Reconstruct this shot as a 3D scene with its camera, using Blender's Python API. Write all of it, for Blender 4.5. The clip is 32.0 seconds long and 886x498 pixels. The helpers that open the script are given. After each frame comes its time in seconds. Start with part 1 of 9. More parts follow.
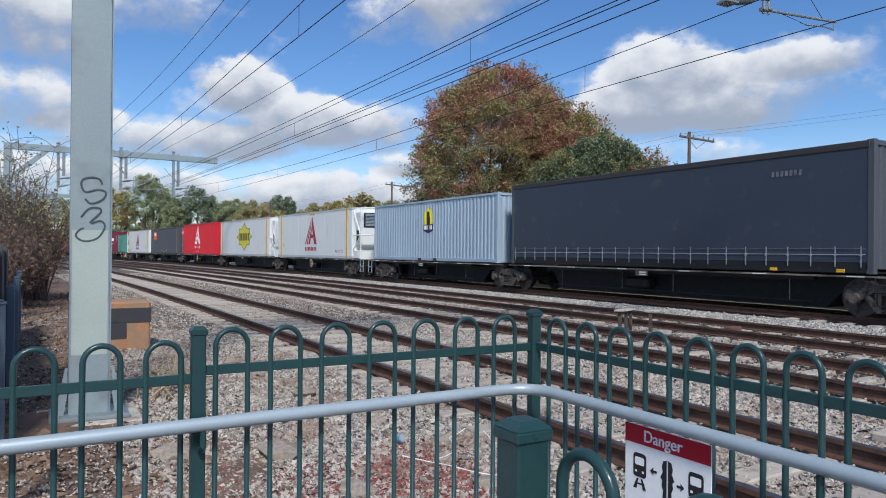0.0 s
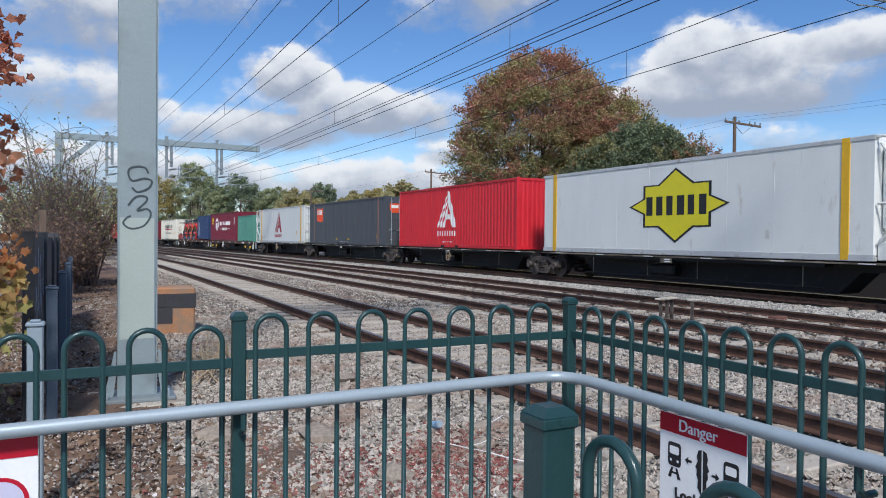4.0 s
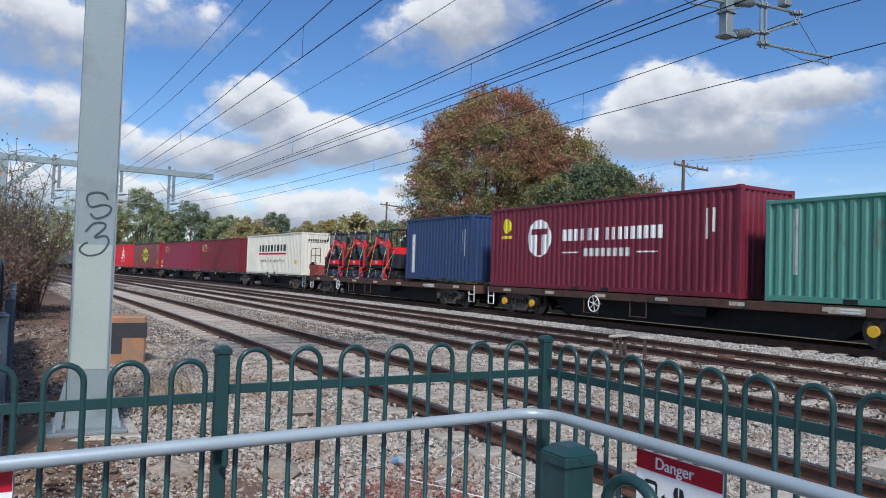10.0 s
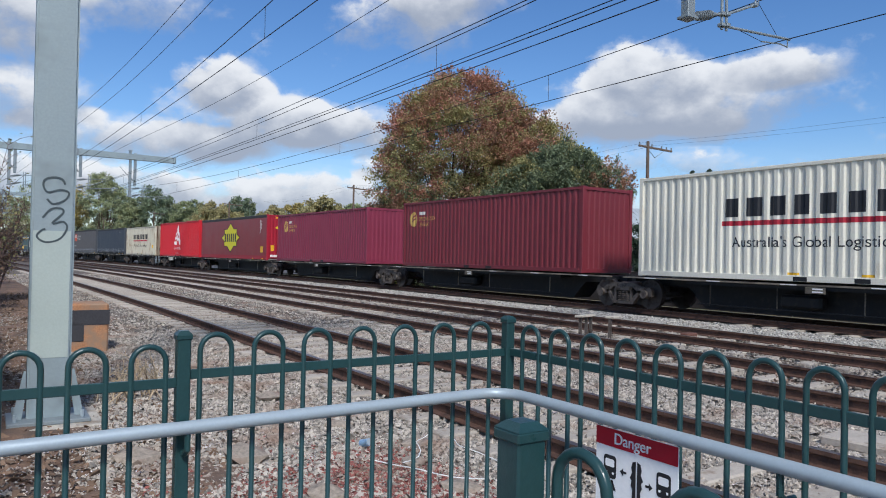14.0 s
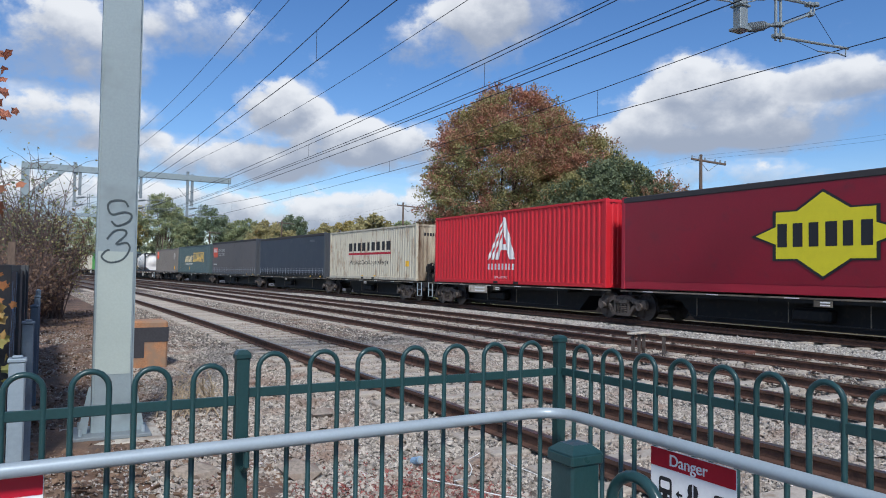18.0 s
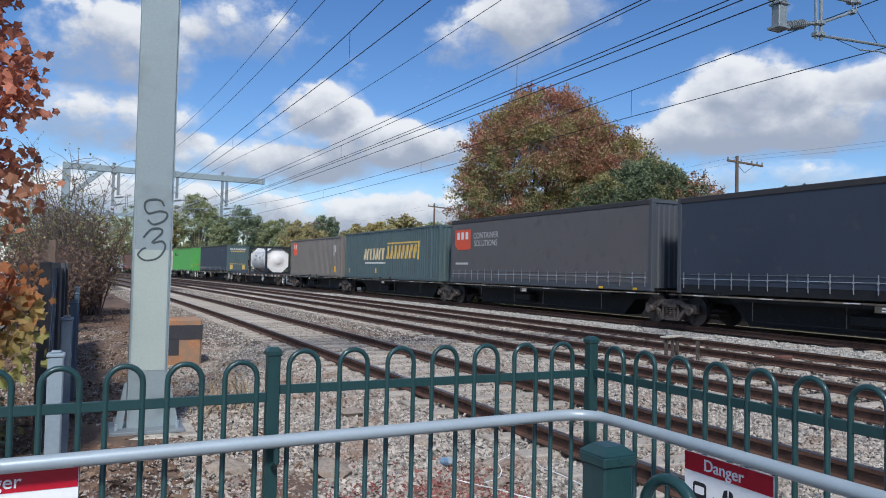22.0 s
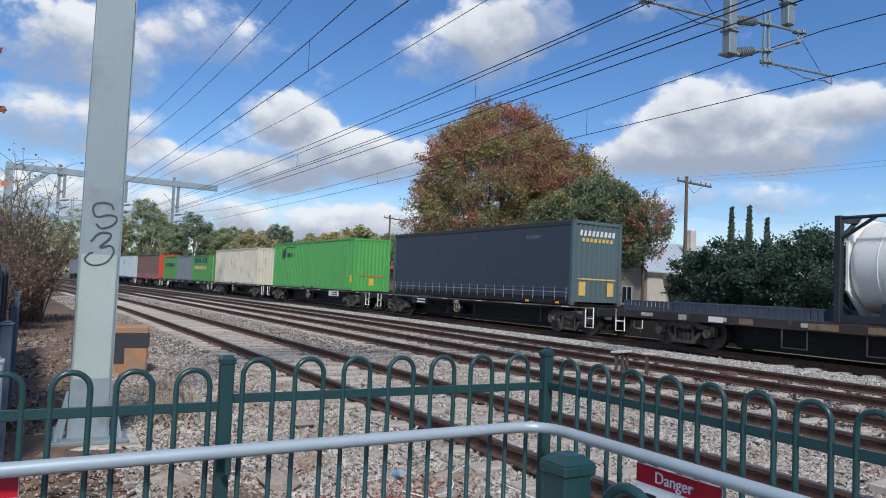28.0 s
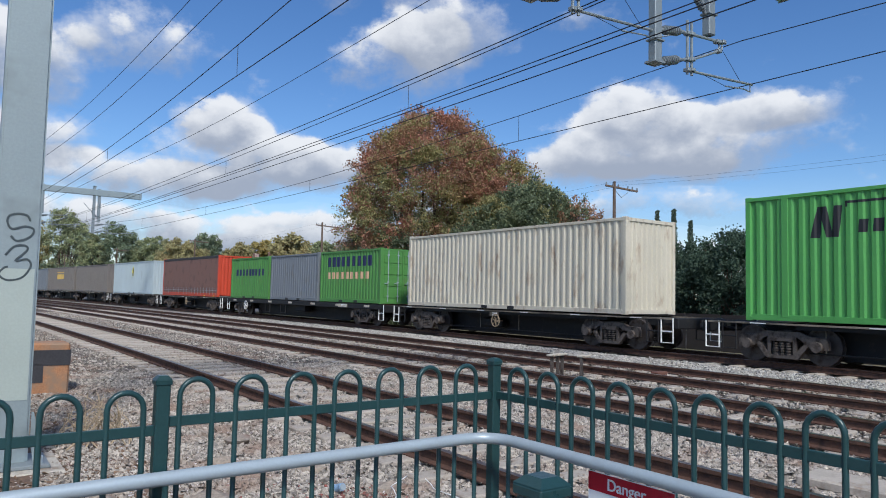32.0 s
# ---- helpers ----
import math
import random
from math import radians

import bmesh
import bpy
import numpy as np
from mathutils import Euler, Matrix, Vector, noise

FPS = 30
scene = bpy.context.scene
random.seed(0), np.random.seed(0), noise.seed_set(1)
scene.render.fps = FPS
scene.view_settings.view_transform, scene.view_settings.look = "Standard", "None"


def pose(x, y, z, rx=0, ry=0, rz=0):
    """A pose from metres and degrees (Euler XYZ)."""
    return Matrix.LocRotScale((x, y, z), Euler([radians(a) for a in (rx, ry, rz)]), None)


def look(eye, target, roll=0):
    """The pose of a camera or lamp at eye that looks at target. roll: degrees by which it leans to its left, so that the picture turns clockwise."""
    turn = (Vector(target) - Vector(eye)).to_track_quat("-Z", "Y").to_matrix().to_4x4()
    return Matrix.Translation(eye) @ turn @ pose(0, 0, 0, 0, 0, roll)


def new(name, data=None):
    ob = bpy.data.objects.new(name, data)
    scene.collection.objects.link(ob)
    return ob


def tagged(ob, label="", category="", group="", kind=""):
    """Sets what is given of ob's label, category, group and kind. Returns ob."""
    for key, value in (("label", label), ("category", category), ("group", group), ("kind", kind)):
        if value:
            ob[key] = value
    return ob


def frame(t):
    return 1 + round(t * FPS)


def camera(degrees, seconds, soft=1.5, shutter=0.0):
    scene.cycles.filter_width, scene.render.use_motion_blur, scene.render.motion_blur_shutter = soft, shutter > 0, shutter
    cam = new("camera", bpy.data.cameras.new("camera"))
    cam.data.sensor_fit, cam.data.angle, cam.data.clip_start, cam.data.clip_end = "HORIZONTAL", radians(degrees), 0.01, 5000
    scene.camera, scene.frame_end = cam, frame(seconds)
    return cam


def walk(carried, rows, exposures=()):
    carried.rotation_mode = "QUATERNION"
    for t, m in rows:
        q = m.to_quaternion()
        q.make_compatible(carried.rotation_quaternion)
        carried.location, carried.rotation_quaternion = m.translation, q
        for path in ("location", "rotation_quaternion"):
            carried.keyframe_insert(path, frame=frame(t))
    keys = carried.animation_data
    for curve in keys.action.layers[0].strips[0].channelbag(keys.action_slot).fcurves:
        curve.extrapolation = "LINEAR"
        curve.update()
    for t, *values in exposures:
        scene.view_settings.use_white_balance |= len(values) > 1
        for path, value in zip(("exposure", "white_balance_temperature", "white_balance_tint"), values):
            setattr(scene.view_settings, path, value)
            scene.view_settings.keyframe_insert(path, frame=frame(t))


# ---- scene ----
cam = camera(63.5, 32.0, soft=1.0)

# seconds, eye, and degrees of yaw (to the left), pitch (up) and roll
EYES = [
    (0, 0.000, 0.000, 1.480, 0.00, 0.25, 0.48), (0.5, 0.003, 0.004, 1.484, -0.52, 0.18, 0.69), (1, 0.018, -0.000, 1.479, -0.85, -0.09, 0.67),
    (1.5, 0.021, -0.005, 1.479, -0.70, -0.39, 0.54), (2, 0.002, -0.018, 1.487, -0.06, -0.59, 0.32), (2.5, 0.004, -0.012, 1.486, 0.86, -0.64, 0.22),
    (3, 0.014, -0.017, 1.483, 1.74, -0.68, 0.32), (3.5, 0.016, -0.019, 1.482, 2.44, -0.79, 0.48), (5.5, 0.020, -0.022, 1.486, 5.03, -0.67, 1.10),
    (6, 0.007, -0.045, 1.483, 5.31, -0.05, 1.49), (6.5, -0.079, -0.062, 1.492, 4.66, 0.91, 1.91), (7, -0.146, -0.078, 1.497, 2.97, 2.05, 2.50),
    (7.5, -0.158, -0.056, 1.501, 0.67, 3.13, 3.05), (8, -0.147, -0.057, 1.501, -1.21, 3.68, 3.28), (8.5, -0.137, -0.065, 1.507, -2.12, 3.58, 3.23),
    (9, -0.105, -0.065, 1.502, -1.87, 3.00, 2.79), (9.5, -0.096, -0.070, 1.495, -1.20, 2.38, 2.25), (10, -0.096, -0.066, 1.495, -0.56, 1.95, 1.84),
    (10.5, -0.099, -0.061, 1.495, -0.24, 1.77, 1.38), (11, -0.087, -0.067, 1.495, -0.25, 1.77, 0.98), (11.5, -0.082, -0.078, 1.494, -0.70, 1.74, 0.84),
    (12, -0.077, -0.079, 1.493, -1.49, 1.57, 0.91), (12.5, -0.076, -0.070, 1.496, -2.31, 1.30, 1.21), (13, -0.073, -0.076, 1.494, -3.01, 0.98, 1.37),
    (13.5, -0.073, -0.078, 1.493, -3.34, 0.73, 1.40), (14, -0.073, -0.080, 1.494, -3.14, 0.63, 1.18), (14.5, -0.069, -0.083, 1.500, -2.50, 0.83, 1.00),
    (16.5, -0.077, -0.094, 1.505, -0.23, 1.68, 0.91), (17, -0.079, -0.093, 1.504, 0.11, 1.74, 0.88), (17.5, -0.082, -0.101, 1.506, 0.51, 1.79, 0.81),
    (18, -0.080, -0.110, 1.507, 0.82, 1.88, 0.86), (18.5, -0.080, -0.110, 1.502, 0.96, 1.93, 0.98), (19, -0.075, -0.114, 1.499, 1.02, 1.86, 1.26),
    (19.5, -0.061, -0.116, 1.498, 1.12, 1.65, 1.55), (20, -0.029, -0.125, 1.495, 1.38, 1.35, 1.77), (20.5, -0.027, -0.132, 1.495, 2.01, 1.09, 1.86),
    (21, -0.049, -0.114, 1.491, 2.69, 1.12, 1.70), (21.5, -0.077, -0.089, 1.498, 3.20, 1.40, 1.48), (22, -0.080, -0.095, 1.499, 3.30, 1.93, 1.33),
    (22.5, -0.082, -0.110, 1.500, 3.05, 2.37, 1.36), (23, -0.083, -0.124, 1.501, 2.67, 2.59, 1.61), (23.5, -0.080, -0.122, 1.499, 2.33, 2.69, 1.71),
    (24, -0.078, -0.106, 1.500, 2.08, 2.80, 1.83), (24.5, -0.082, -0.095, 1.500, 1.86, 2.92, 1.80), (25, -0.080, -0.093, 1.499, 1.63, 2.90, 1.69),
    (25.5, -0.081, -0.089, 1.499, 1.37, 2.78, 1.64), (27.5, -0.097, -0.105, 1.497, 0.41, 2.78, 2.27), (28, -0.098, -0.098, 1.492, -0.30, 3.04, 2.47),
    (28.5, -0.102, -0.094, 1.500, -1.76, 3.31, 2.64), (29, -0.101, -0.060, 1.497, -3.63, 3.62, 2.79), (29.5, -0.107, -0.059, 1.499, -5.22, 3.90, 2.69),
    (30, -0.110, -0.056, 1.502, -6.22, 4.15, 2.63), (30.5, -0.115, -0.054, 1.503, -6.31, 4.24, 2.59), (31, -0.119, -0.056, 1.500, -5.91, 4.25, 2.41),
    (31.5, -0.121, -0.052, 1.502, -5.30, 4.03, 1.89), (32, -0.144, -0.031, 1.505, -5.62, 3.71, 1.26),
]


def eye_pose(x, y, z, yaw, pitch, roll):
    a, b = radians(yaw), radians(pitch)
    way = Vector((-math.sin(a) * math.cos(b), math.cos(a) * math.cos(b), math.sin(b)))
    return look((x, y, z), Vector((x, y, z)) + way, roll)


walk(cam, [(t, eye_pose(*row)) for t, *row in EYES], exposures=[(0, 0.2, 6150, 10), (32, 0.2, 6150, 10)])

# ---- light ----
SUN_AZ, SUN_EL = 172.0, 43.0          # degrees clockwise from +y, and above the horizon
world = bpy.data.worlds.new("world")
scene.world = world
world.use_nodes = True
wn = world.node_tree.nodes
sky = wn.new("ShaderNodeTexSky")
sky.sky_type = "NISHITA"
sky.sun_disc = False
sky.sun_elevation, sky.sun_rotation = radians(SUN_EL), radians(SUN_AZ)
sky.air_density, sky.dust_density, sky.ozone_density = 1.0, 0.1, 4.0
wn["Background"].inputs["Strength"].default_value = 0.10
vivid = wn.new("ShaderNodeHueSaturation")
vivid.inputs["Hue"].default_value, vivid.inputs["Saturation"].default_value, vivid.inputs["Value"].default_value = 0.506, 1.17, 1.03
world.node_tree.links.new(sky.outputs[0], vivid.inputs["Color"])
world.node_tree.links.new(vivid.outputs[0], wn["Background"].inputs["Color"])
sun = new("sun", bpy.data.lights.new("sun", "SUN"))
sun.data.energy, sun.data.angle, sun.data.color = 3.1, radians(9.0), (1.0, 0.95, 0.88)
_a, _e = radians(SUN_AZ), radians(SUN_EL)
sun.matrix_world = look((0, 0, 60), Vector((0, 0, 60)) - Vector((math.sin(_a) * math.cos(_e), math.cos(_a) * math.cos(_e), math.sin(_e))))

# ---- the curve of the tracks: s metres along it, d metres to its right ----
HEADING, BEND, EASE = radians(28.92), 1 / 742.5, -9.0e-6
_S = np.arange(-80, 620, 0.5)
_C = np.clip(_S, -40, 100)
_PSI = HEADING + BEND * _C + EASE * _C * _C / 2 + (_S - _C) * (BEND + EASE * _C)
_X = np.concatenate([[0], np.cumsum((-np.sin(_PSI[1:]) - np.sin(_PSI[:-1])) / 4)])
_Y = np.concatenate([[0], np.cumsum((np.cos(_PSI[1:]) + np.cos(_PSI[:-1])) / 4)])
_X, _Y = _X - _X[160], _Y - _Y[160]


def bearing(s):
    return float(np.interp(s, _S, _PSI))


def at(s, d, z=0.0):
    p = bearing(s)
    return Vector((float(np.interp(s, _S, _X)) + d * math.cos(p), float(np.interp(s, _S, _Y)) + d * math.sin(p), z))


def on_track(s, d=0.0, z=0.0, turn=0.0):
    """A pose whose x points to the right of the track and whose y points along it."""
    p = at(s, d, z)
    return pose(p.x, p.y, p.z, 0, 0, math.degrees(bearing(s)) + turn)


# ---- mesh helpers ----
def finish(name, bm, material=None, smooth=False):
    me = bpy.data.meshes.new(name)
    bm.normal_update()
    bm.to_mesh(me)
    bm.free()
    if smooth:
        me.shade_smooth()
    if material:
        me.materials.append(material)
    return me


def part(name, bm, material, parent, label="", smooth=False):
    ob = new(name, finish(name, bm, material, smooth))
    ob.parent = parent
    if label:
        tagged(ob, label)
    return ob


def thing(name, label, category, group="", kind="", m=None):
    ob = new(name)
    ob.empty_display_size = 0.2
    tagged(ob, label, category, group, kind)
    if m is not None:
        ob.matrix_basis = m
    return ob


def share(name, mesh, parent, m):
    ob = new(name, mesh)
    ob.parent = parent
    ob.matrix_basis = m
    return ob


def box(bm, x0, x1, y0, y1, z0, z1, bevel=0.0):
    r = bmesh.ops.create_cube(bm, size=1.0)
    bmesh.ops.scale(bm, vec=(abs(x1 - x0), abs(y1 - y0), abs(z1 - z0)), verts=r["verts"])
    bmesh.ops.translate(bm, vec=((x0 + x1) / 2, (y0 + y1) / 2, (z0 + z1) / 2), verts=r["verts"])
    if bevel:
        edges = list({e for v in r["verts"] for e in v.link_edges})
        bmesh.ops.bevel(bm, geom=edges, offset=bevel, segments=1, affect="EDGES")
    return r["verts"]


def boxes(*dims, bevel=0.0):
    bm = bmesh.new()
    for dd in dims:
        box(bm, *dd, bevel=bevel)
    return bm


def tube(bm, points, r, sides=8, caps=True, r2=None):
    """A pipe along the points."""
    pts = [Vector(p) for p in points]
    rings, up = [], None
    for i, p in enumerate(pts):
        way = (pts[min(i + 1, len(pts) - 1)] - pts[max(i - 1, 0)]).normalized()
        if up is None:
            up = Vector((0, 0, 1)) if abs(way.z) < 0.9 else Vector((1, 0, 0))
        side = way.cross(up).normalized()
        up = side.cross(way).normalized()
        rr = r if r2 is None else r + (r2 - r) * i / (len(pts) - 1)
        rings.append([bm.verts.new(p + (side * math.cos(k * math.tau / sides) + up * math.sin(k * math.tau / sides)) * rr) for k in range(sides)])
    for a, b in zip(rings, rings[1:]):
        for k in range(sides):
            bm.faces.new((a[k], a[(k + 1) % sides], b[(k + 1) % sides], b[k]))
    if caps:
        bm.faces.new(rings[0])
        bm.faces.new(rings[-1][::-1])
    return bm


def tubes(*runs, r=0.02, sides=8):
    bm = bmesh.new()
    for run in runs:
        tube(bm, run, r, sides)
    return bm


def prism(bm, outline, x0, x1, axis="x"):
    """An outline of pairs, drawn out from x0 to x1."""
    def put(a, u, v):
        return {"x": (a, u, v), "y": (u, a, v), "z": (u, v, a)}[axis]
    lo = [bm.verts.new(put(x0, u, v)) for u, v in outline]
    hi = [bm.verts.new(put(x1, u, v)) for u, v in outline]
    n = len(outline)
    for k in range(n):
        bm.faces.new((lo[k], lo[(k + 1) % n], hi[(k + 1) % n], hi[k]))
    bm.faces.new(lo[::-1])
    bm.faces.new(hi)
    bmesh.ops.recalc_face_normals(bm, faces=bm.faces[:])
    return bm


def lettering(name, text, size, material, parent, m, label="", bold=0.0, wide=1.0):
    """Raised letters in the built-in font, centred on m, in its x-y plane."""
    cu = bpy.data.curves.new(name, "FONT")
    cu.body, cu.size, cu.align_x, cu.align_y, cu.extrude, cu.offset = text, size, "CENTER", "CENTER", 0.002, bold
    tmp = bpy.data.objects.new(name, cu)
    scene.collection.objects.link(tmp)
    me = bpy.data.meshes.new_from_object(tmp.evaluated_get(bpy.context.evaluated_depsgraph_get()))
    bpy.data.objects.remove(tmp)
    me.materials.clear()
    me.materials.append(material)
    ob = new(name, me)
    ob.parent = parent
    ob.matrix_basis = m @ Matrix.Diagonal((wide, 1, 1, 1))
    return tagged(ob, label) if label else ob


# ---- materials ----
def lin(r, g, b):
    """A colour from its 0-255 display values."""
    return tuple((c / 255 / 12.92) if c / 255 < 0.04045 else ((c / 255 + 0.055) / 1.055) ** 2.4 for c in (r, g, b)) + (1.0,)


def mat(name, rgb, rough=0.6, metal=0.0, var=0.25, scale=3.0, bump=0.1, fine=60.0, dirt=None, amount=0.45, dirt_scale=2.0, stretch=(1, 1, 1), island=0.0, objects=0.0):
    """Paint, metal, wood or stone: a base colour varied at two scales, patches of dirt or rust, and fine relief."""
    m = bpy.data.materials.new(name)
    m.use_nodes = True
    n, link = m.node_tree.nodes, m.node_tree.links.new
    b = n["Principled BSDF"]
    co, mp = n.new("ShaderNodeTexCoord"), n.new("ShaderNodeMapping")
    mp.inputs["Scale"].default_value = stretch
    link(co.outputs["Object"], mp.inputs["Vector"])
    def noise_at(sc, detail=5.0):
        t = n.new("ShaderNodeTexNoise")
        t.inputs["Scale"].default_value, t.inputs["Detail"].default_value, t.inputs["Roughness"].default_value = sc, detail, 0.6
        link(mp.outputs[0], t.inputs["Vector"])
        return t.outputs["Fac"]
    big, small = noise_at(scale), noise_at(fine, 3.0)
    add = n.new("ShaderNodeMath"); add.operation = "ADD"
    link(big, add.inputs[0]); link(small, add.inputs[1])
    last = add.outputs[0]
    if island or objects:
        g = n.new("ShaderNodeNewGeometry" if island else "ShaderNodeObjectInfo")
        k = n.new("ShaderNodeMath"); k.operation = "MULTIPLY_ADD"
        link(g.outputs["Random Per Island" if island else "Random"], k.inputs[0])
        k.inputs[1].default_value = (island or objects)
        link(last, k.inputs[2])
        last = k.outputs[0]
    ramp = n.new("ShaderNodeMapRange")
    ramp.inputs["From Min"].default_value, ramp.inputs["From Max"].default_value = 0.7, 1.3 + island + objects
    ramp.inputs["To Min"].default_value, ramp.inputs["To Max"].default_value = 1 - var, 1 + var
    ramp.clamp = False
    link(last, ramp.inputs["Value"])
    hue = n.new("ShaderNodeMix"); hue.data_type, hue.blend_type = "RGBA", "MULTIPLY"
    hue.inputs["Factor"].default_value = 1.0
    hue.inputs[6].default_value = rgb
    link(ramp.outputs[0], hue.inputs[7])
    colour = hue.outputs[2]
    if dirt:
        d = noise_at(dirt_scale, 8.0)
        r2 = n.new("ShaderNodeMapRange")
        r2.inputs["From Min"].default_value, r2.inputs["From Max"].default_value = 0.72 - amount * 0.5, 0.92 - amount * 0.5
        link(d, r2.inputs["Value"])
        mx = n.new("ShaderNodeMix"); mx.data_type = "RGBA"
        mx.inputs[7].default_value = dirt
        link(r2.outputs[0], mx.inputs["Factor"]); link(colour, mx.inputs[6])
        colour = mx.outputs[2]
    link(colour, b.inputs["Base Color"])
    rr = n.new("ShaderNodeMapRange")
    rr.inputs["To Min"].default_value, rr.inputs["To Max"].default_value = max(rough - 0.12, 0.03), min(rough + 0.12, 1)
    link(big, rr.inputs["Value"]); link(rr.outputs[0], b.inputs["Roughness"])
    b.inputs["Metallic"].default_value = metal
    if bump:
        bp = n.new("ShaderNodeBump")
        bp.inputs["Strength"].default_value, bp.inputs["Distance"].default_value = bump, 0.01
        link(small, bp.inputs["Height"]); link(bp.outputs[0], b.inputs["Normal"])
    return m


RUST = lin(96, 58, 38)
GRIME = lin(70, 66, 60)
M_GREEN = mat("fence_paint", lin(36, 66, 67), 0.30, 0, 0.12, 5, 0.08, 90, lin(32, 54, 54), 0.3, 6)
M_GALV = mat("galvanised_pipe", lin(164, 177, 184), 0.42, 0.2, 0.06, 7, 0.02, 120, lin(146, 156, 164), 0.25, 4)
M_MAST = mat("mast_steel", lin(146, 160, 164), 0.6, 0.25, 0.08, 1.2, 0.05, 40, lin(128, 140, 142), 0.4, 2.5)
M_PAINTED = mat("fresh_grey_paint", lin(170, 182, 176), 0.55, 0, 0.06, 2, 0.05, 50)
M_STEELGREY = mat("gantry_steel", lin(138, 148, 152), 0.55, 0.4, 0.1, 2, 0.05, 40)
M_RAIL = mat("rusty_rail_side", lin(98, 72, 60), 0.8, 0.2, 0.25, 4, 0.3, 60, lin(66, 50, 44), 0.5, 8)
M_RAILTOP = mat("rail_head", lin(120, 110, 106), 0.38, 0.8, 0.2, 6, 0.05, 80, lin(104, 82, 70), 0.5, 12)
M_SLEEPER = mat("weathered_sleeper", lin(174, 165, 153), 0.9, 0, 0.25, 5, 0.5, 50, lin(140, 122, 104), 0.36, 6, objects=0.4)
# bed toned down: the shade between stones is put into its colour
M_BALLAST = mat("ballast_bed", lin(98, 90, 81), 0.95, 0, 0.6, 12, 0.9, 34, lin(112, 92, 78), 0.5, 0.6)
M_FRESH = mat("fresh_ballast_bed", lin(142, 136, 128), 0.95, 0, 0.55, 12, 0.9, 30)
M_STONE = mat("ballast_stone", lin(164, 156, 145), 0.9, 0, 0.64, 8, 0.3, 40, lin(142, 118, 102), 0.44, 1.2, island=2.2)
M_STONE2 = mat("fresh_stone", lin(170, 166, 158), 0.9, 0, 0.6, 8, 0.3, 40, lin(140, 126, 112), 0.3, 1.5, island=1.4)
M_DIRT = mat("trodden_earth", lin(124, 98, 80), 0.95, 0, 0.55, 4, 0.9, 40, lin(96, 82, 72), 0.55, 1.6)
M_LAND = mat("dry_land", lin(112, 106, 84), 0.95, 0, 0.4, 0.3, 0.6, 6, lin(92, 98, 62), 0.5, 0.08)
M_UNDER = mat("underframe_black", lin(27, 28, 31), 0.7, 0.1, 0.3, 3, 0.15, 50, lin(50, 45, 41), 0.35, 5)
M_BOGIE = mat("bogie_iron", lin(102, 94, 88), 0.75, 0.3, 0.3, 6, 0.2, 60, lin(60, 50, 44), 0.5, 7)
M_WHEEL = mat("wheel_steel", lin(88, 82, 80), 0.5, 0.7, 0.2, 6, 0.1, 60, lin(62, 50, 44), 0.5, 6)
M_EDGE = mat("worn_side_rail", lin(148, 138, 122), 0.6, 0.3, 0.4, 1.2, 0.1, 40, lin(60, 54, 50), 0.6, 1.5, stretch=(1, 0.5, 1))
M_BLACK = mat("black_rubber", lin(24, 24, 26), 0.6, 0, 0.2, 6, 0.1, 60)
M_WHITE = mat("white_paint", lin(232, 232, 228), 0.45, 0, 0.05, 4, 0.04, 60)
M_YELLOW = mat("yellow_paint", lin(228, 178, 40), 0.5, 0, 0.1, 5, 0.05, 60)
M_CRIMSON = mat("crimson_print", lin(170, 30, 50), 0.5, 0, 0.06, 5, 0.03, 60)
M_INK = mat("black_print", lin(36, 36, 40), 0.5, 0, 0.1, 5, 0.03, 60)
M_WOODPOLE = mat("pole_timber", lin(104, 88, 76), 0.9, 0, 0.3, 4, 0.4, 30, stretch=(4, 4, 0.4))
M_WIRE = mat("wire", lin(46, 46, 50), 0.5, 0.5, 0.1, 4, 0, 30)
M_BARK = mat("bark", lin(86, 70, 58), 0.95, 0, 0.35, 4, 0.7, 20, stretch=(3, 3, 0.5))

# ---- ground and tracks ----
TRACKS = [(4.77, 1.6), (9.075, 1.6), (12.695, 1.6), (18.08, 1.435)]


def strip(name, ds, zs, s0, s1, step, material, parent=None, rough=0.0, fold=1):
    """A sheet along the tracks with the given offsets and heights."""
    ss = np.arange(s0, s1 + 0.01, step)
    dd = np.interp(np.linspace(0, len(ds) - 1, (len(ds) - 1) * fold + 1), range(len(ds)), ds)
    zz = np.interp(np.linspace(0, len(ds) - 1, (len(ds) - 1) * fold + 1), range(len(ds)), zs)
    verts = []
    for s in ss:
        for d, z in zip(dd, zz):
            p = at(s, d, z)
            if rough:
                p.z += rough * noise.noise(p * 0.9) + 0.5 * rough * noise.noise(p * 3.1)
            verts.append(p)
    n = len(dd)
    faces = [(i * n + j, i * n + j + 1, (i + 1) * n + j + 1, (i + 1) * n + j) for i in range(len(ss) - 1) for j in range(n - 1)]
    me = bpy.data.meshes.new(name)
    me.from_pydata(verts, [], faces)
    me.materials.append(material)
    me.shade_smooth()
    ob = new(name, me)
    ob.parent = parent
    return ob


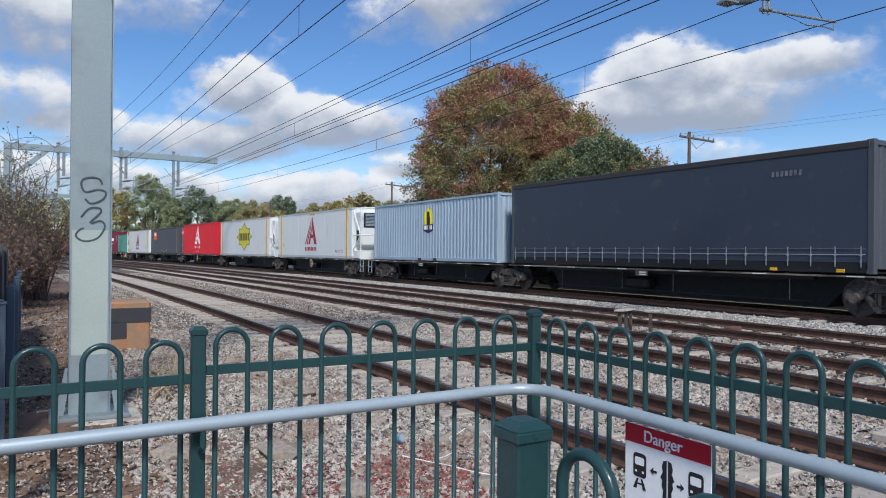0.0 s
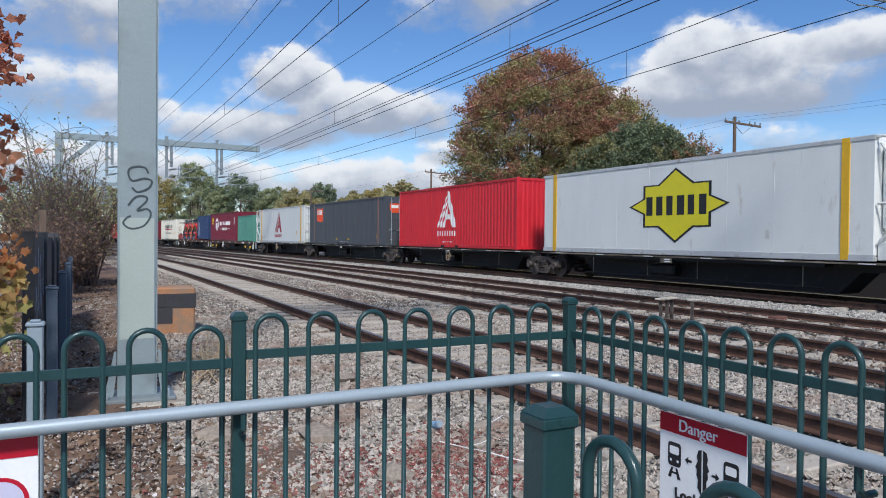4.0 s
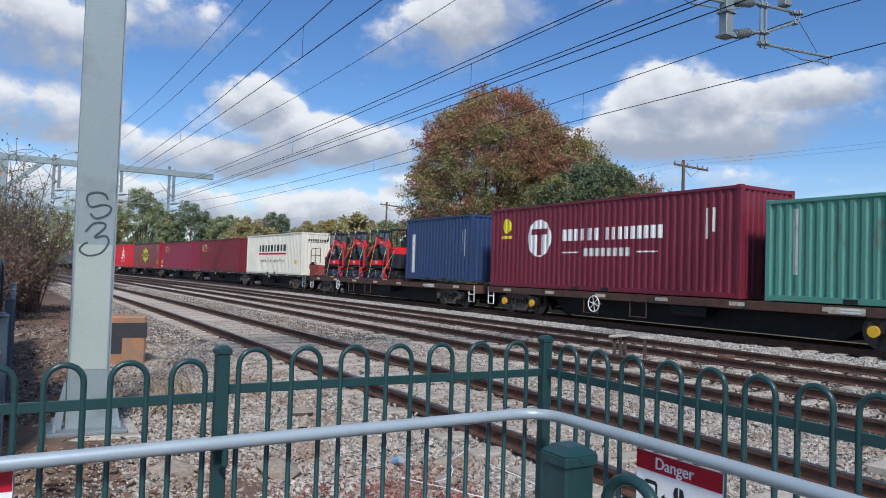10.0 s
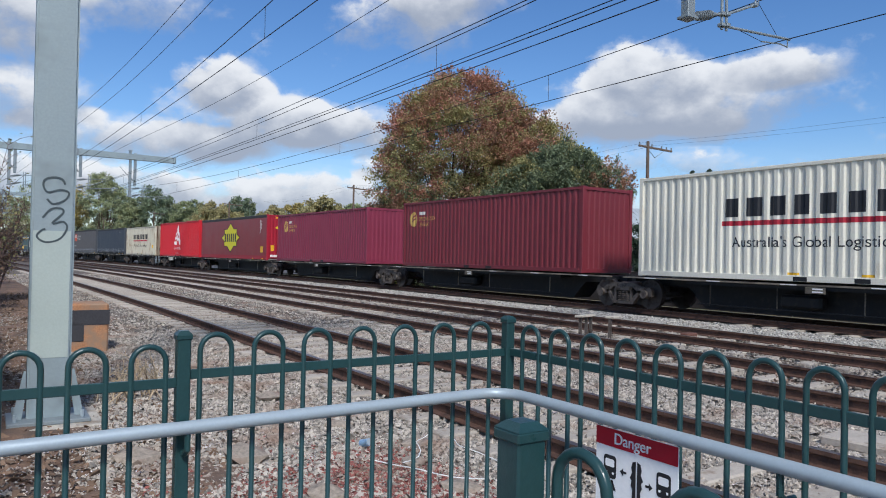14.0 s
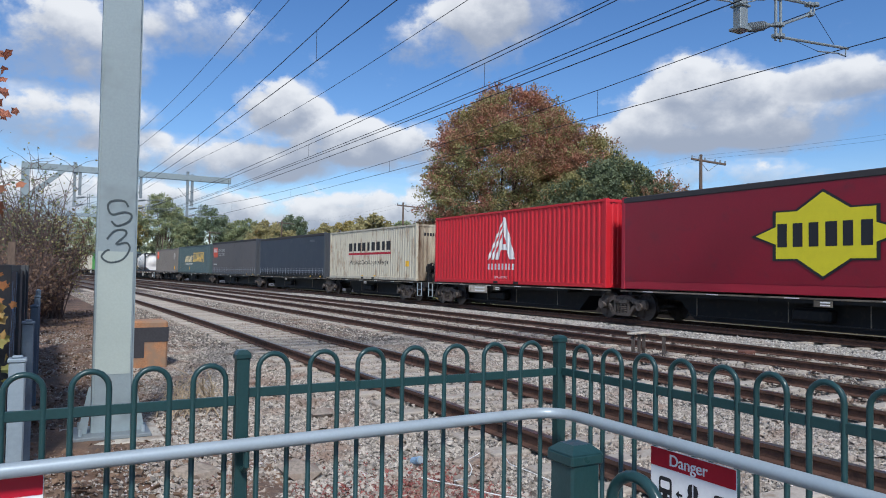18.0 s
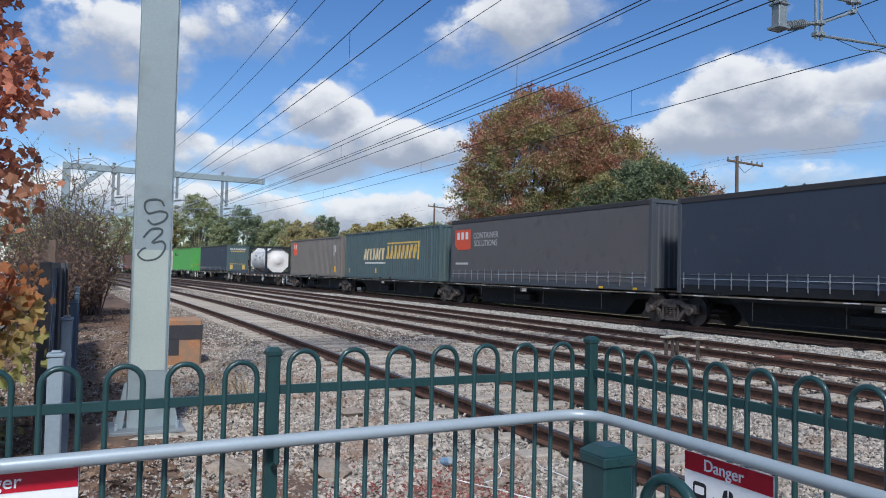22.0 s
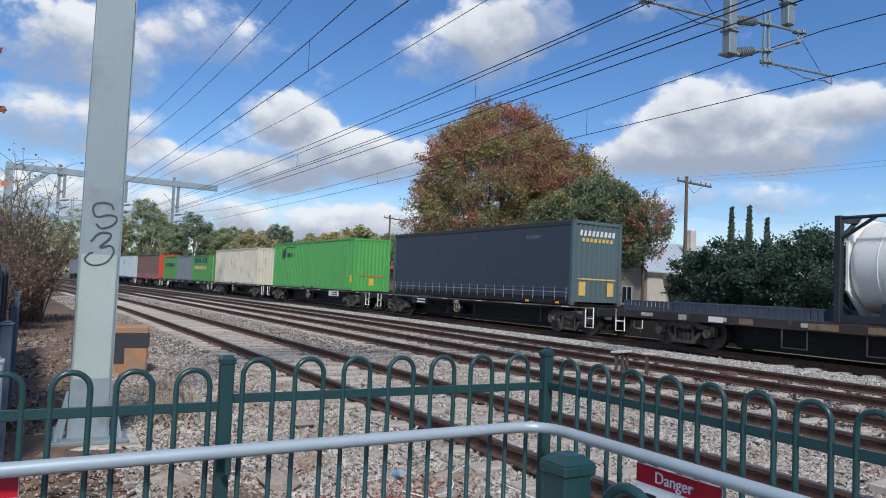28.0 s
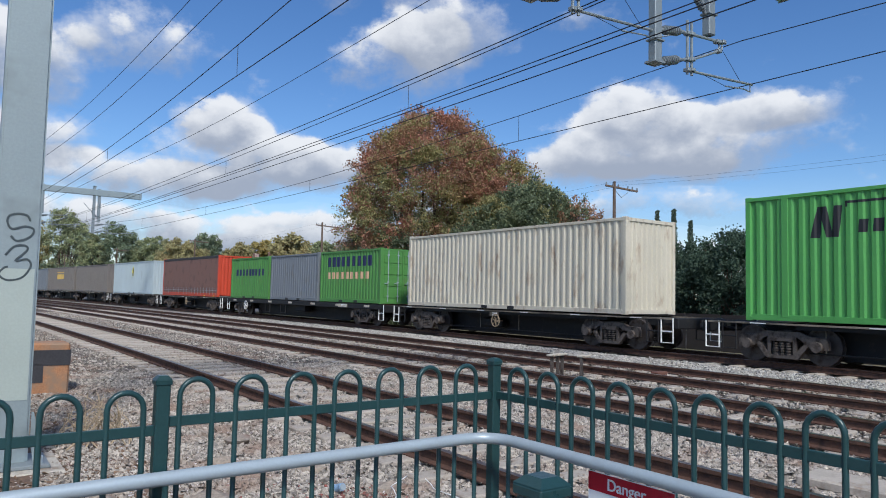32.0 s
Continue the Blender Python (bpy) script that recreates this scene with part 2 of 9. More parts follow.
bm = bmesh.new()
bmesh.ops.create_circle(bm, cap_ends=True, segments=48, radius=3500)
ground = tagged(new("ground", finish("ground", bm, M_LAND)), "dry earth and grass reaching to the horizon", "ground", kind="structure")
ground.location.z = -0.42
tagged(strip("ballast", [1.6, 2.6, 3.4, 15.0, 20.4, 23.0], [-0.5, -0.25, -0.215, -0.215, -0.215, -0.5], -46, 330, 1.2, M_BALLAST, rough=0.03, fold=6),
       "brown weathered ballast under the tracks, toned down for shaded gaps", "ballast", kind="structure")
tagged(strip("fresh_ballast", [13.95, 14.3, 15.4, 16.5, 16.9], [-0.26, -0.18, -0.16, -0.18, -0.26], -46, 330, 1.2, M_FRESH, rough=0.03, fold=4),
       "pale new ballast between the freight track and third track", "ballast", kind="structure")
tagged(strip("earth", [-6.0, -2.5, 0.0, 1.4, 2.9], [-0.2, -0.24, -0.24, -0.23, -0.26], -30, 60, 0.5, M_DIRT, rough=0.05, fold=9),
       "bare brown earth with leaf litter beside the tracks", "earth", kind="structure")

RAIL_SHAPE = [(-0.035, 0), (0.035, 0), (0.035, -0.035), (0.010, -0.05), (0.010, -0.125), (0.066, -0.142), (0.066, -0.155),
              (-0.066, -0.155), (-0.066, -0.142), (-0.010, -0.125), (-0.010, -0.05), (-0.035, -0.035)]
bm = boxes((-1.27, 1.27, -0.12, 0.12, -0.30, -0.152), bevel=0.015)
SLEEPER = finish("sleeper", bm, M_SLEEPER)


def railway(d, gauge, label):
    t = thing("railway_track", label, "railway track", "railway tracks", "structure")
    for side in (-1, 1):
        o = d + side * (gauge / 2 + 0.035)
        ss = list(np.arange(-46, 120, 1.0)) + list(np.arange(120, 331, 6.0))
        bm = bmesh.new()
        rings = []
        for s in ss:
            a, q = bearing(s), at(s, o)
            rings.append([bm.verts.new((q.x + u * math.cos(a), q.y + u * math.sin(a), v)) for u, v in RAIL_SHAPE])
        k = len(RAIL_SHAPE)
        for a, b in zip(rings, rings[1:]):
            for j in range(k):
                f = bm.faces.new((a[j], a[(j + 1) % k], b[(j + 1) % k], b[j]))
                f.material_index = 1 if j == 0 else 0
        bmesh.ops.recalc_face_normals(bm, faces=bm.faces[:])
        ob = part("rail", bm, M_RAIL, t, "rusty steel rail with a worn bright head")
        ob.data.materials.append(M_RAILTOP)
    return t


TRACK_THINGS = [railway(d, g, lab) for (d, g), lab in zip(TRACKS, (
    "rusty broad gauge track on half-buried sleepers", "rusty middle track in brown ballast", "rusty third track in brown ballast", "freight track on pale new ballast"))]

# ---- fence ----
FC, FL = Vector((0.385, 3.0, 0)), Vector((-0.79, 2.32, 0))
DIR_A = (FL - FC).normalized()                      # from the corner to the left
DIR_B = Vector((-DIR_A.y, DIR_A.x, 0))              # from the corner towards the camera's right
HOOP = 0.178


def fence_post(parent, p, top, w=0.05, name="post"):
    bm = boxes((-w / 2, w / 2, -w / 2, w / 2, -0.3 - 0.0, top - 0.02), bevel=0.004)
    ob = part(name, bm, M_GREEN, parent)
    ob.matrix_basis = pose(p.x, p.y, 0, 0, 0, math.degrees(math.atan2(DIR_A.y, DIR_A.x)))
    bm = boxes((-w / 2 - 0.004, w / 2 + 0.004, -w / 2 - 0.004, w / 2 + 0.004, top - 0.03, top - 0.012), bevel=0.003)
    r = box(bm, -w / 2 - 0.003, w / 2 + 0.003, -w / 2 - 0.003, w / 2 + 0.003, top - 0.012, top)
    bmesh.ops.scale(bm, vec=(0.55, 0.55, 1), verts=[v for v in r if v.co.z > top - 0.004])
    cap = part("cap", bm, M_GREEN, ob)
    return ob


def fence_panel(label, a, way, count, first, pitch, width, z_rail, z_hoop, posts, drop=0.0):
    """Bow-topped bars in hoops along a line, with a flat upper and lower rail."""
    t = thing("bow_top_fence", label, "fence", "crossing fences")
    end = count * pitch + first
    ang = math.degrees(math.atan2(way.y, way.x))
    for z in (z_rail - 0.006, 0.12):
        bm = boxes((0, end, -0.006, 0.006, z - 0.016, z + 0.016), bevel=0.002)
        ob = part("rail", bm, M_GREEN, t)
        ob.matrix_basis = pose(a.x, a.y, 0, 0, math.degrees(math.atan2(drop, 1.0)), ang)
    bm = bmesh.new()
    h = width / 2
    pts = [(-h, 0, 0.03), (-h, 0, z_hoop - h)] + [(-h * math.cos(k * math.pi / 10), 0, z_hoop - h + h * math.sin(k * math.pi / 10)) for k in range(1, 10)] + [(h, 0, z_hoop - h), (h, 0, 0.03)]
    tube(bm, pts, 0.0092, 8)
    me = finish("hoop", bm, M_GREEN, True)
    for k in range(count):
        u = first + (k + 0.5) * pitch
        p = a + way * u
        share("hoop", me, t, pose(p.x, p.y, -drop * u, 0, 0, ang))
    for p, top, w in posts:
        fence_post(t, p, top, w)
    return t


fence_panel("green steel bow-top fence across the path", FC, DIR_A, 7, 0.06, 0.183, 0.105, 1.095, 1.218, [(FC, 1.245, 0.043), (FL, 1.235, 0.043)])
fence_panel("green steel bow-top fence along the tracks", FC, DIR_B, 14, 0.064, 0.1755, 0.105, 1.098, 1.211, [(FC + DIR_B * 2.56, 1.245, 0.043)])
fence_panel("green steel bow-top fence beside the mast", FL, DIR_A, 9, 0.016, 0.178, 0.105, 1.071, 1.186, [(FL + DIR_A * 1.66, 1.22, 0.043)])
NEAR = Vector((0.118, 1.04, 0))
fence_panel("green steel fence panel of the near gateway", Vector((0.145, 1.075, 0)), DIR_B, 2, 0.0025, 0.213, 0.105, 0.96, 1.204, [(NEAR, 1.24, 0.056)])

# ---- mast and gantries over the tracks ----
MAST_S, MAST_D = 8.1, 0.427
M_INSUL = mat("insulator_grey", lin(116, 124, 128), 0.4, 0, 0.1, 4, 0.02, 30)


def ribbed(p, q, r=0.085):
    """A ribbed insulator between two points, turned in one piece: metal ends, then fat sheds on a core."""
    p, q = Vector(p), Vector(q)
    way = (q - p).normalized()
    side = way.cross(Vector((0, 1, 0))).normalized()
    up = side.cross(way)
    prof = [(0.0, 0.0), (0.0, 0.035), (0.13, 0.035)]
    for k in range(9):
        u, w = 0.14 + 0.08 * k, r * (0.8 if k in (0, 8) else 1.0)
        prof += [(u, 0.045), (u + 0.012, w), (u + 0.04, w), (u + 0.066, 0.05)]
    prof += [(0.87, 0.035), (1.0, 0.035), (1.0, 0.0)]
    bm = bmesh.new()
    rings = [[bm.verts.new(p.lerp(q, u) + (side * math.cos(k * math.tau / 14) + up * math.sin(k * math.tau / 14)) * max(w, 0.001)) for k in range(14)] for u, w in prof]
    for a, b in zip(rings, rings[1:]):
        for k in range(14):
            bm.faces.new((a[k], a[(k + 1) % 14], b[(k + 1) % 14], b[k]))
    bmesh.ops.recalc_face_normals(bm, faces=bm.faces[:])
    return bm


CLAMP = finish("clamp", boxes((-0.05, 0.05, -0.06, 0.06, -0.035, 0.035), bevel=0.01), M_STEELGREY)


def arms(t, d, dz, beam_z, beyond):
    """One track's drop tube, its insulated bracket and the short tube beyond it."""
    z0 = 5.70 + dz
    drop = part("drop_tube", boxes((-0.095, 0.095, -0.08, 0.08, z0, beam_z + 0.5), bevel=0.012), M_STEELGREY, t)
    drop.matrix_basis = pose(d, 0, 0)
    part("foot_plate", boxes((-0.15, 0.13, -0.12, 0.12, z0 - 0.02, z0 + 0.025), bevel=0.006), M_STEELGREY, drop)
    part("head_plate", boxes((-0.13, 0.13, -0.12, 0.12, beam_z + 0.46, beam_z + 0.5), bevel=0.006), M_STEELGREY, drop)
    part("cleat", boxes((-0.13, 0.13, -0.11, 0.11, z0 + 0.39, z0 + 0.42), bevel=0.004), M_STEELGREY, drop)
    part("rod", tubes([(-0.14, -0.11, z0 + 0.40), (0.24, -0.11, z0 + 0.52)], r=0.012, sides=6), M_STEELGREY, drop)
    part("insulator", ribbed((0.10, 0, z0 + 0.05), (0.74, 0, z0 + 0.22)), M_INSUL, drop, "ribbed grey insulator")
    part("insulator", ribbed((0.10, 0, z0 + 0.63), (0.80, 0, z0 + 0.75)), M_INSUL, drop, "ribbed grey insulator")
    for x in (0.92, 1.05):
        part("upright_tube", tubes([(x, 0, z0 - 0.02), (x, 0, z0 + 1.0)], r=0.026), M_STEELGREY, drop)
    for x, z in ((0.92, 0.06), (1.05, 0.08), (0.92, 0.26), (1.05, 0.28), (0.92, 0.75), (1.05, 0.76), (1.84, 0.80), (1.88, 0.62), (2.02, 0.83)):
        share("clamp", CLAMP, drop, pose(x, 0, z0 + z))
    part("upper_tube", tubes([(0.74, 0, z0 + 0.74), (2.12, 0, z0 + 0.83)], r=0.028), M_STEELGREY, drop)
    part("strut", tubes([(0.74, 0, z0 + 0.22), (1.05, 0, z0 + 0.28), (1.78, 0, z0 + 0.58), (1.92, 0, z0 + 0.66)], r=0.024), M_STEELGREY, drop)
    part("hanger", tubes([(1.86, 0, z0 + 0.8), (1.92, 0, z0 + 0.72), (1.86, 0, z0 + 0.64)], [(2.0, 0, z0 + 0.82), (2.0, 0, z0 + 0.68)], r=0.016, sides=6), M_STEELGREY, drop)
    part("registration_tube", tubes([(1.05, 0, z0 + 0.06), (3.02, 0, z0 + 0.18)], r=0.026), M_STEELGREY, drop)
    part("steady_arm", tubes([(2.95, 0, z0 + 0.16), (2.95, 0, z0 + 0.02), (2.7, 0, z0 + 0.04), (2.1, 0, z0 - 0.02)], r=0.014, sides=6), M_STEELGREY, drop)
    part("guy_wire", tubes([(2.0, 0, z0 + 0.68), (2.62, 0, z0 + 0.16)], r=0.006, sides=4), M_WIRE, drop)
    part("guy_wire", tubes([(1.3, 0, z0 + 0.08), (2.1, 0, z0 - 0.02)], r=0.006, sides=4), M_WIRE, drop)
    short = part("short_drop_tube", boxes((-0.10, 0.10, -0.08, 0.08, z0 + 0.86, beam_z + 0.3), bevel=0.012), M_STEELGREY, t)
    short.matrix_basis = pose(d + beyond, 0, 0)
    part("foot_plate", boxes((-0.13, 0.13, -0.11, 0.11, z0 + 1.24, z0 + 1.28), bevel=0.006), M_STEELGREY, short)
    part("insulator", ribbed((-0.12, 0, z0 + 1.26), (-0.52, 0, z0 + 1.66), 0.08), M_INSUL, short, "ribbed grey insulator")
    part("link", tubes([(-0.52, 0, z0 + 1.66), (-1.1, 0, z0 + 2.3)], r=0.02), M_STEELGREY, short)


def gantry(s, label, beam_z, far):
    t = thing("overhead_line_gantry", label, "gantry", "overhead line gantries", m=on_track(s))
    bm = bmesh.new()
    d0, w0 = (-0.45, 0.26) if far else (MAST_D, 0.19)
    prism(bm, [(d0 - w0, -0.10), (d0 + w0, -0.10), (d0 + w0, 0.10), (d0 - w0, 0.10)], -0.24, beam_z + 0.2, "z")
    bmesh.ops.bevel(bm, geom=[e for e in bm.edges if abs((e.verts[0].co - e.verts[1].co).z) > 1], offset=0.02, segments=2, affect="EDGES")
    mast = part("mast", bm, M_MAST, t, "grey galvanised box mast")
    bm = bmesh.new()
    end = 14.3
    box(bm, d0 - w0, end, -0.15, 0.15, beam_z - 0.23, beam_z + 0.23, bevel=0.015)
    part("beam", bm, M_MAST, t, "pale grey box beam")
    part("end_cap", boxes((end, end + 0.03, -0.17, 0.17, beam_z - 0.25, beam_z + 0.25), bevel=0.006), M_STEELGREY, t)
    bm = boxes((-0.17, 0.17, -0.10, 0.10, 0, 3.3), bevel=0.012)
    brace = part("brace", bm, M_MAST, t)
    brace.matrix_basis = pose(d0 + 0.1, 0, beam_z - 2.35, 0, 47, 0)
    for d in (2.75, 7.02):
        part("saddle_plate", boxes((d - 0.17, d + 0.17, -0.19, 0.19, beam_z - 0.27, beam_z + 0.27), bevel=0.008), M_STEELGREY, t)
    for d, dz in ((2.75, 0.35), (7.02, 0.40), (10.9 if far else 10.0, 0.0)):
        arms(t, d, dz, beam_z, 0.36 if far else 1.58)
    return t


NEAR_GANTRY = gantry(MAST_S, "grey steel mast and gantry beam over three tracks", 8.2, False)
for s in (60.0, 112.0):
    gantry(s, "distant grey steel gantry over the tracks", 8.85, True)


def wires(d, contact, messenger, label, gap=0.42):
    """A sagging messenger wire, a contact wire and droppers between them."""
    t = thing("overhead_wires", label, "overhead wires", "overhead wires")
    posts = [-96, -44.0, MAST_S, 60.0, 112.0, 164.0, 216.0]
    run, low = [], []
    for a, b in zip(posts[1:], posts[2:]):
        for k in range(16):
            u = k / 16
            s = a + (b - a) * u
            z = messenger - (messenger - contact - gap) * 4 * u * (1 - u)
            run.append(at(s, d, z))
            low.append(at(s, d, contact))
    bm = bmesh.new()
    tube(bm, run, 0.010, 5)
    part("messenger_wire", bm, M_WIRE, t)
    bm = bmesh.new()
    tube(bm, low, 0.010, 5)
    part("contact_wire", bm, M_WIRE, t)
    for a, b in zip(posts[1:], posts[2:]):
        for k in range(4):
            s = a + 6.6 + 12.9 * k
            u = (s - a) / (b - a)
            z = messenger - (messenger - contact - gap) * 4 * u * (1 - u)
            bm = tubes([at(s, d, contact), at(s, d, z)], r=0.006, sides=5)
            part("dropper", bm, M_WIRE, t)
    return t


wires(4.77, 6.03, 6.9, "thin dark wires over the near track")
wires(9.075, 6.08, 6.72, "thin dark wires over the middle track", 0.5)
wires(12.695, 5.79, 6.72, "thin dark wires over the third track")
for d, z in ((6.0, 10.7), (6.1, 9.75), (10.4, 9.45), (9.5, 5.98), (8.8, 6.62), (9.2, 6.05)):
    t = thing("feeder_wire", "thin dark feeder wire along the tracks", "wire", "feeder wires")
    bm = bmesh.new()
    tube(bm, [at(s, d, z + 0.25 * math.cos((s - MAST_S) / 52 * math.tau) * 0.6 * (z > 6.9)) for s in np.arange(-40, 180, 3.0)], 0.011, 5)
    part("strand", bm, M_WIRE, t)


def pole(s, label):
    p = at(s, 36.0)
    t = thing("power_pole", label, "power pole", "street power poles", m=on_track(s, 36.0))
    bm = bmesh.new()
    tube(bm, [(0, 0, -0.5), (0, 0, 9.2)], 0.14, 10, r2=0.095)
    part("pole", bm, M_WOODPOLE, t)
    bm = boxes((-1.35, 1.35, -0.06, 0.06, 8.75, 8.87), bevel=0.01)
    arm = part("crossarm", bm, M_WOODPOLE, t)
    arm.matrix_basis = pose(0, 0, 0, 0, 4, -10)
    for k in (-1.3, -0.75, -0.3, 0.5, 0.9, 1.3):
        bm = tubes([(k, 0, 8.87), (k, 0, 9.03)], r=0.045)
        part("insulator", bm, M_INSUL, arm)
    bm = tubes([(0, 0, 8.2), (0.7, 0, 8.75)], [(0, 0, 8.2), (-0.7, 0, 8.75)], r=0.02)
    part("strut", bm, M_STEELGREY, arm)
    return t


POLE_S = (-8.0, 30.7, 69.3, 106.5, 144.7, 182.0)
for s in POLE_S:
    pole(s, "weathered timber power pole with a crossarm")
for k in (-0.5, 0.9):
    t = thing("street_wire", "thin dark street power wire", "wire", "street wires")
    bm = bmesh.new()
    for a, b in zip(POLE_S, POLE_S[1:]):
        tube(bm, [at(a + (b - a) * u, 36 + k, 9.05 - 2.4 * u * (1 - u)) for u in np.linspace(0, 1, 9)], 0.0045, 4)
    part("strand", bm, M_WIRE, t)

# ---- the train: x across it (the near side is -1.22), y along it (the front is at -length / 2), z from the rails ----
MOVING = []


def rides(ob, front, rear):
    """Remember a thing that rides on the train, by where its two ends stand at the start."""
    MOVING.append((ob, (front + rear) / 2))
    return ob


def corrugated(bm, u0, u1, z0, z1, place, pitch=0.28, depth=0.036):
    """A folded sheet from u0 to u1; place(u, inset, z) gives each point."""
    n = max(2, round((u1 - u0) / pitch))
    p = (u1 - u0) / n
    cols = []
    for k in range(n):
        for f, i in ((0.0, 0), (0.34, 0), (0.5, depth), (0.84, depth)):
            cols.append((u0 + (k + f) * p, i))
    cols.append((u1, 0))
    lo = [bm.verts.new(place(u, i, z0)) for u, i in cols]
    hi = [bm.verts.new(place(u, i, z1)) for u, i in cols]
    for a in range(len(cols) - 1):
        bm.faces.new((lo[a], lo[a + 1], hi[a + 1], hi[a]))
    bmesh.ops.recalc_face_normals(bm, faces=bm.faces[:])
    return bm


def castings(t, L, z0, z1, material, inset=0.0, xs=(-1, 1)):
    bm = boxes((-0.08, 0.08, -0.09, 0.09, -0.06, 0.06), bevel=0.012)
    me = finish("corner_casting", bm, material)
    for y in (-L / 2 + 0.09 + inset, L / 2 - 0.09 - inset):
        for x in xs:
            for z in (z0 + 0.06, z1 - 0.06):
                share("corner_casting", me, t, pose(x * 1.144, y, z))


def doors(t, y, out, z0, z1, material, bars=M_GALV):
    """Two steel doors on the end at y, facing out (-1 to the front), with locking bars."""
    for x0, x1 in ((-1.1, -0.01), (0.01, 1.1)):
        bm = boxes((x0, x1, y - out * 0.06, y - out * 0.02, z0 + 0.1, z1 - 0.1))
        for k in range(4):
            zz = z0 + 0.3 + k * (z1 - z0 - 0.45) / 4
            box(bm, x0 + 0.08, x1 - 0.08, y - out * 0.02, y + out * 0.012, zz, zz + (z1 - z0 - 0.45) / 4 - 0.14, bevel=0.008)
        door = part("door", bm, material, t)
        for f in (0.25, 0.75):
            x = x0 + (x1 - x0) * f
            bm = tubes([(x, y + out * 0.045, z0 + 0.1), (x, y + out * 0.045, z1 - 0.1)], r=0.018, sides=6)
            for zz in (z0 + 0.35, z0 + 1.0, z1 - 0.35):
                box(bm, x - 0.05, x + 0.05, y + out * 0.01, y + out * 0.07, zz, zz + 0.05)
            box(bm, x - 0.2, x, y + out * 0.045, y + out * 0.065, z0 + 0.95, z0 + 0.98)
            part("locking_bar", bm, bars, door)


def box_container(label, front, rear, top, material, rail_mat=None, door_end=1, posts=(), group="freight containers", z0=1.04):
    """A corrugated steel container."""
    L = rear - front
    t = rides(thing("shipping_container", label, "container", group), front, rear)
    rail_mat = rail_mat or material
    for side, name in ((-1, "near_side"), (1, "far_side")):
        bm = corrugated(bmesh.new(), -L / 2 + 0.12, L / 2 - 0.12, z0 + 0.15, top - 0.1, lambda u, i, z: (side * (1.20 - i), u, z))
        part("side_panel", bm, material, t)
        bm = boxes((side * 1.22, side * 1.14, -L / 2 + 0.16, L / 2 - 0.16, z0 + 0.02, z0 + 0.17), bevel=0.006)
        part("bottom_rail", bm, rail_mat, t)
        bm = boxes((side * 1.22, side * 1.15, -L / 2 + 0.16, L / 2 - 0.16, top - 0.11, top - 0.02), bevel=0.006)
        part("top_rail", bm, rail_mat, t)
        for y in (-0.75, 0.75):
            bm = boxes((side * 1.222, side * 1.16, y - 0.18, y + 0.18, z0 + 0.03, z0 + 0.14))
            part("fork_pocket", bm, M_BLACK, t)
    for end in (-1, 1):
        y = end * L / 2
        if end == door_end:
            doors(t, y, end, z0, top, material)
        else:
            bm = corrugated(bmesh.new(), -1.1, 1.1, z0 + 0.15, top - 0.1, lambda u, i, z: (u, y - end * (0.03 + i), z), 0.25)
            part("end_panel", bm, material, t)
        for sill in ((-1.1, 1.1, y - end * 0.1, y - end * 0.01, top - 0.13, top - 0.02), (-1.1, 1.1, y - end * 0.1, y - end * 0.01, z0 + 0.02, z0 + 0.16)):
            part("end_sill", boxes(sill, bevel=0.005), rail_mat, t)
        for x in (-1, 1):
            bm = boxes((x * 1.22, x * 1.08, y, y - end * 0.14, z0 + 0.1, top - 0.1), bevel=0.012)
            part("corner_post", bm, rail_mat, t)
    for y in posts:
        for x in (-1, 1):
            bm = boxes((x * 1.225, x * 1.1, y - 0.09, y + 0.09, z0 + 0.1, top - 0.02), bevel=0.012)
            part("inner_post", bm, M_POST if rail_mat is material and material.name.startswith("slate") else rail_mat, t)
    bm = boxes((-1.18, 1.18, -L / 2 + 0.08, L / 2 - 0.08, top - 0.07, top - 0.035))
    part("roof", bm, material, t)
    bm = boxes((-1.15, 1.15, -L / 2 + 0.08, L / 2 - 0.08, z0 + 0.05, z0 + 0.12))
    part("floor", bm, M_UNDER, t)
    castings(t, L, z0, top, rail_mat)
    return t


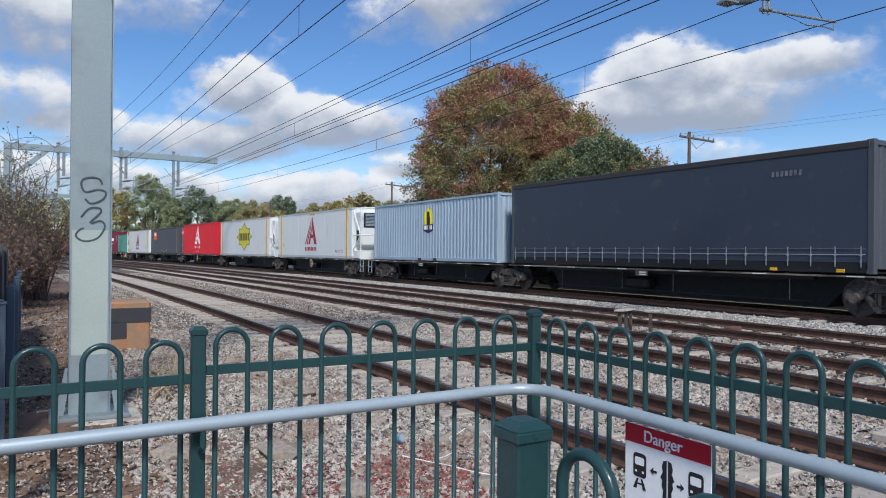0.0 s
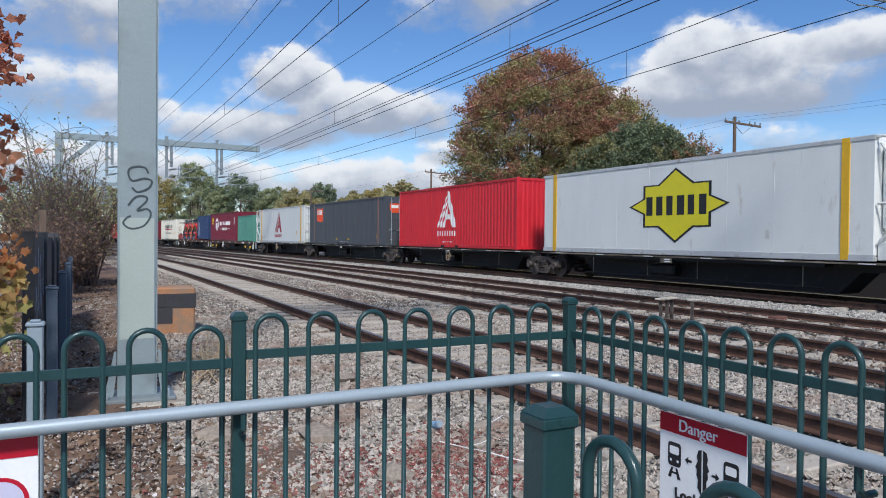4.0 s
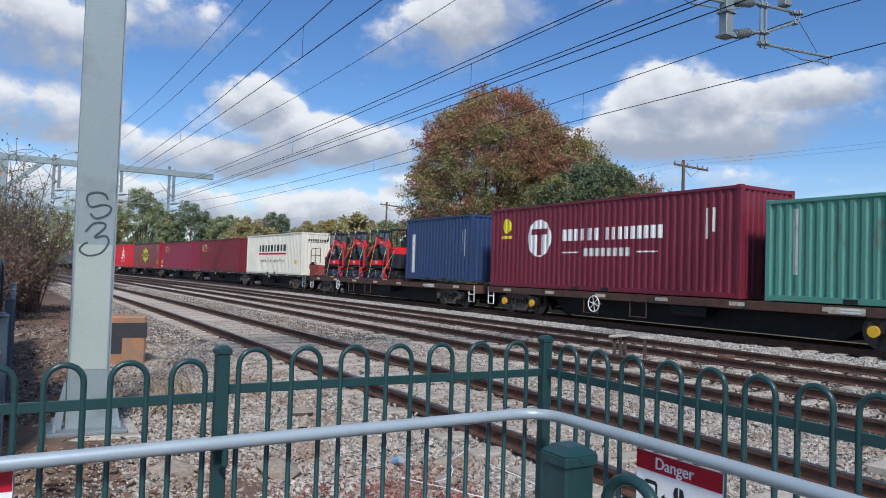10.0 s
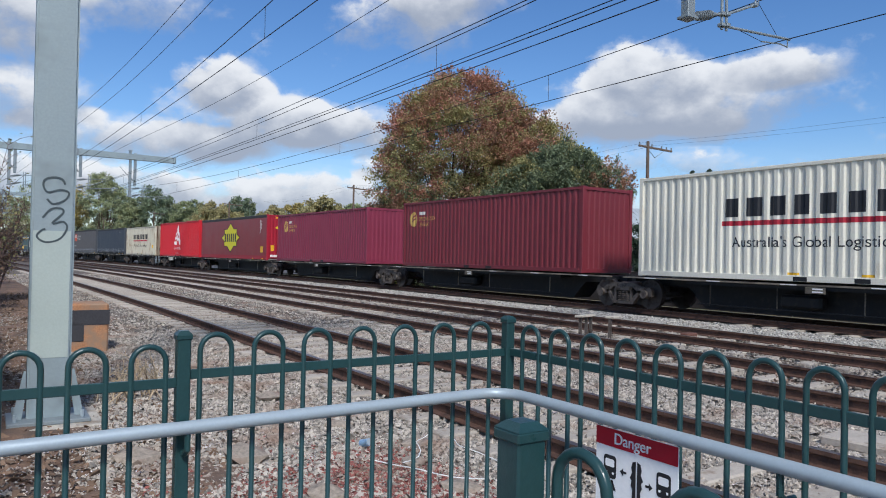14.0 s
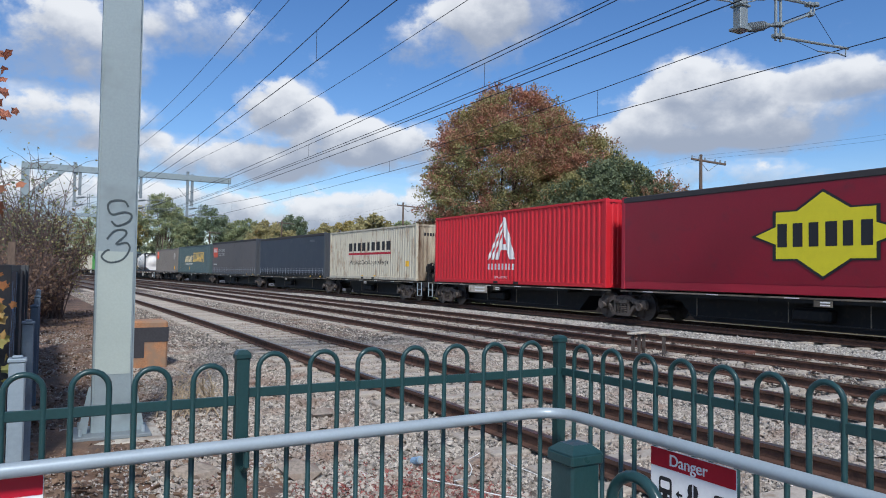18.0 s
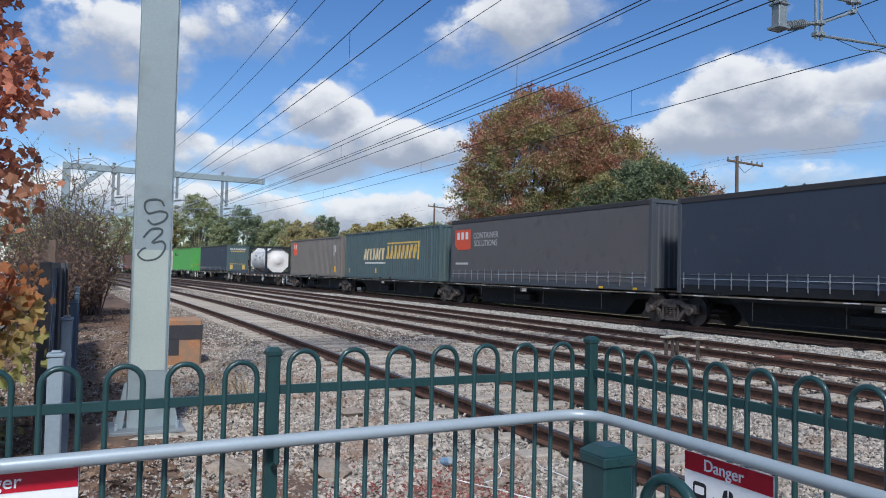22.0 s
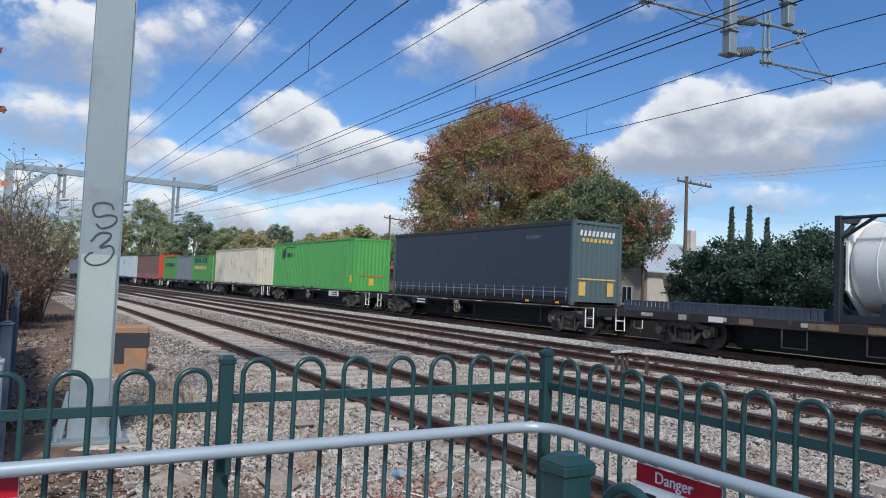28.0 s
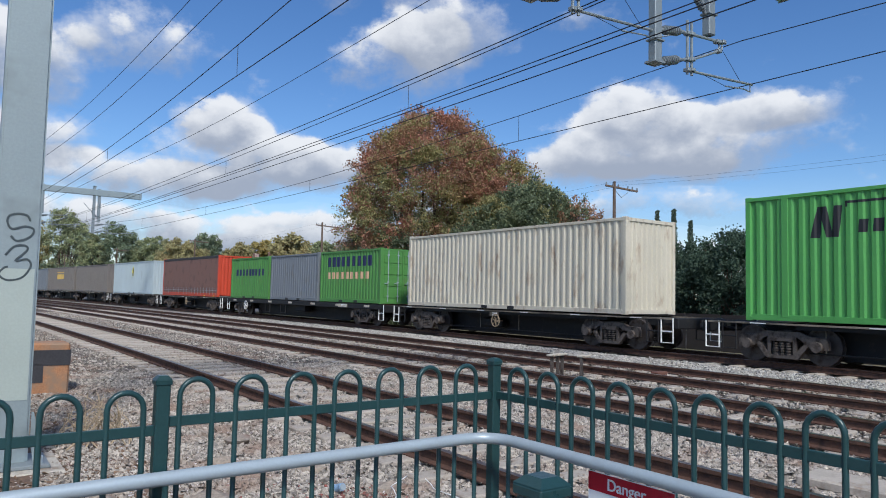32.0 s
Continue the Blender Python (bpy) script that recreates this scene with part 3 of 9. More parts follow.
def smooth_container(label, front, rear, top, material, stripe, unit_end=-1, group="freight containers", z0=1.04):
    """An insulated container with flat ribbed sides, yellow end bands and a cooling unit at one end."""
    L = rear - front
    t = rides(thing("refrigerated_container", label, "container", group), front, rear)
    bm = boxes((-1.2, 1.2, -L / 2 + 0.02, L / 2 - 0.02, z0 + 0.14, top - 0.02), bevel=0.012)
    part("body", bm, material, t)
    n = 7
    for side in (-1, 1):
        for k in range(1, n):
            y = -L / 2 + 1.2 + (L - 2.4) * k / n
            bm = boxes((side * 1.199, side * 1.204, y - 0.012, y + 0.012, z0 + 0.25, top - 0.13))
            part("panel_joint", bm, material, t)
        for y in (-L / 2 + 0.75, L / 2 - 0.75):
            bm = boxes((side * 1.18, side * 1.222, y - 0.11, y + 0.11, z0 + 0.02, top), bevel=0.006)
            part("lifting_post", bm, stripe, t, "yellow band")
        for z, h in ((z0 + 0.0, 0.17), (top - 0.11, 0.11)):
            bm = boxes((side * 1.22, side * 1.16, -L / 2, L / 2, z, z + h), bevel=0.008)
            part("rail", bm, M_GALVW, t)
    doors(t, -unit_end * L / 2, -unit_end, z0, top, material)
    castings(t, L, z0, top, M_GALVW)
    # cooling unit with a frame of white tubes round it
    e, y0 = unit_end, unit_end * L / 2
    bm = boxes((-0.95, 0.95, y0, y0 + e * 0.55, z0 + 0.75, top - 0.25), bevel=0.05)
    u = part("cooling_unit", bm, material, t)
    bm = boxes((-0.7, 0.7, y0 + e * 0.5, y0 + e * 0.6, top - 1.2, top - 0.3), bevel=0.06)
    g = part("grille_surround", bm, M_BLACK, u)
    bm = bmesh.new()
    for k in range(9):
        box(bm, -0.6, 0.6, y0 + e * 0.58, y0 + e * 0.63, top - 1.1 + k * 0.085, top - 1.05 + k * 0.085)
    part("grille", bm, M_GALV, u)
    bm = boxes((-0.95, -0.958, y0 + e * 0.12, y0 + e * 0.45, z0 + 1.0, z0 + 1.7))
    part("service_panel", bm, M_BLACK, u)
    bm = boxes((-1.1, 1.1, y0, y0 + e * 0.75, z0 + 0.02, z0 + 0.5), bevel=0.03)
    part("fuel_tank", bm, material, t)
    yy = y0 + e * 1.15
    for x in (-1, 1):
        bm = tubes([(x * 1.16, yy, z0), (x * 1.16, yy, top - 0.05), (x * 1.16, y0, top - 0.05)], [(x * 1.16, y0 + e * 0.05, z0 + 1.4), (x * 1.16, yy, z0 + 1.4)],
                   [(x * 1.16, yy, z0 + 1.4), (x * 1.16, y0 + e * 0.1, z0 + 0.5)], [(x * 1.16, yy, z0 + 1.4), (x * 1.16, y0 + e * 0.1, top - 0.2)], r=0.04, sides=6)
        part("guard_frame", bm, M_WHITE, t)
    for z in (top - 0.05, z0 + 1.4, z0):
        part("guard_rail", tubes([(-1.16, yy, z), (1.16, yy, z)], r=0.04, sides=6), M_WHITE, t)
    return t


def curtain_container(label, front, rear, top, curtain, frame_mat, end_mat=None, group="freight containers", z0=1.04, strapped=True):
    """A container with tarpaulin curtain sides, as a rule strapped along the hem."""
    L = rear - front
    t = rides(thing("curtain_side_container", label, "container", group), front, rear)
    for side in (-1, 1):
        # the curtain hangs in very shallow folds
        n = 60
        bm = bmesh.new()
        cols = []
        for k in range(n + 1):
            u = -L / 2 + 0.16 + (L - 0.32) * k / n
            w = 0.010 * noise.noise(Vector((u * 1.4, front, 3))) 
            cols.append([bm.verts.new((side * (1.205 + w * (1 - z) ** 0.5 + 0.004), u, z0 + 0.28 + (top - 0.16 - z0 - 0.28) * z)) for z in (0, 0.25, 0.6, 1)])
        for a, b in zip(cols, cols[1:]):
            for j in range(3):
                bm.faces.new((a[j], b[j], b[j + 1], a[j + 1]))
        bmesh.ops.recalc_face_normals(bm, faces=bm.faces[:])
        part("curtain", bm, curtain, t, smooth=True)
        bm = boxes((side * 1.23, side * 1.14, -L / 2 + 0.1, L / 2 - 0.1, top - 0.2, top - 0.02), bevel=0.02)
        part("top_rail", bm, M_ROOFTRIM, t)
        bm = boxes((side * 1.2, side * 1.12, -L / 2 + 0.1, L / 2 - 0.1, z0 + 0.02, z0 + 0.3), bevel=0.01)
        part("bottom_rail", bm, M_UNDER if curtain is C_BLACK else frame_mat, t)
        for z, r, m in ((0.46, 0.009, M_GALV), (0.60, 0.007, M_FRAYED)) if strapped else ():
            part("hem_cord", tubes([(side * 1.222, -L / 2 + 0.2, z0 + z), (side * 1.222, L / 2 - 0.2, z0 + z)], r=r, sides=5), m, t)
        bm = boxes((side * 1.216, side * 1.228, -0.012, 0.012, z0 + 0.16, z0 + 0.66), (side * 1.218, side * 1.24, -0.026, 0.026, z0 + 0.42, z0 + 0.48), (side * 1.218, side * 1.236, -0.02, 0.02, z0 + 0.28, z0 + 0.32))
        me = finish("strap_buckle", bm, M_BUCKLE)
        m = int((L - 0.6) / 0.62)
        for k in range(m + 1 if strapped else 0):
            share("strap_buckle", me, t, pose(0, -L / 2 + 0.3 + (L - 0.6) * k / m, 0))
        for y in (-L / 2 + 0.8, -L / 2 + 2.6):
            bm = boxes((side * 1.222, side * 1.16, y - 0.10, y + 0.10, z0 + 0.03, z0 + 0.11))
            part("tie_point", bm, M_YELLOW, t, "yellow tie point")
    for end in (-1, 1):
        y = end * L / 2
        bm = corrugated(bmesh.new(), -1.1, 1.1, z0 + 0.12, top - 0.1, lambda u, i, z: (u, y - end * (0.03 + i), z), 0.25)
        part("end_panel", bm, end_mat or frame_mat, t)
        for x in (-1, 1):
            bm = boxes((x * 1.22, x * 1.08, y, y - end * 0.16, z0 + 0.1, top - 0.1), bevel=0.012)
            part("corner_post", bm, end_mat or frame_mat, t)
        bm = boxes((-1.1, 1.1, y - end * 0.1, y - end * 0.01, top - 0.14, top - 0.02), bevel=0.005)
        part("end_sill", bm, end_mat or frame_mat, t)
    bm = boxes((-1.18, 1.18, -L / 2 + 0.08, L / 2 - 0.08, top - 0.06, top - 0.03))
    part("roof", bm, M_ROOFTRIM, t)
    castings(t, L, z0, top, frame_mat)
    return t


# ---- wagons ----
def wheel_mesh():
    bm = bmesh.new()
    for r, x0, x1 in ((0.46, -0.065, 0.065), (0.485, 0.05, 0.075), (0.12, -0.11, 0.09)):
        ring = bmesh.ops.create_cone(bm, cap_ends=True, segments=28, radius1=r, radius2=r, depth=x1 - x0)
        bmesh.ops.rotate(bm, verts=ring["verts"], matrix=Matrix.Rotation(math.pi / 2, 3, "Y"))
        bmesh.ops.translate(bm, verts=ring["verts"], vec=((x0 + x1) / 2, 0, 0))
    return finish("wheel", bm, M_WHEEL)


def side_frame_mesh():
    """A cast bogie side: two axle boxes, an arched upper bar, a lower bar and a nest of springs."""
    bm = bmesh.new()
    outline = [(-1.15, 0.58), (-1.1, 0.68), (-0.7, 0.70), (-0.45, 0.80), (0.45, 0.80), (0.7, 0.70), (1.1, 0.68), (1.15, 0.58), (1.15, 0.40), (0.72, 0.42), (0.5, 0.60), (0.40, 0.66), (-0.40, 0.66), (-0.5, 0.60), (-0.72, 0.42), (-1.15, 0.40)]
    prism(bm, outline, -0.07, 0.07)
    prism(bm, [(-0.75, 0.56), (-0.62, 0.56), (-0.30, 0.22), (0.30, 0.22), (0.62, 0.56), (0.75, 0.56), (0.40, 0.13), (-0.40, 0.13)], -0.07, 0.07)
    for y in (-0.33, 0.33):
        box(bm, -0.06, 0.06, y - 0.04, y + 0.04, 0.2, 0.68)
    for y in (-0.16, 0, 0.16):
        for k in range(5):
            tube(bm, [(-0.02, y, 0.23 + k * 0.065), (-0.02, y, 0.262 + k * 0.065)], 0.07, 8)
    box(bm, -0.09, 0.05, -0.3, 0.3, 0.56, 0.68)
    for y in (-0.9, 0.9):
        tube(bm, [(-0.16, y, 0.46), (0.05, y, 0.46)], 0.13, 12)
    return finish("side_frame", bm, M_BOGIE)


WHEEL, SIDE_FRAME = None, None


def bogie(wagon, y, caps=None):
    global WHEEL, SIDE_FRAME
    if WHEEL is None:
        WHEEL, SIDE_FRAME = wheel_mesh(), side_frame_mesh()
    bm = boxes((-0.95, 0.95, -0.2, 0.2, 0.5, 0.82), (-0.3, 0.3, -0.3, 0.3, 0.8, 0.92), bevel=0.02)
    b = part("bogie", bm, M_BOGIE, wagon)
    b.matrix_basis = pose(0, y, 0)
    for x in (-1, 1):
        share("side_frame", SIDE_FRAME, b, pose(x * 1.0, 0, 0, 0, 0, 0 if x < 0 else 180))
        for yy in (-0.9, 0.9):
            share("wheel", WHEEL, b, pose(x * 0.755, yy, 0.46, 0, 0, 0 if x < 0 else 180))
            if caps and x < 0:
                bm = bmesh.new()
                tube(bm, [(-1.21, yy, 0.46), (-1.14, yy, 0.46)], 0.14, 12)
                part("axle_cap", bm, caps, b, "yellow axle cap")
    for yy in (-0.9, 0.9):
        bm = bmesh.new()
        tube(bm, [(-0.75, yy, 0.46), (0.75, yy, 0.46)], 0.085, 10)
        part("axle", bm, M_WHEEL, b)
    return b


def handwheel(wagon, y, z, material, x=-1.25, r=0.27):
    bm = bmesh.new()
    tube(bm, [(x, y + r * math.cos(k * math.tau / 18), z + r * math.sin(k * math.tau / 18)) for k in range(19)], 0.02, 6)
    for k in range(3):
        a = k * math.pi / 3 + 0.3
        tube(bm, [(x, y - r * math.cos(a), z - r * math.sin(a)), (x, y + r * math.cos(a), z + r * math.sin(a))], 0.014, 5)
    tube(bm, [(x - 0.03, y, z), (x + 0.35, y, z)], 0.03, 6)
    part("brake_handwheel", bm, material, wagon)


def step_ladder(wagon, y, material):
    for side in (-1, 1):
        bm = tubes([(side * 1.2, y - 0.2, 1.0), (side * 1.2, y - 0.2, 0.3), (side * 1.2, y + 0.2, 0.3), (side * 1.2, y + 0.2, 1.0)], [(side * 1.2, y - 0.2, 0.62), (side * 1.2, y + 0.2, 0.62)], r=0.022, sides=6)
        part("step", bm, material, wagon)


def plate(wagon, y, z, w, h, material, x=-1.235, bars=2):
    """A painted number plate with two bars for its writing."""
    bm = boxes((x - 0.012, x, y - w / 2, y + w / 2, z - h / 2, z + h / 2))
    p = part("number_plate", bm, material, wagon)
    bm = bmesh.new()
    for k in range(bars):
        zz = z + h * (0.22 - 0.44 * k) if bars > 1 else z
        box(bm, x - 0.018, x - 0.012, y - w * 0.38, y + w * 0.15, zz - h * 0.11, zz + h * 0.11)
    part("marking", bm, M_INK if material is M_WHITE or material is M_YELLOW else M_WHITE, p)


def skeletal_wagon(front, rear, bogies, first=False, last=False, end_steps=M_GALV):
    """One platform of an articulated skeletal wagon."""
    t = rides(thing("skeletal_wagon", "black skeletal container wagon on worn iron bogies", "rail wagon", "train wagons"), front, rear)
    L, c = rear - front, (front + rear) / 2
    y0, y1 = -L / 2 + 0.12, L / 2 - 0.12
    bm = bmesh.new()
    prism(bm, [(y0, 0.98), (y1, 0.98), (y1, 0.78), (y1 - 1.9, 0.72), (y1 - 2.5, 0.14), (y0 + 2.5, 0.14), (y0 + 1.9, 0.72), (y0, 0.78)], -0.42, 0.42)
    part("centre_sill", bm, M_UNDER, t)
    for side in (-1, 1):
        bm = boxes((side * 1.22, side * 1.13, y0, y1, 0.955, 1.0), bevel=0.004)
        part("side_rail", bm, M_EDGE, t)
        bm = boxes((side * 1.14, side * 1.10, y0 + 2.4, y1 - 2.4, 0.86, 0.955))
        part("side_flange", bm, M_UNDER, t)
        for k in range(6):
            y = y0 + (y1 - y0) * (k + 0.5) / 6
            bm = boxes((side * 1.225, side * 1.223, y - 0.22, y + 0.22, 0.965, 0.99))
            part("white_mark", bm, M_WHITE, t)
    for k in range(7):
        y = y0 + 0.4 + (y1 - y0 - 0.8) * k / 6
        bm = boxes((-1.15, 1.15, y - 0.09, y + 0.09, 0.86, 0.97))
        part("cross_bearer", bm, M_UNDER, t)
    for y in (y0 + 3.2, -0.6, 1.6, y1 - 3.0):
        bm = tubes([(-0.9, y, 0.28), (-0.9, y, 0.86)], r=0.016, sides=5)
        part("hanger", bm, M_EDGE, t)
    bm = tubes([(-0.9, y0 + 2.6, 0.3), (-0.9, y1 - 2.6, 0.3)], r=0.022, sides=6)
    part("brake_pipe", bm, M_UNDER, t)
    bm = boxes((-0.8, -0.45, 0.5, 1.6, 0.36, 0.7), bevel=0.06)
    part("air_reservoir", bm, M_UNDER, t)
    for k, b in enumerate(bogies):
        bogie(t, b - c)
    plate(t, 0.4, 0.86, 0.5, 0.16, M_EDGE)
    for flag, e in ((first, -1), (last, 1)):
        if flag:
            ye = e * L / 2
            bm = boxes((-1.15, 1.15, ye - e * 0.1, ye + e * 0.1, 0.7, 1.0), bevel=0.02)
            part("headstock", bm, M_UNDER, t)
            bm = boxes((-0.14, 0.14, ye, ye + e * 0.55, 0.72, 0.95), bevel=0.03)
            part("coupler", bm, M_BOGIE, t)
            step_ladder(t, ye - e * 0.25, end_steps)
            step_ladder(t, ye - e * 0.75, M_UNDER)
    return t


def flat_wagon(label, front, rear, bogies, deck, caps=None, wheel=None):
    t = rides(thing("flat_wagon", label, "rail wagon", "train wagons"), front, rear)
    L, c = rear - front, (front + rear) / 2
    y0, y1 = -L / 2 + 0.2, L / 2 - 0.2
    bm = bmesh.new()
    prism(bm, [(y0, 0.92), (y1, 0.92), (y1, 0.7), (y1 - 3.4, 0.66), (y1 - 4.2, 0.13), (y0 + 4.2, 0.13), (y0 + 3.4, 0.66), (y0, 0.7)], -0.5, 0.5)
    part("centre_sill", bm, M_UNDER, t)
    for side in (-1, 1):
        bm = boxes((side * 1.24, side * 1.12, y0, y1, 0.78, 1.02), bevel=0.008)
        part("side_sill", bm, deck, t)
        for k in range(7):
            y = y0 + (y1 - y0) * (k + 0.5) / 7
            bm = boxes((side * 1.246, side * 1.24, y - 0.25, y + 0.25, 0.86, 0.97))
            part("pale_mark", bm, M_MARK, t)
    part("deck", boxes((-1.12, 1.12, y0, y1, 0.96, 1.015)), M_DECK, t)
    for k in range(9):
        y = y0 + 0.4 + (y1 - y0 - 0.8) * k / 8
        bm = boxes((-1.13, 1.13, y - 0.08, y + 0.08, 0.8, 0.95))
        part("cross_bearer", bm, M_UNDER, t)
    for b in bogies:
        bogie(t, b - c, caps)
    bm = boxes((-1.05, -0.6, -1.5, -0.2, 0.45, 0.78), bevel=0.03)
    part("equipment_box", bm, M_UNDER, t)
    for y in (1.0, 3.2):
        bm = tubes([(-1.2, y - 0.35, 0.8), (-1.2, y - 0.35, 0.3), (-1.2, y + 0.35, 0.3), (-1.2, y + 0.35, 0.8)], r=0.025, sides=5)
        part("hanger_frame", bm, deck, t)
    handwheel(t, -0.6 if wheel is None else wheel, 0.62, M_WHITE)
    plate(t, -L / 2 + 3.9, 0.9, 0.9, 0.16, M_MARK)
    for e in (-1, 1):
        ye = e * L / 2
        bm = boxes((-1.2, 1.2, ye - e * 0.25, ye - e * 0.05, 0.65, 1.0), bevel=0.02)
        part("headstock", bm, deck, t)
        bm = boxes((-0.14, 0.14, ye - e * 0.1, ye + e * 0.35, 0.72, 0.95), bevel=0.03)
        part("coupler", bm, M_BOGIE, t)
        step_ladder(t, ye - e * 0.35, M_WHITE)
    return t


def paint(name, rgb, rough=0.5, wear=RUST, amount=0.16, var=0.10):
    return mat(name, lin(*rgb), rough, 0, var, 0.9, 0.06, 40, wear, amount, 3.0, stretch=(1, 1, 0.35))


M_ROOFTRIM = mat("dark_trim", lin(58, 56, 58), 0.7, 0, 0.2, 2, 0.1, 30)
M_FRAYED = mat("dull_cord", lin(118, 120, 124), 0.6, 0.2, 0.2, 6, 0.05, 30)
M_BUCKLE = mat("strap_buckle", lin(168, 170, 176), 0.4, 0.4, 0.2, 6, 0.05, 30)
M_GALVW = mat("pale_metal", lin(200, 202, 202), 0.5, 0.2, 0.12, 3, 0.05, 40, lin(150, 140, 128), 0.3, 3)
M_MARK = mat("pale_mark", lin(196, 188, 172), 0.7, 0, 0.2, 5, 0.1, 40, lin(140, 120, 100), 0.4, 6)
M_DECK = mat("rusty_deck", lin(98, 70, 58), 0.9, 0.1, 0.3, 4, 0.3, 40, lin(66, 54, 48), 0.5, 4)
M_PATCH = mat("tan_patch", lin(136, 112, 90), 0.8, 0, 0.3, 4, 0.1, 40, lin(84, 66, 56), 0.4, 4)
M_POST = mat("brown_post", lin(126, 98, 90), 0.6, 0, 0.15, 4, 0.06, 40)
M_SILLBROWN = mat("rusty_sill", lin(92, 66, 54), 0.8, 0.1, 0.3, 3, 0.2, 40, lin(58, 48, 44), 0.5, 3)
M_SILLDARK = mat("dark_worn_sill", lin(62, 54, 52), 0.75, 0.1, 0.3, 3, 0.2, 40, lin(120, 96, 78), 0.34, 1.6)
C_BLACK = mat("black_curtain", lin(54, 62, 76), 0.55, 0, 0.10, 0.8, 0.12, 30, lin(82, 84, 88), 0.25, 1.5)
C_GREYC = mat("grey_curtain", lin(98, 94, 94), 0.6, 0, 0.10, 0.8, 0.12, 30, lin(80, 76, 76), 0.3, 1.5)
C_REDC = mat("red_curtain", lin(134, 18, 40), 0.36, 0, 0.10, 0.8, 0.10, 30, lin(116, 28, 44), 0.3, 1.5)
C_BROWNC = mat("brown_curtain", lin(130, 94, 82), 0.6, 0, 0.12, 0.8, 0.12, 30, lin(88, 66, 62), 0.35, 1.5)
C_ICE = paint("pale_blue_paint", (160, 178, 192))
C_WHITE = paint("white_container_paint", (228, 230, 227), 0.4, lin(190, 184, 172), 0.2, 0.05)
C_RED = paint("red_paint", (204, 36, 48))
C_DKRED = paint("crimson_paint", (164, 32, 52))
C_SLATE = paint("slate_paint", (74, 78, 84))
C_TEAL = paint("teal_paint", (84, 142, 126), amount=0.24)
C_MAROON = paint("maroon_paint", (116, 32, 52))
C_PURPLE = paint("plum_paint", (130, 46, 68))
C_OX = paint("oxblood_paint", (114, 38, 48))
C_NAVY = paint("navy_paint", (46, 66, 104), amount=0.2)
C_CREAM = paint("cream_paint", (226, 222, 206), 0.5, lin(190, 176, 150), 0.2)
C_STAIN = paint("stained_cream_paint", (200, 194, 174), 0.55, lin(142, 112, 84), 0.40)
C_DKTEAL = paint("dark_teal_paint", (78, 96, 98), 0.55, lin(86, 84, 80), 0.3)
C_TAUPE = paint("taupe_paint", (120, 114, 108), 0.55, lin(98, 90, 84), 0.3)
C_GREEN = paint("bright_green_paint", (86, 160, 82), 0.45, lin(84, 132, 78), 0.14)
C_BEIGE = paint("rusty_white_paint", (204, 197, 178), 0.6, lin(150, 124, 100), 0.34)
C_LEAF = paint("leaf_green_paint", (80, 136, 68), 0.55, lin(90, 110, 60), 0.3)
C_ORANGE = paint("orange_paint", (196, 74, 50))
C_GREY = paint("mid_grey_paint", (116, 122, 128), 0.55, lin(96, 92, 90), 0.3)
C_SHADOW = paint("light_grey_paint", (176, 190, 194), 0.5)

# ---- the train, front to rear ----
M_TANWHEEL = mat("tan_handwheel", lin(150, 132, 108), 0.7, 0.1, 0.15, 5, 0.05, 40)
PACKS = [(8.4, 24.1, (9.0, 24.3)), (24.1, 37.2, (35.4,)), (37.6, 53.0, (39.4, 53.0)), (53.0, 68.2, (68.2,)), (68.2, 82.8, (83.5,)), (82.8, 98.8, (98.8,)), (98.8, 114.1, (112.4,)),
         (154.1, 167.6, (156.2, 167.6)), (167.6, 182.6, (182.6,)), (182.6, 197.2, (198.0,)), (197.2, 212.8, (212.8,)), (212.8, 226.0, (224.3,)),
         (226.4, 239.4, (228.3, 239.4)), (239.4, 254.6, (254.6,)), (254.6, 269.9, (269.9,)), (269.9, 284.8, (284.8,)), (284.8, 298.2, (296.4,)),
         (318.7, 335.8, (320.2, 333.6)), (336.5, 354.1, (339.2, 352.0)), (354.7, 369.6, (357.2, 367.2)), (390.4, 404.5, (392.6, 402.4)), (404.9, 420.3, (407.0, 418.2)),
         (420.8, 435.2, (422.6, 435.2)), (435.2, 450.6, (450.6,)), (450.6, 464.6, (463.0,))]
FIRSTS = {8.4, 37.6, 154.1, 226.4, 318.7, 336.5, 354.7, 390.4, 404.9, 420.8}
LASTS = {37.2, 114.1, 226.0, 298.2, 335.8, 354.1, 369.6, 404.5, 420.3, 464.6}
for f, r, b in PACKS:
    w = skeletal_wagon(f, r, b, f in FIRSTS, r in LASTS, M_WHITE if f > 318 else M_GALV)
    for f0, y, material in ((336.5, 341.4, M_WHITE), (318.7, 331.0, M_BLACK), (212.8, 221.3, M_MARK)):
        if f == f0:
            plate(w, y - (f + r) / 2, 0.80, 1.5, 0.30, material, x=-1.24)
    if f in (37.6, 68.2, 98.8, 336.5, 354.7, 318.7, 390.4):
        handwheel(w, 0.3, 0.62, M_TANWHEEL, r=0.22)
flat_wagon("brown flat wagon with yellow axle caps", 114.5, 133.8, (116.9, 131.6), M_SILLBROWN, M_YELLOW, 3.0)
flat_wagon("rusty brown flat wagon carrying excavators", 134.2, 153.6, (136.5, 151.1), M_SILLBROWN, None, 5.0)
TANK_WAGON = flat_wagon("half-empty brown flat wagon", 298.6, 318.2, (300.9, 315.3), M_SILLDARK, None, -3.1)
flat_wagon("flat wagon with three short containers", 370.0, 390.0, (372.2, 387.7), M_UNDER, None, 6.5)

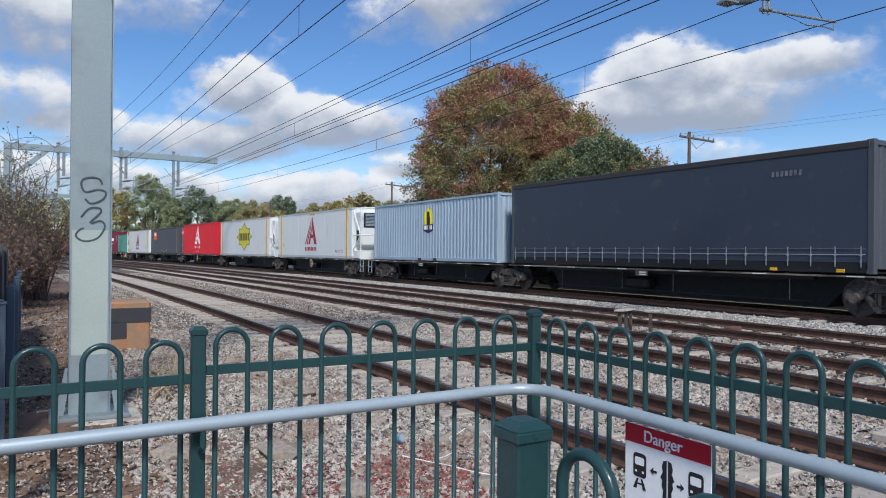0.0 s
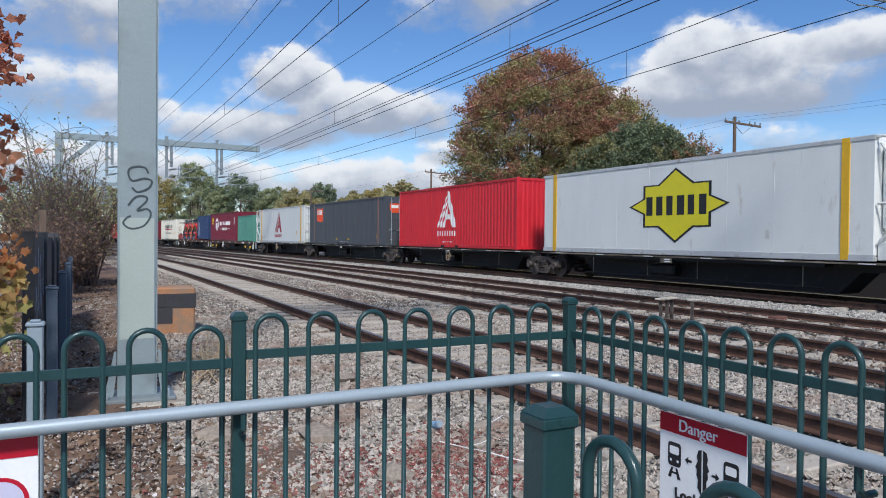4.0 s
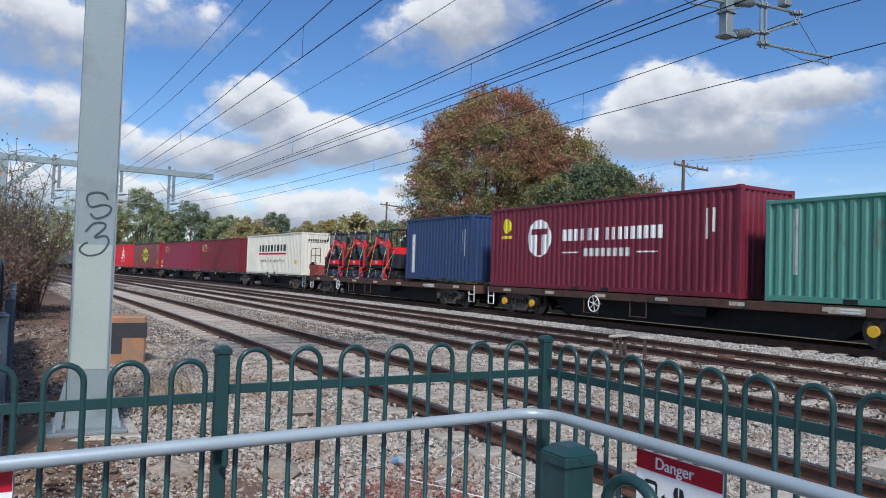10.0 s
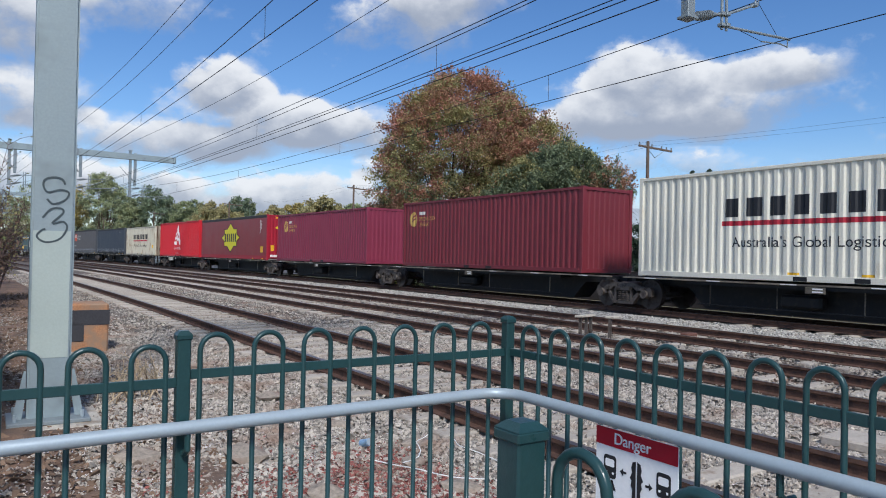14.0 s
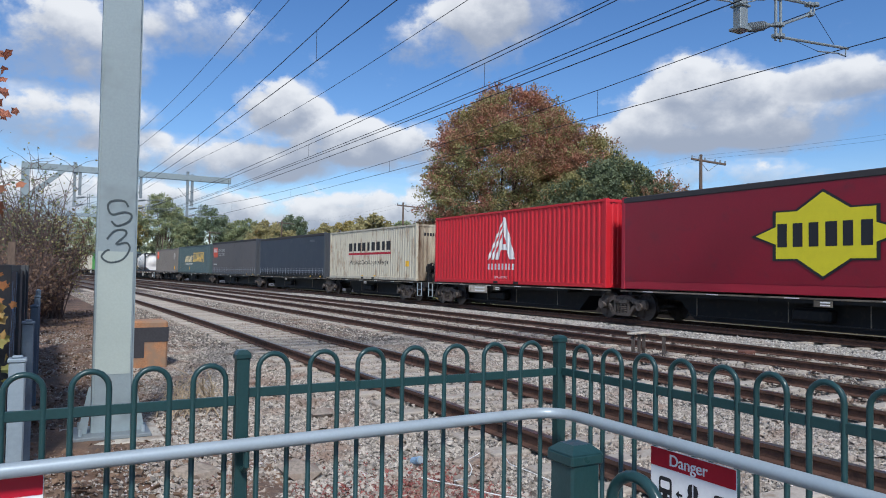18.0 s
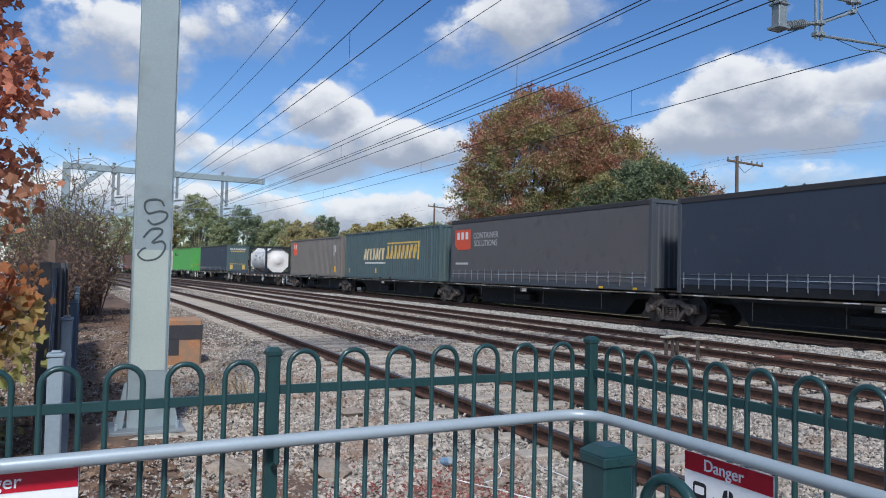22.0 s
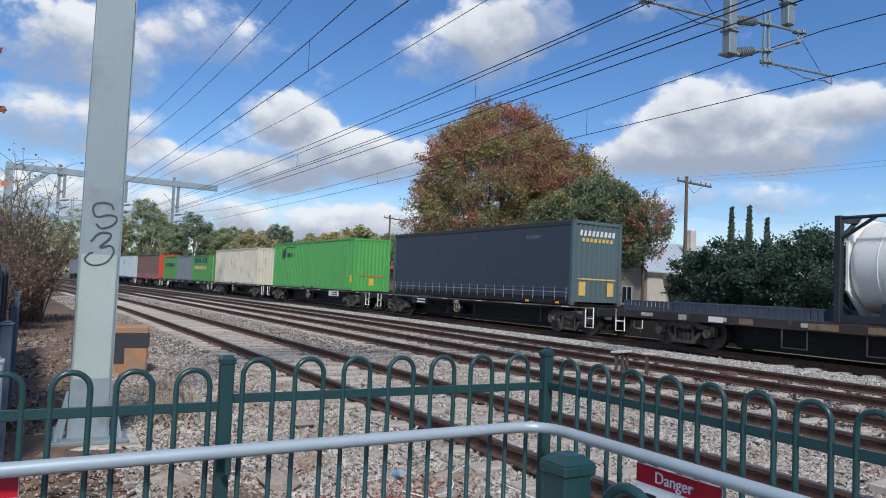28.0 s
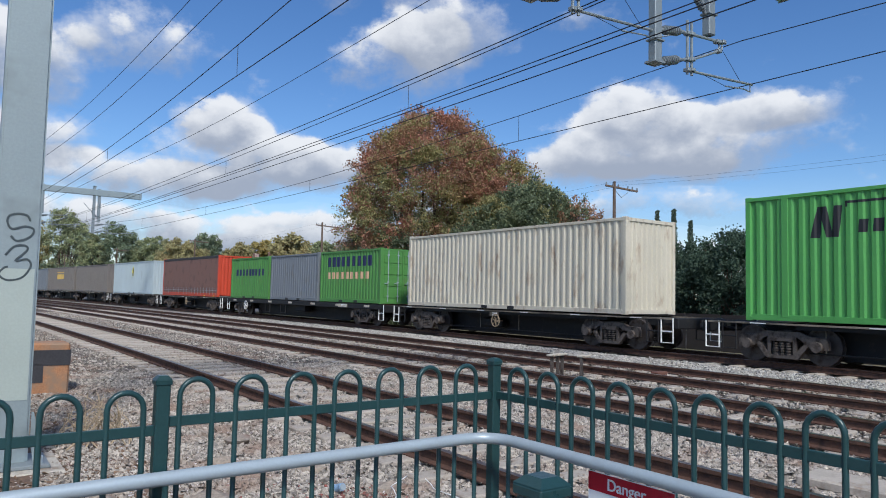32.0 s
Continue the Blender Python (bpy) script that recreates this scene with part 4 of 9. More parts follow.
curtain0 = curtain_container("black curtain-sided container with a strapped hem", 9.37, 23.8, 4.22, C_BLACK, C_SLATE)
blue1 = box_container("pale blue corrugated container with a yellow badge", 24.5, 36.4, 4.03, C_ICE)
white2 = smooth_container("white refrigerated container with a crimson letter mark", 39.24, 52.5, 4.1, C_WHITE, M_YELLOW, -1)
white3 = smooth_container("white refrigerated container with a yellow star badge", 54.2, 67.9, 4.1, C_WHITE, M_YELLOW, -1)
red4 = box_container("bright red corrugated container with a white letter mark", 69.6, 81.9, 4.22, C_RED, posts=())
slate5 = box_container("dark slate container with an orange badge", 83.7, 98.2, 4.1, C_SLATE, door_end=-1, posts=(-6.1, 6.1))
white6 = smooth_container("white refrigerated container with a crimson letter mark", 99.45, 112.6, 4.1, C_WHITE, M_YELLOW, 1)
teal7 = box_container("faded teal short container", 114.65, 120.75, 3.72, C_TEAL, door_end=-1)
tasman8 = box_container("maroon container with white markings", 121.32, 133.4, 4.25, C_MAROON)
navy9 = box_container("navy blue short container with a white strip", 134.7, 140.65, 4.17, C_NAVY, z0=1.16)
north10 = box_container("white corrugated container with a black and red mark", 154.96, 166.85, 4.04, C_CREAM)
maroon11 = box_container("oxblood corrugated container with a small yellow badge", 169.0, 180.9, 4.0, C_OX)
maroon12 = box_container("plum corrugated container with a yellow badge", 184.25, 196.45, 4.0, C_PURPLE)
red13 = curtain_container("dark red curtain-sided container with a yellow star", 198.1, 212.63, 4.14, C_REDC, C_DKRED, C_DKRED, strapped=False)
red14 = box_container("bright red corrugated container with a white letter mark", 213.1, 225.3, 4.2, C_RED)
north15 = box_container("stained cream corrugated container with a black mark", 227.05, 239.0, 4.04, C_STAIN)
curtain16 = curtain_container("black curtain-sided container with a strapped hem", 239.75, 254.15, 4.1, C_BLACK, C_SLATE)
curtain17 = curtain_container("grey curtain-sided container with a red badge", 255.0, 269.4, 4.2, C_GREYC, C_SLATE)
teal18 = box_container("dark teal corrugated container with yellow markings", 270.4, 284.5, 4.1, C_DKTEAL, posts=(-6.0, 6.0))
taupe19 = box_container("taupe corrugated container with a red badge", 285.05, 297.0, 4.0, C_TAUPE)
curtain21 = curtain_container("black curtain-sided container with a teal front", 319.9, 334.0, 4.17, C_BLACK, C_SLATE, C_DKTEAL)
green22 = box_container("bright green corrugated container with a black mark", 338.75, 352.85, 4.2, C_GREEN, posts=(-6.0, 6.0))
beige23 = box_container("rust-streaked cream corrugated shipping container", 356.42, 368.4, 4.04, C_BEIGE)
leaf24 = box_container("green short container with faded markings", 370.5, 376.56, 3.66, C_LEAF, door_end=-1)
grey24 = box_container("grey panelled short container", 376.75, 382.85, 3.66, C_GREY)
leaf24b = box_container("green short container with dark blue markings", 383.05, 389.1, 3.66, C_LEAF)
brown25 = curtain_container("brown curtain-sided container with an orange end", 391.4, 403.8, 4.0, C_BROWNC, C_ORANGE, C_ORANGE)
ice26 = box_container("pale grey container with a small yellow badge", 406.4, 419.1, 4.0, C_SHADOW)
grey27 = box_container("taupe corrugated shipping container", 421.5, 434.9, 4.0, C_TAUPE)
grey28 = box_container("grey container with yellow markings", 435.8, 450.2, 4.0, C_TAUPE)
grey29 = box_container("pale grey corrugated shipping container", 451.0, 464.2, 4.0, C_GREY)

# ---- handrail, signs and small things by the fence ----
rail = thing("handrail", "round galvanised handrail fixed inside the green fence", "handrail")
ha, hb = FC + DIR_B * 0.075, FC + DIR_A * 0.075
corner = FC + DIR_B * 0.075 + DIR_A * 0.075
bend = [corner + DIR_A * 0.16 * (1 - k / 8) ** 2 + DIR_B * 0.16 * (k / 8) ** 2 for k in range(9)]
run = [corner + DIR_A * 2.8] + [corner + DIR_A * u for u in (2.2, 1.7, 1.2, 0.7, 0.35)] + bend + [corner + DIR_B * u for u in (0.35, 0.8, 1.4, 2.0, 2.5)]
bm = bmesh.new()
tube(bm, [Vector((p.x, p.y, 0.939 - 0.006 * max(0, (p - corner).dot(DIR_A)))) for p in run], 0.0222, 16)
part("pipe", bm, M_GALV, rail, smooth=True)
for p, way in [(ha + DIR_A * u, DIR_B) for u in (1.355, 2.6)] + [(hb + DIR_B * 1.3, DIR_A), (hb + DIR_B * 2.45, DIR_A)]:
    bm = bmesh.new()
    tube(bm, [Vector((p.x, p.y, 0.92)), Vector((p.x, p.y, 0.86)), Vector((p.x, p.y, 0.84)) - way * 0.03, Vector((p.x, p.y, 0.84)) - way * 0.07], 0.010, 8)
    part("bracket", bm, M_GREEN, rail)

M_SIGNWHITE = mat("sign_white", lin(246, 247, 247), 0.35, 0, 0.04, 5, 0.02, 60)
M_SIGNRED = mat("sign_red", lin(186, 20, 46), 0.35, 0, 0.05, 5, 0.02, 60)
M_BLUE = mat("sign_blue", lin(58, 64, 150), 0.4, 0, 0.05, 5, 0.02, 60)
M_LILAC = mat("sign_lilac", lin(206, 204, 226), 0.4, 0, 0.05, 5, 0.02, 60)


def flat(bm, outline, y=0.0):
    """A flat shape in the x-z plane."""
    return bm.faces.new([bm.verts.new((u, y, v)) for u, v in outline])


def disc(bm, cx, cz, r, y, n=28, inner=0.0):
    if not inner:
        flat(bm, [(cx + r * math.cos(k * math.tau / n), cz + r * math.sin(k * math.tau / n)) for k in range(n)], y)
    else:
        for k in range(n):
            a, b = k * math.tau / n, (k + 1) * math.tau / n
            flat(bm, [(cx + r * math.cos(a), cz + r * math.sin(a)), (cx + r * math.cos(b), cz + r * math.sin(b)),
                      (cx + inner * math.cos(b), cz + inner * math.sin(b)), (cx + inner * math.cos(a), cz + inner * math.sin(a))], y)


def sign(label, p, way, w, h, top, word_at=0.47):
    """A flat metal warning sign; its local x runs along the face as one reads it, -y faces the reader."""
    t = thing("warning_sign", label, "sign", "warning signs", m=Matrix.Translation((p.x, p.y, top)) @ Matrix.Rotation(math.atan2(way.y, way.x), 4, "Z"))
    bm = boxes((0, w, -0.0015, 0.0015, -h, 0), bevel=0.001)
    part("plate", bm, M_SIGNWHITE, t, "white sign plate")
    bm = boxes((0.002, w - 0.002, -0.0035, -0.0015, -0.064, -0.002))
    head = part("header", bm, M_SIGNRED, t, "crimson header band")
    word = lettering("word", "Danger", 0.055, M_SIGNWHITE, head, Matrix.Translation((w * word_at, -0.0045, -0.034)) @ Matrix.Rotation(math.pi / 2, 4, "X"), "white raised word Danger", 0.0003)
    return t


sr = sign("white and crimson Danger sign with two train symbols and a head", FC + DIR_A * 0.05 + DIR_B * 0.585, DIR_B, 0.36, 0.46, 0.905)


def icon(parent, shapes, material, label, y=-0.003):
    bm = bmesh.new()
    for s in shapes:
        flat(bm, s, y)
    part("symbol", bm, material, parent, label)


def rect(x0, x1, z0, z1):
    return [(x0, z0), (x1, z0), (x1, z1), (x0, z1)]


def rounded(x0, x1, z0, z1, r=0.012):
    out = []
    for cx, cz, a in ((x1 - r, z1 - r, 0), (x0 + r, z1 - r, 1), (x0 + r, z0 + r, 2), (x1 - r, z0 + r, 3)):
        out += [(cx + r * math.cos((a + k / 4) * math.pi / 2), cz + r * math.sin((a + k / 4) * math.pi / 2)) for k in range(5)]
    return out


icon(sr, [rounded(0.04, 0.098, -0.175, -0.095), [(0.04, -0.215), (0.055, -0.215), (0.064, -0.180), (0.056, -0.180)], [(0.098, -0.215), (0.083, -0.215), (0.074, -0.180), (0.082, -0.180)], rect(0.048, 0.09, -0.200, -0.194)], M_INK, "black train symbol")
icon(sr, [rounded(0.048, 0.090, -0.135, -0.108, 0.006), rect(0.049, 0.058, -0.160, -0.152), rect(0.080, 0.089, -0.160, -0.152)], M_SIGNWHITE, "white train windows", -0.004)
icon(sr, [[(0.115, -0.14), (0.130, -0.127), (0.130, -0.136), (0.145, -0.136), (0.145, -0.144), (0.130, -0.144), (0.130, -0.153)]], M_INK, "black arrow")
head_l = [(0.186, -0.09), (0.172, -0.095), (0.166, -0.115), (0.170, -0.130), (0.160, -0.150), (0.168, -0.158), (0.165, -0.175), (0.172, -0.19), (0.170, -0.215), (0.186, -0.24)]
icon(sr, [head_l, [(0.378 - x, z) for x, z in head_l[::-1]]], M_INK, "black head seen twice")
icon(sr, [[(0.258, -0.16), (0.243, -0.147), (0.243, -0.156), (0.228, -0.156), (0.228, -0.164), (0.243, -0.164), (0.243, -0.173)]], M_INK, "black arrow")
# the same train once more, on the other side of the head
icon(sr, [[(x + 0.234, z - 0.004) for x, z in q] for q in [rounded(0.04, 0.098, -0.175, -0.095), [(0.04, -0.215), (0.055, -0.215), (0.064, -0.180), (0.056, -0.180)], [(0.098, -0.215), (0.083, -0.215), (0.074, -0.180), (0.082, -0.180)], rect(0.048, 0.09, -0.200, -0.194)]], M_INK, "black train symbol")
icon(sr, [[(x + 0.234, z - 0.004) for x, z in q] for q in [rounded(0.048, 0.090, -0.135, -0.108, 0.006), rect(0.049, 0.058, -0.160, -0.152), rect(0.080, 0.089, -0.160, -0.152)]], M_SIGNWHITE, "white train windows", -0.004)
lettering("word", "Look", 0.05, M_INK, sr, Matrix.Translation((0.125, -0.004, -0.262)) @ Matrix.Rotation(math.pi / 2, 4, "X"), "black word Look", 0.0006)
icon(sr, [rect(0.04, 0.32, -0.34, -0.325), rect(0.04, 0.26, -0.375, -0.36), rect(0.04, 0.30, -0.41, -0.395)], M_INK, "bars of small print")

sl = sign("white and crimson Danger sign with a red prohibition ring", FL + DIR_A * (1.936 + 0.36 - 1.357) + DIR_B * 0.03, -DIR_A, 0.36, 0.46, 0.902, 0.36)
bm = bmesh.new()
disc(bm, 0.265, -0.19, 0.072, -0.003, inner=0.060)
part("ring", bm, M_SIGNRED, sl, "red ring")
bm = bmesh.new()
disc(bm, 0.265, -0.19, 0.060, -0.0025)
part("ring_field", bm, M_LILAC, sl, "pale lilac field")
icon(sl, [[(0.235, -0.24), (0.262, -0.24), (0.262, -0.135), (0.235, -0.145)]], M_BLUE, "blue shape", -0.0035)
icon(sl, [rect(0.05, 0.17, -0.13, -0.115), rect(0.05, 0.16, -0.165, -0.15), rect(0.05, 0.17, -0.2, -0.185)], M_INK, "bars of small print")

M_PALECONC = mat("pale_concrete", lin(186, 180, 168), 0.9, 0, 0.25, 4, 0.4, 40, lin(140, 124, 108), 0.45, 3)

# ---- the mast's paint, scrawl and foot ----
mx = MAST_D
bm = boxes((mx - 0.172, mx + 0.155, -0.104, -0.1005, 0.42, 1.672))
part("repaint_patch", bm, M_PAINTED, NEAR_GANTRY, "paler repainted patch on the mast")
for side in (-1, 1):
    bm = bmesh.new()
    prism(bm, [(mx + side * u, v) for u, v in ((0.30, -0.24), (0.24, -0.24), (0.2, 0.05), (0.2, 0.30), (0.22, 0.30), (0.3, -0.1))], -0.1, -0.088, "y")
    part("gusset", bm, M_MAST, NEAR_GANTRY)
bm = boxes((mx - 0.36, mx + 0.36, -0.3, 0.3, -0.203, -0.165), bevel=0.006)
part("base_plate", bm, M_STEELGREY, NEAR_GANTRY)
bm = boxes((mx - 0.48, mx + 0.48, -0.46, 0.46, -0.5, -0.205), bevel=0.02)
part("footing", bm, M_PALECONC, NEAR_GANTRY, "rough concrete footing")
for bx, by in ((-0.29, -0.2), (0.29, -0.2), (-0.29, 0.2), (0.29, 0.2)):
    bm = bmesh.new()
    tube(bm, [(mx + bx, by, -0.17), (mx + bx, by, -0.10)], 0.018, 6)
    part("bolt", bm, M_GALV, NEAR_GANTRY)
M_SPRAY = mat("marker_ink", lin(66, 78, 82), 0.6, 0, 0.1, 6, 0.02, 60)


def scrawl(pts, r=0.011):
    """A flat marker stroke on the mast's face, smoothed through its points."""
    pts = [Vector((mx + u, -0.102, v)) for u, v in pts]
    fine = []
    for i in range(len(pts) - 1):
        a, b, c, d = pts[max(i - 1, 0)], pts[i], pts[i + 1], pts[min(i + 2, len(pts) - 1)]
        for k in range(6):
            u = k / 6
            fine.append(0.5 * ((2 * b) + (c - a) * u + (2 * a - 5 * b + 4 * c - d) * u * u + (3 * b - a - 3 * c + d) * u ** 3))
    fine.append(pts[-1])
    bm = bmesh.new()
    tube(bm, fine, r, 6)
    for v in bm.verts:
        v.co.y = -0.1015 + (v.co.y + 0.102) * 0.12 - 0.004
    part("scrawl", bm, M_SPRAY, NEAR_GANTRY, "dark scrawled mark on the mast")


scrawl([(0.096, 2.135), (0.066, 2.188), (-0.004, 2.201), (-0.080, 2.176), (-0.094, 2.114), (-0.054, 2.052), (0.056, 2.081), (0.128, 2.056), (0.100, 1.984), (-0.004, 1.938), (-0.060, 1.984)])
scrawl([(-0.096, 1.797), (-0.024, 1.886), (0.066, 1.895), (0.080, 1.849), (-0.012, 1.745), (0.086, 1.766), (0.120, 1.700), (0.056, 1.592), (-0.064, 1.559), (-0.140, 1.611), (-0.104, 1.673), (-0.068, 1.688)])

# painted block by the track
M_OCHRE = mat("ochre_paint", lin(172, 124, 88), 0.85, 0, 0.3, 3, 0.3, 40, lin(150, 124, 102), 0.6, 4)
M_SOOT = mat("black_paint", lin(58, 58, 62), 0.8, 0, 0.2, 4, 0.2, 40)
t = thing("concrete_block", "concrete block painted ochre and black beside the track", "concrete block", m=on_track(13.6, 1.36, -0.24))
bm = boxes((-0.33, 0.33, -0.33, 0.33, -0.05, 0.83), bevel=0.03)
part("block", bm, M_OCHRE, t)
bm = boxes((-0.34, 0.34, -0.338, -0.329, 0.47, 0.72), (-0.34, -0.05, -0.338, -0.329, 0.2, 0.5), (-0.338, -0.329, -0.338, 0.3, 0.2, 0.72))
part("black_band", bm, M_SOOT, t, "black painted band")

# ---- sleepers ----
for (d, g), tr, (s0, s1) in zip(TRACKS, TRACK_THINGS, ((-6, 62), (-2, 66), (0, 60), (0, 12))):
    for s in np.arange(s0, s1, 0.685):
        q = on_track(s + random.uniform(-0.04, 0.04), d + random.uniform(-0.04, 0.04), random.uniform(-0.010, 0.002), random.uniform(-1.5, 1.5))
        share("sleeper", SLEEPER, tr, q)

# ---- loose stone, litter ----
def scatter(name, label, material, count, zone, size, seed, flatness=(0.5, 0.9), z=0.0, kind="stuff", coarse=False):
    """Angular stones (or flat chips) strewn over a stretch, in one mesh. zone(rng, n) gives s, d and ground height."""
    rng = np.random.default_rng(seed)
    bm = bmesh.new()
    if coarse:
        bmesh.ops.create_cube(bm, size=1.4)
    else:
        e = [bm.verts.new(q) for q in ((1, 0.2, -0.35), (-0.2, 1, -0.2), (-1, -0.2, -0.35), (0.2, -1, -0.3), (0.25, 0.1, 0.95))]
        for i in range(4):
            bm.faces.new((e[i], e[(i + 1) % 4], e[4]))
    bm.verts.index_update()
    bm.verts.ensure_lookup_table()
    v0 = np.array([v.co[:] for v in bm.verts])
    f0 = np.array([[v.index for v in f.verts] for f in bm.faces])
    bm.free()
    s, d, h = zone(rng, count)
    psi = np.interp(s, _S, _PSI)
    cx = np.interp(s, _S, _X) + d * np.cos(psi)
    cy = np.interp(s, _S, _Y) + d * np.sin(psi)
    r = rng.uniform(*size, count) * (1 + 0.6 * rng.random(count) ** 6)
    jit = rng.normal(0, 0.22, (count, len(v0), 3))
    v = v0[None] * (1 + jit)
    v *= np.stack([rng.uniform(0.7, 1.3, count), rng.uniform(0.7, 1.3, count), rng.uniform(*flatness, count)], 1)[:, None]
    v *= r[:, None, None]
    q = rng.normal(size=(count, 4)) * np.array([1.0, 0.25, 0.25, 1.0])
    q /= np.linalg.norm(q, axis=1, keepdims=True)
    w, x, y, zz = q.T
    rot = np.stack([np.stack([1 - 2 * (y * y + zz * zz), 2 * (x * y - w * zz), 2 * (x * zz + w * y)], -1),
                    np.stack([2 * (x * y + w * zz), 1 - 2 * (x * x + zz * zz), 2 * (y * zz - w * x)], -1),
                    np.stack([2 * (x * zz - w * y), 2 * (y * zz + w * x), 1 - 2 * (x * x + y * y)], -1)], 1)
    v = np.einsum("nij,nkj->nki", rot, v)
    v += np.stack([cx, cy, h + z + r * 0.25], 1)[:, None]
    verts = v.reshape(-1, 3)
    faces = (f0[None] + (np.arange(count) * len(v0))[:, None, None]).reshape(-1, f0.shape[1])
    me = bpy.data.meshes.new(name)
    me.from_pydata(verts, [], faces)
    me.materials.append(material)
    return tagged(new(name, me), label, "stones", kind=kind)


def bed(d):
    return np.interp(d, [0.3, 1.4, 2.9, 3.4, 14.0, 14.3, 16.5, 16.9], [-0.235, -0.225, -0.235, -0.205, -0.205, -0.165, -0.165, -0.205])


def zone(s0, s1, d0, d1, floor=None, lean=1.0):
    def f(rng, n):
        s = s0 + (s1 - s0) * rng.random(n) ** lean
        d = d0 + (d1 - d0) * rng.random(n)
        return s, d, (bed(d) if floor is None else np.full(n, floor))
    return f


scatter("ballast_stones", "loose grey and brown ballast stones round the near track", M_STONE, 190000, zone(0.5, 16, 0.6, 8.6, lean=1.3), (0.010, 0.026), 1)
scatter("ballast_stones", "loose brown ballast stones across the middle tracks", M_STONE, 80000, zone(3, 55, 2.0, 14.2, lean=1.3), (0.014, 0.036), 2)
scatter("fresh_ballast_stones", "loose pale ballast stones beside the freight track", M_STONE2, 40000, zone(4, 50, 14.05, 16.8, lean=1.2), (0.015, 0.036), 3)
scatter("gravel", "small grey gravel strewn over the earth by the fence", M_STONE, 22000, zone(2.0, 22, -1.2, 1.4, -0.235, 1.3), (0.006, 0.02), 4)
scatter("ballast_stones", "small ballast stones lying over the sleepers of the near track", M_STONE, 4200, zone(1, 22, 3.6, 5.9, -0.152, 1.2), (0.008, 0.02), 8)
scatter("ballast_stones", "small ballast stones lying over the sleepers of the far tracks", M_STONE, 9000, zone(3, 34, 8.0, 13.8, -0.152, 1.2), (0.010, 0.024), 9)
M_CHIP = mat("red_chips", lin(140, 84, 76), 0.9, 0, 0.4, 8, 0.2, 40, lin(120, 100, 92), 0.4, 4, island=1.0)
scatter("bark_chips", "heap of crushed red brick and bark chips", M_CHIP, 9000, lambda rng, n: (4.6 + rng.normal(0, 0.55, n), 2.35 + rng.normal(0, 0.75, n), np.full(n, -0.22)), (0.006, 0.016), 5, (0.2, 0.5))
M_PALECHIP = mat("pale_chips", lin(206, 200, 202), 0.8, 0, 0.3, 8, 0.1, 40, lin(150, 120, 124), 0.4, 3, island=1.0)
scatter("paper_litter", "scraps of pale paper and plastic litter", M_PALECHIP, 1300, lambda rng, n: (4.2 + rng.normal(0, 0.7, n), 1.0 + rng.normal(0, 0.7, n), np.full(n, -0.23)), (0.006, 0.018), 6, (0.08, 0.2))
# bright specks added to stand for paper scraps and glints on the ballast
scatter("stone_chips", "small pale specks among the ballast, for paper scraps and glints", M_PALECHIP, 9000, zone(1.0, 14, -0.6, 7.5, lean=1.4), (0.004, 0.010), 10, (0.3, 0.8), z=0.012)
M_LEAFLIT = mat("leaf_litter", lin(124, 102, 84), 0.9, 0, 0.4, 8, 0.2, 40, island=1.2)
scatter("leaf_litter", "dry brown leaves scattered on the earth", M_LEAFLIT, 15000, zone(3.0, 32, -2.8, 1.6, -0.23, 1.3), (0.015, 0.035), 7, (0.06, 0.15), coarse=True)

M_ROCK = mat("sandy_rock", lin(158, 146, 132), 0.95, 0, 0.35, 4, 0.7, 30, lin(130, 104, 90), 0.5, 2)
rng = random.Random(11)
for s, d, r in ((5.95, 1.75, 0.22), (4.7, 1.95, 0.15), (6.6, 2.9, 0.16), (8.2, 2.7, 0.18), (7.3, 2.3, 0.13), (9.8, 2.6, 0.15), (5.6, 3.2, 0.14), (4.4, 2.9, 0.16), (6.3, 0.95, 0.2), (3.9, 2.6, 0.13), (10.9, 2.5, 0.16), (5.1, 2.9, 0.12), (7.0, 3.1, 0.15), (3.6, 3.2, 0.15)):
    bm = bmesh.new()
    bmesh.ops.create_icosphere(bm, subdivisions=1, radius=r * 0.9)
    for v in bm.verts:
        n1 = noise.noise(v.co * 5 + Vector((s * 7, d * 3, 0)))
        v.co *= 1 + 0.75 * n1
        v.co.z *= 0.5
        v.co.x *= 1.3
    ob = new("rock", finish("rock", bm, M_ROCK))
    ob.matrix_basis = on_track(s, d, -0.22, rng.uniform(0, 180))
    tagged(ob, "half-buried sandy rock beside the track", "rock", "rocks")

M_CANBLUE = mat("can_print", lin(150, 184, 214), 0.4, 0.4, 0.2, 9, 0.02, 60)
t = thing("drink_can", "crushed pale blue drink can on the stones", "can", m=Matrix.Translation(at(5.7, 2.75, -0.17)) @ Matrix.Rotation(0.7, 4, "Z") @ Matrix.Rotation(1.3, 4, "X"))
bm = bmesh.new()
tube(bm, [(0, 0, -0.055), (0, 0, -0.02), (0.008, 0, 0.01), (0, 0, 0.055)], 0.032, 14)
part("body", bm, M_CANBLUE, t)
bm = bmesh.new()
tube(bm, [(0, 0, 0.055), (0, 0, 0.062)], 0.028, 14)
part("lid", bm, M_GALV, t)
for k, (s, d) in enumerate(((5.2, 3.0), (4.9, 3.35), (4.6, 2.7))):
    t = thing("plastic_strap", "white plastic packing strap lying on the stones", "strap", "plastic straps", m=on_track(s, d, -0.12, 35 * k + 50))
    bm = bmesh.new()
    tube(bm, [(0.5 * u, 0.05 * math.sin(u * 4 + k), 0.015 * math.cos(u * 5)) for u in np.linspace(-1, 1, 9)], 0.0045, 5)
    part("strap", bm, M_WHITE, t)
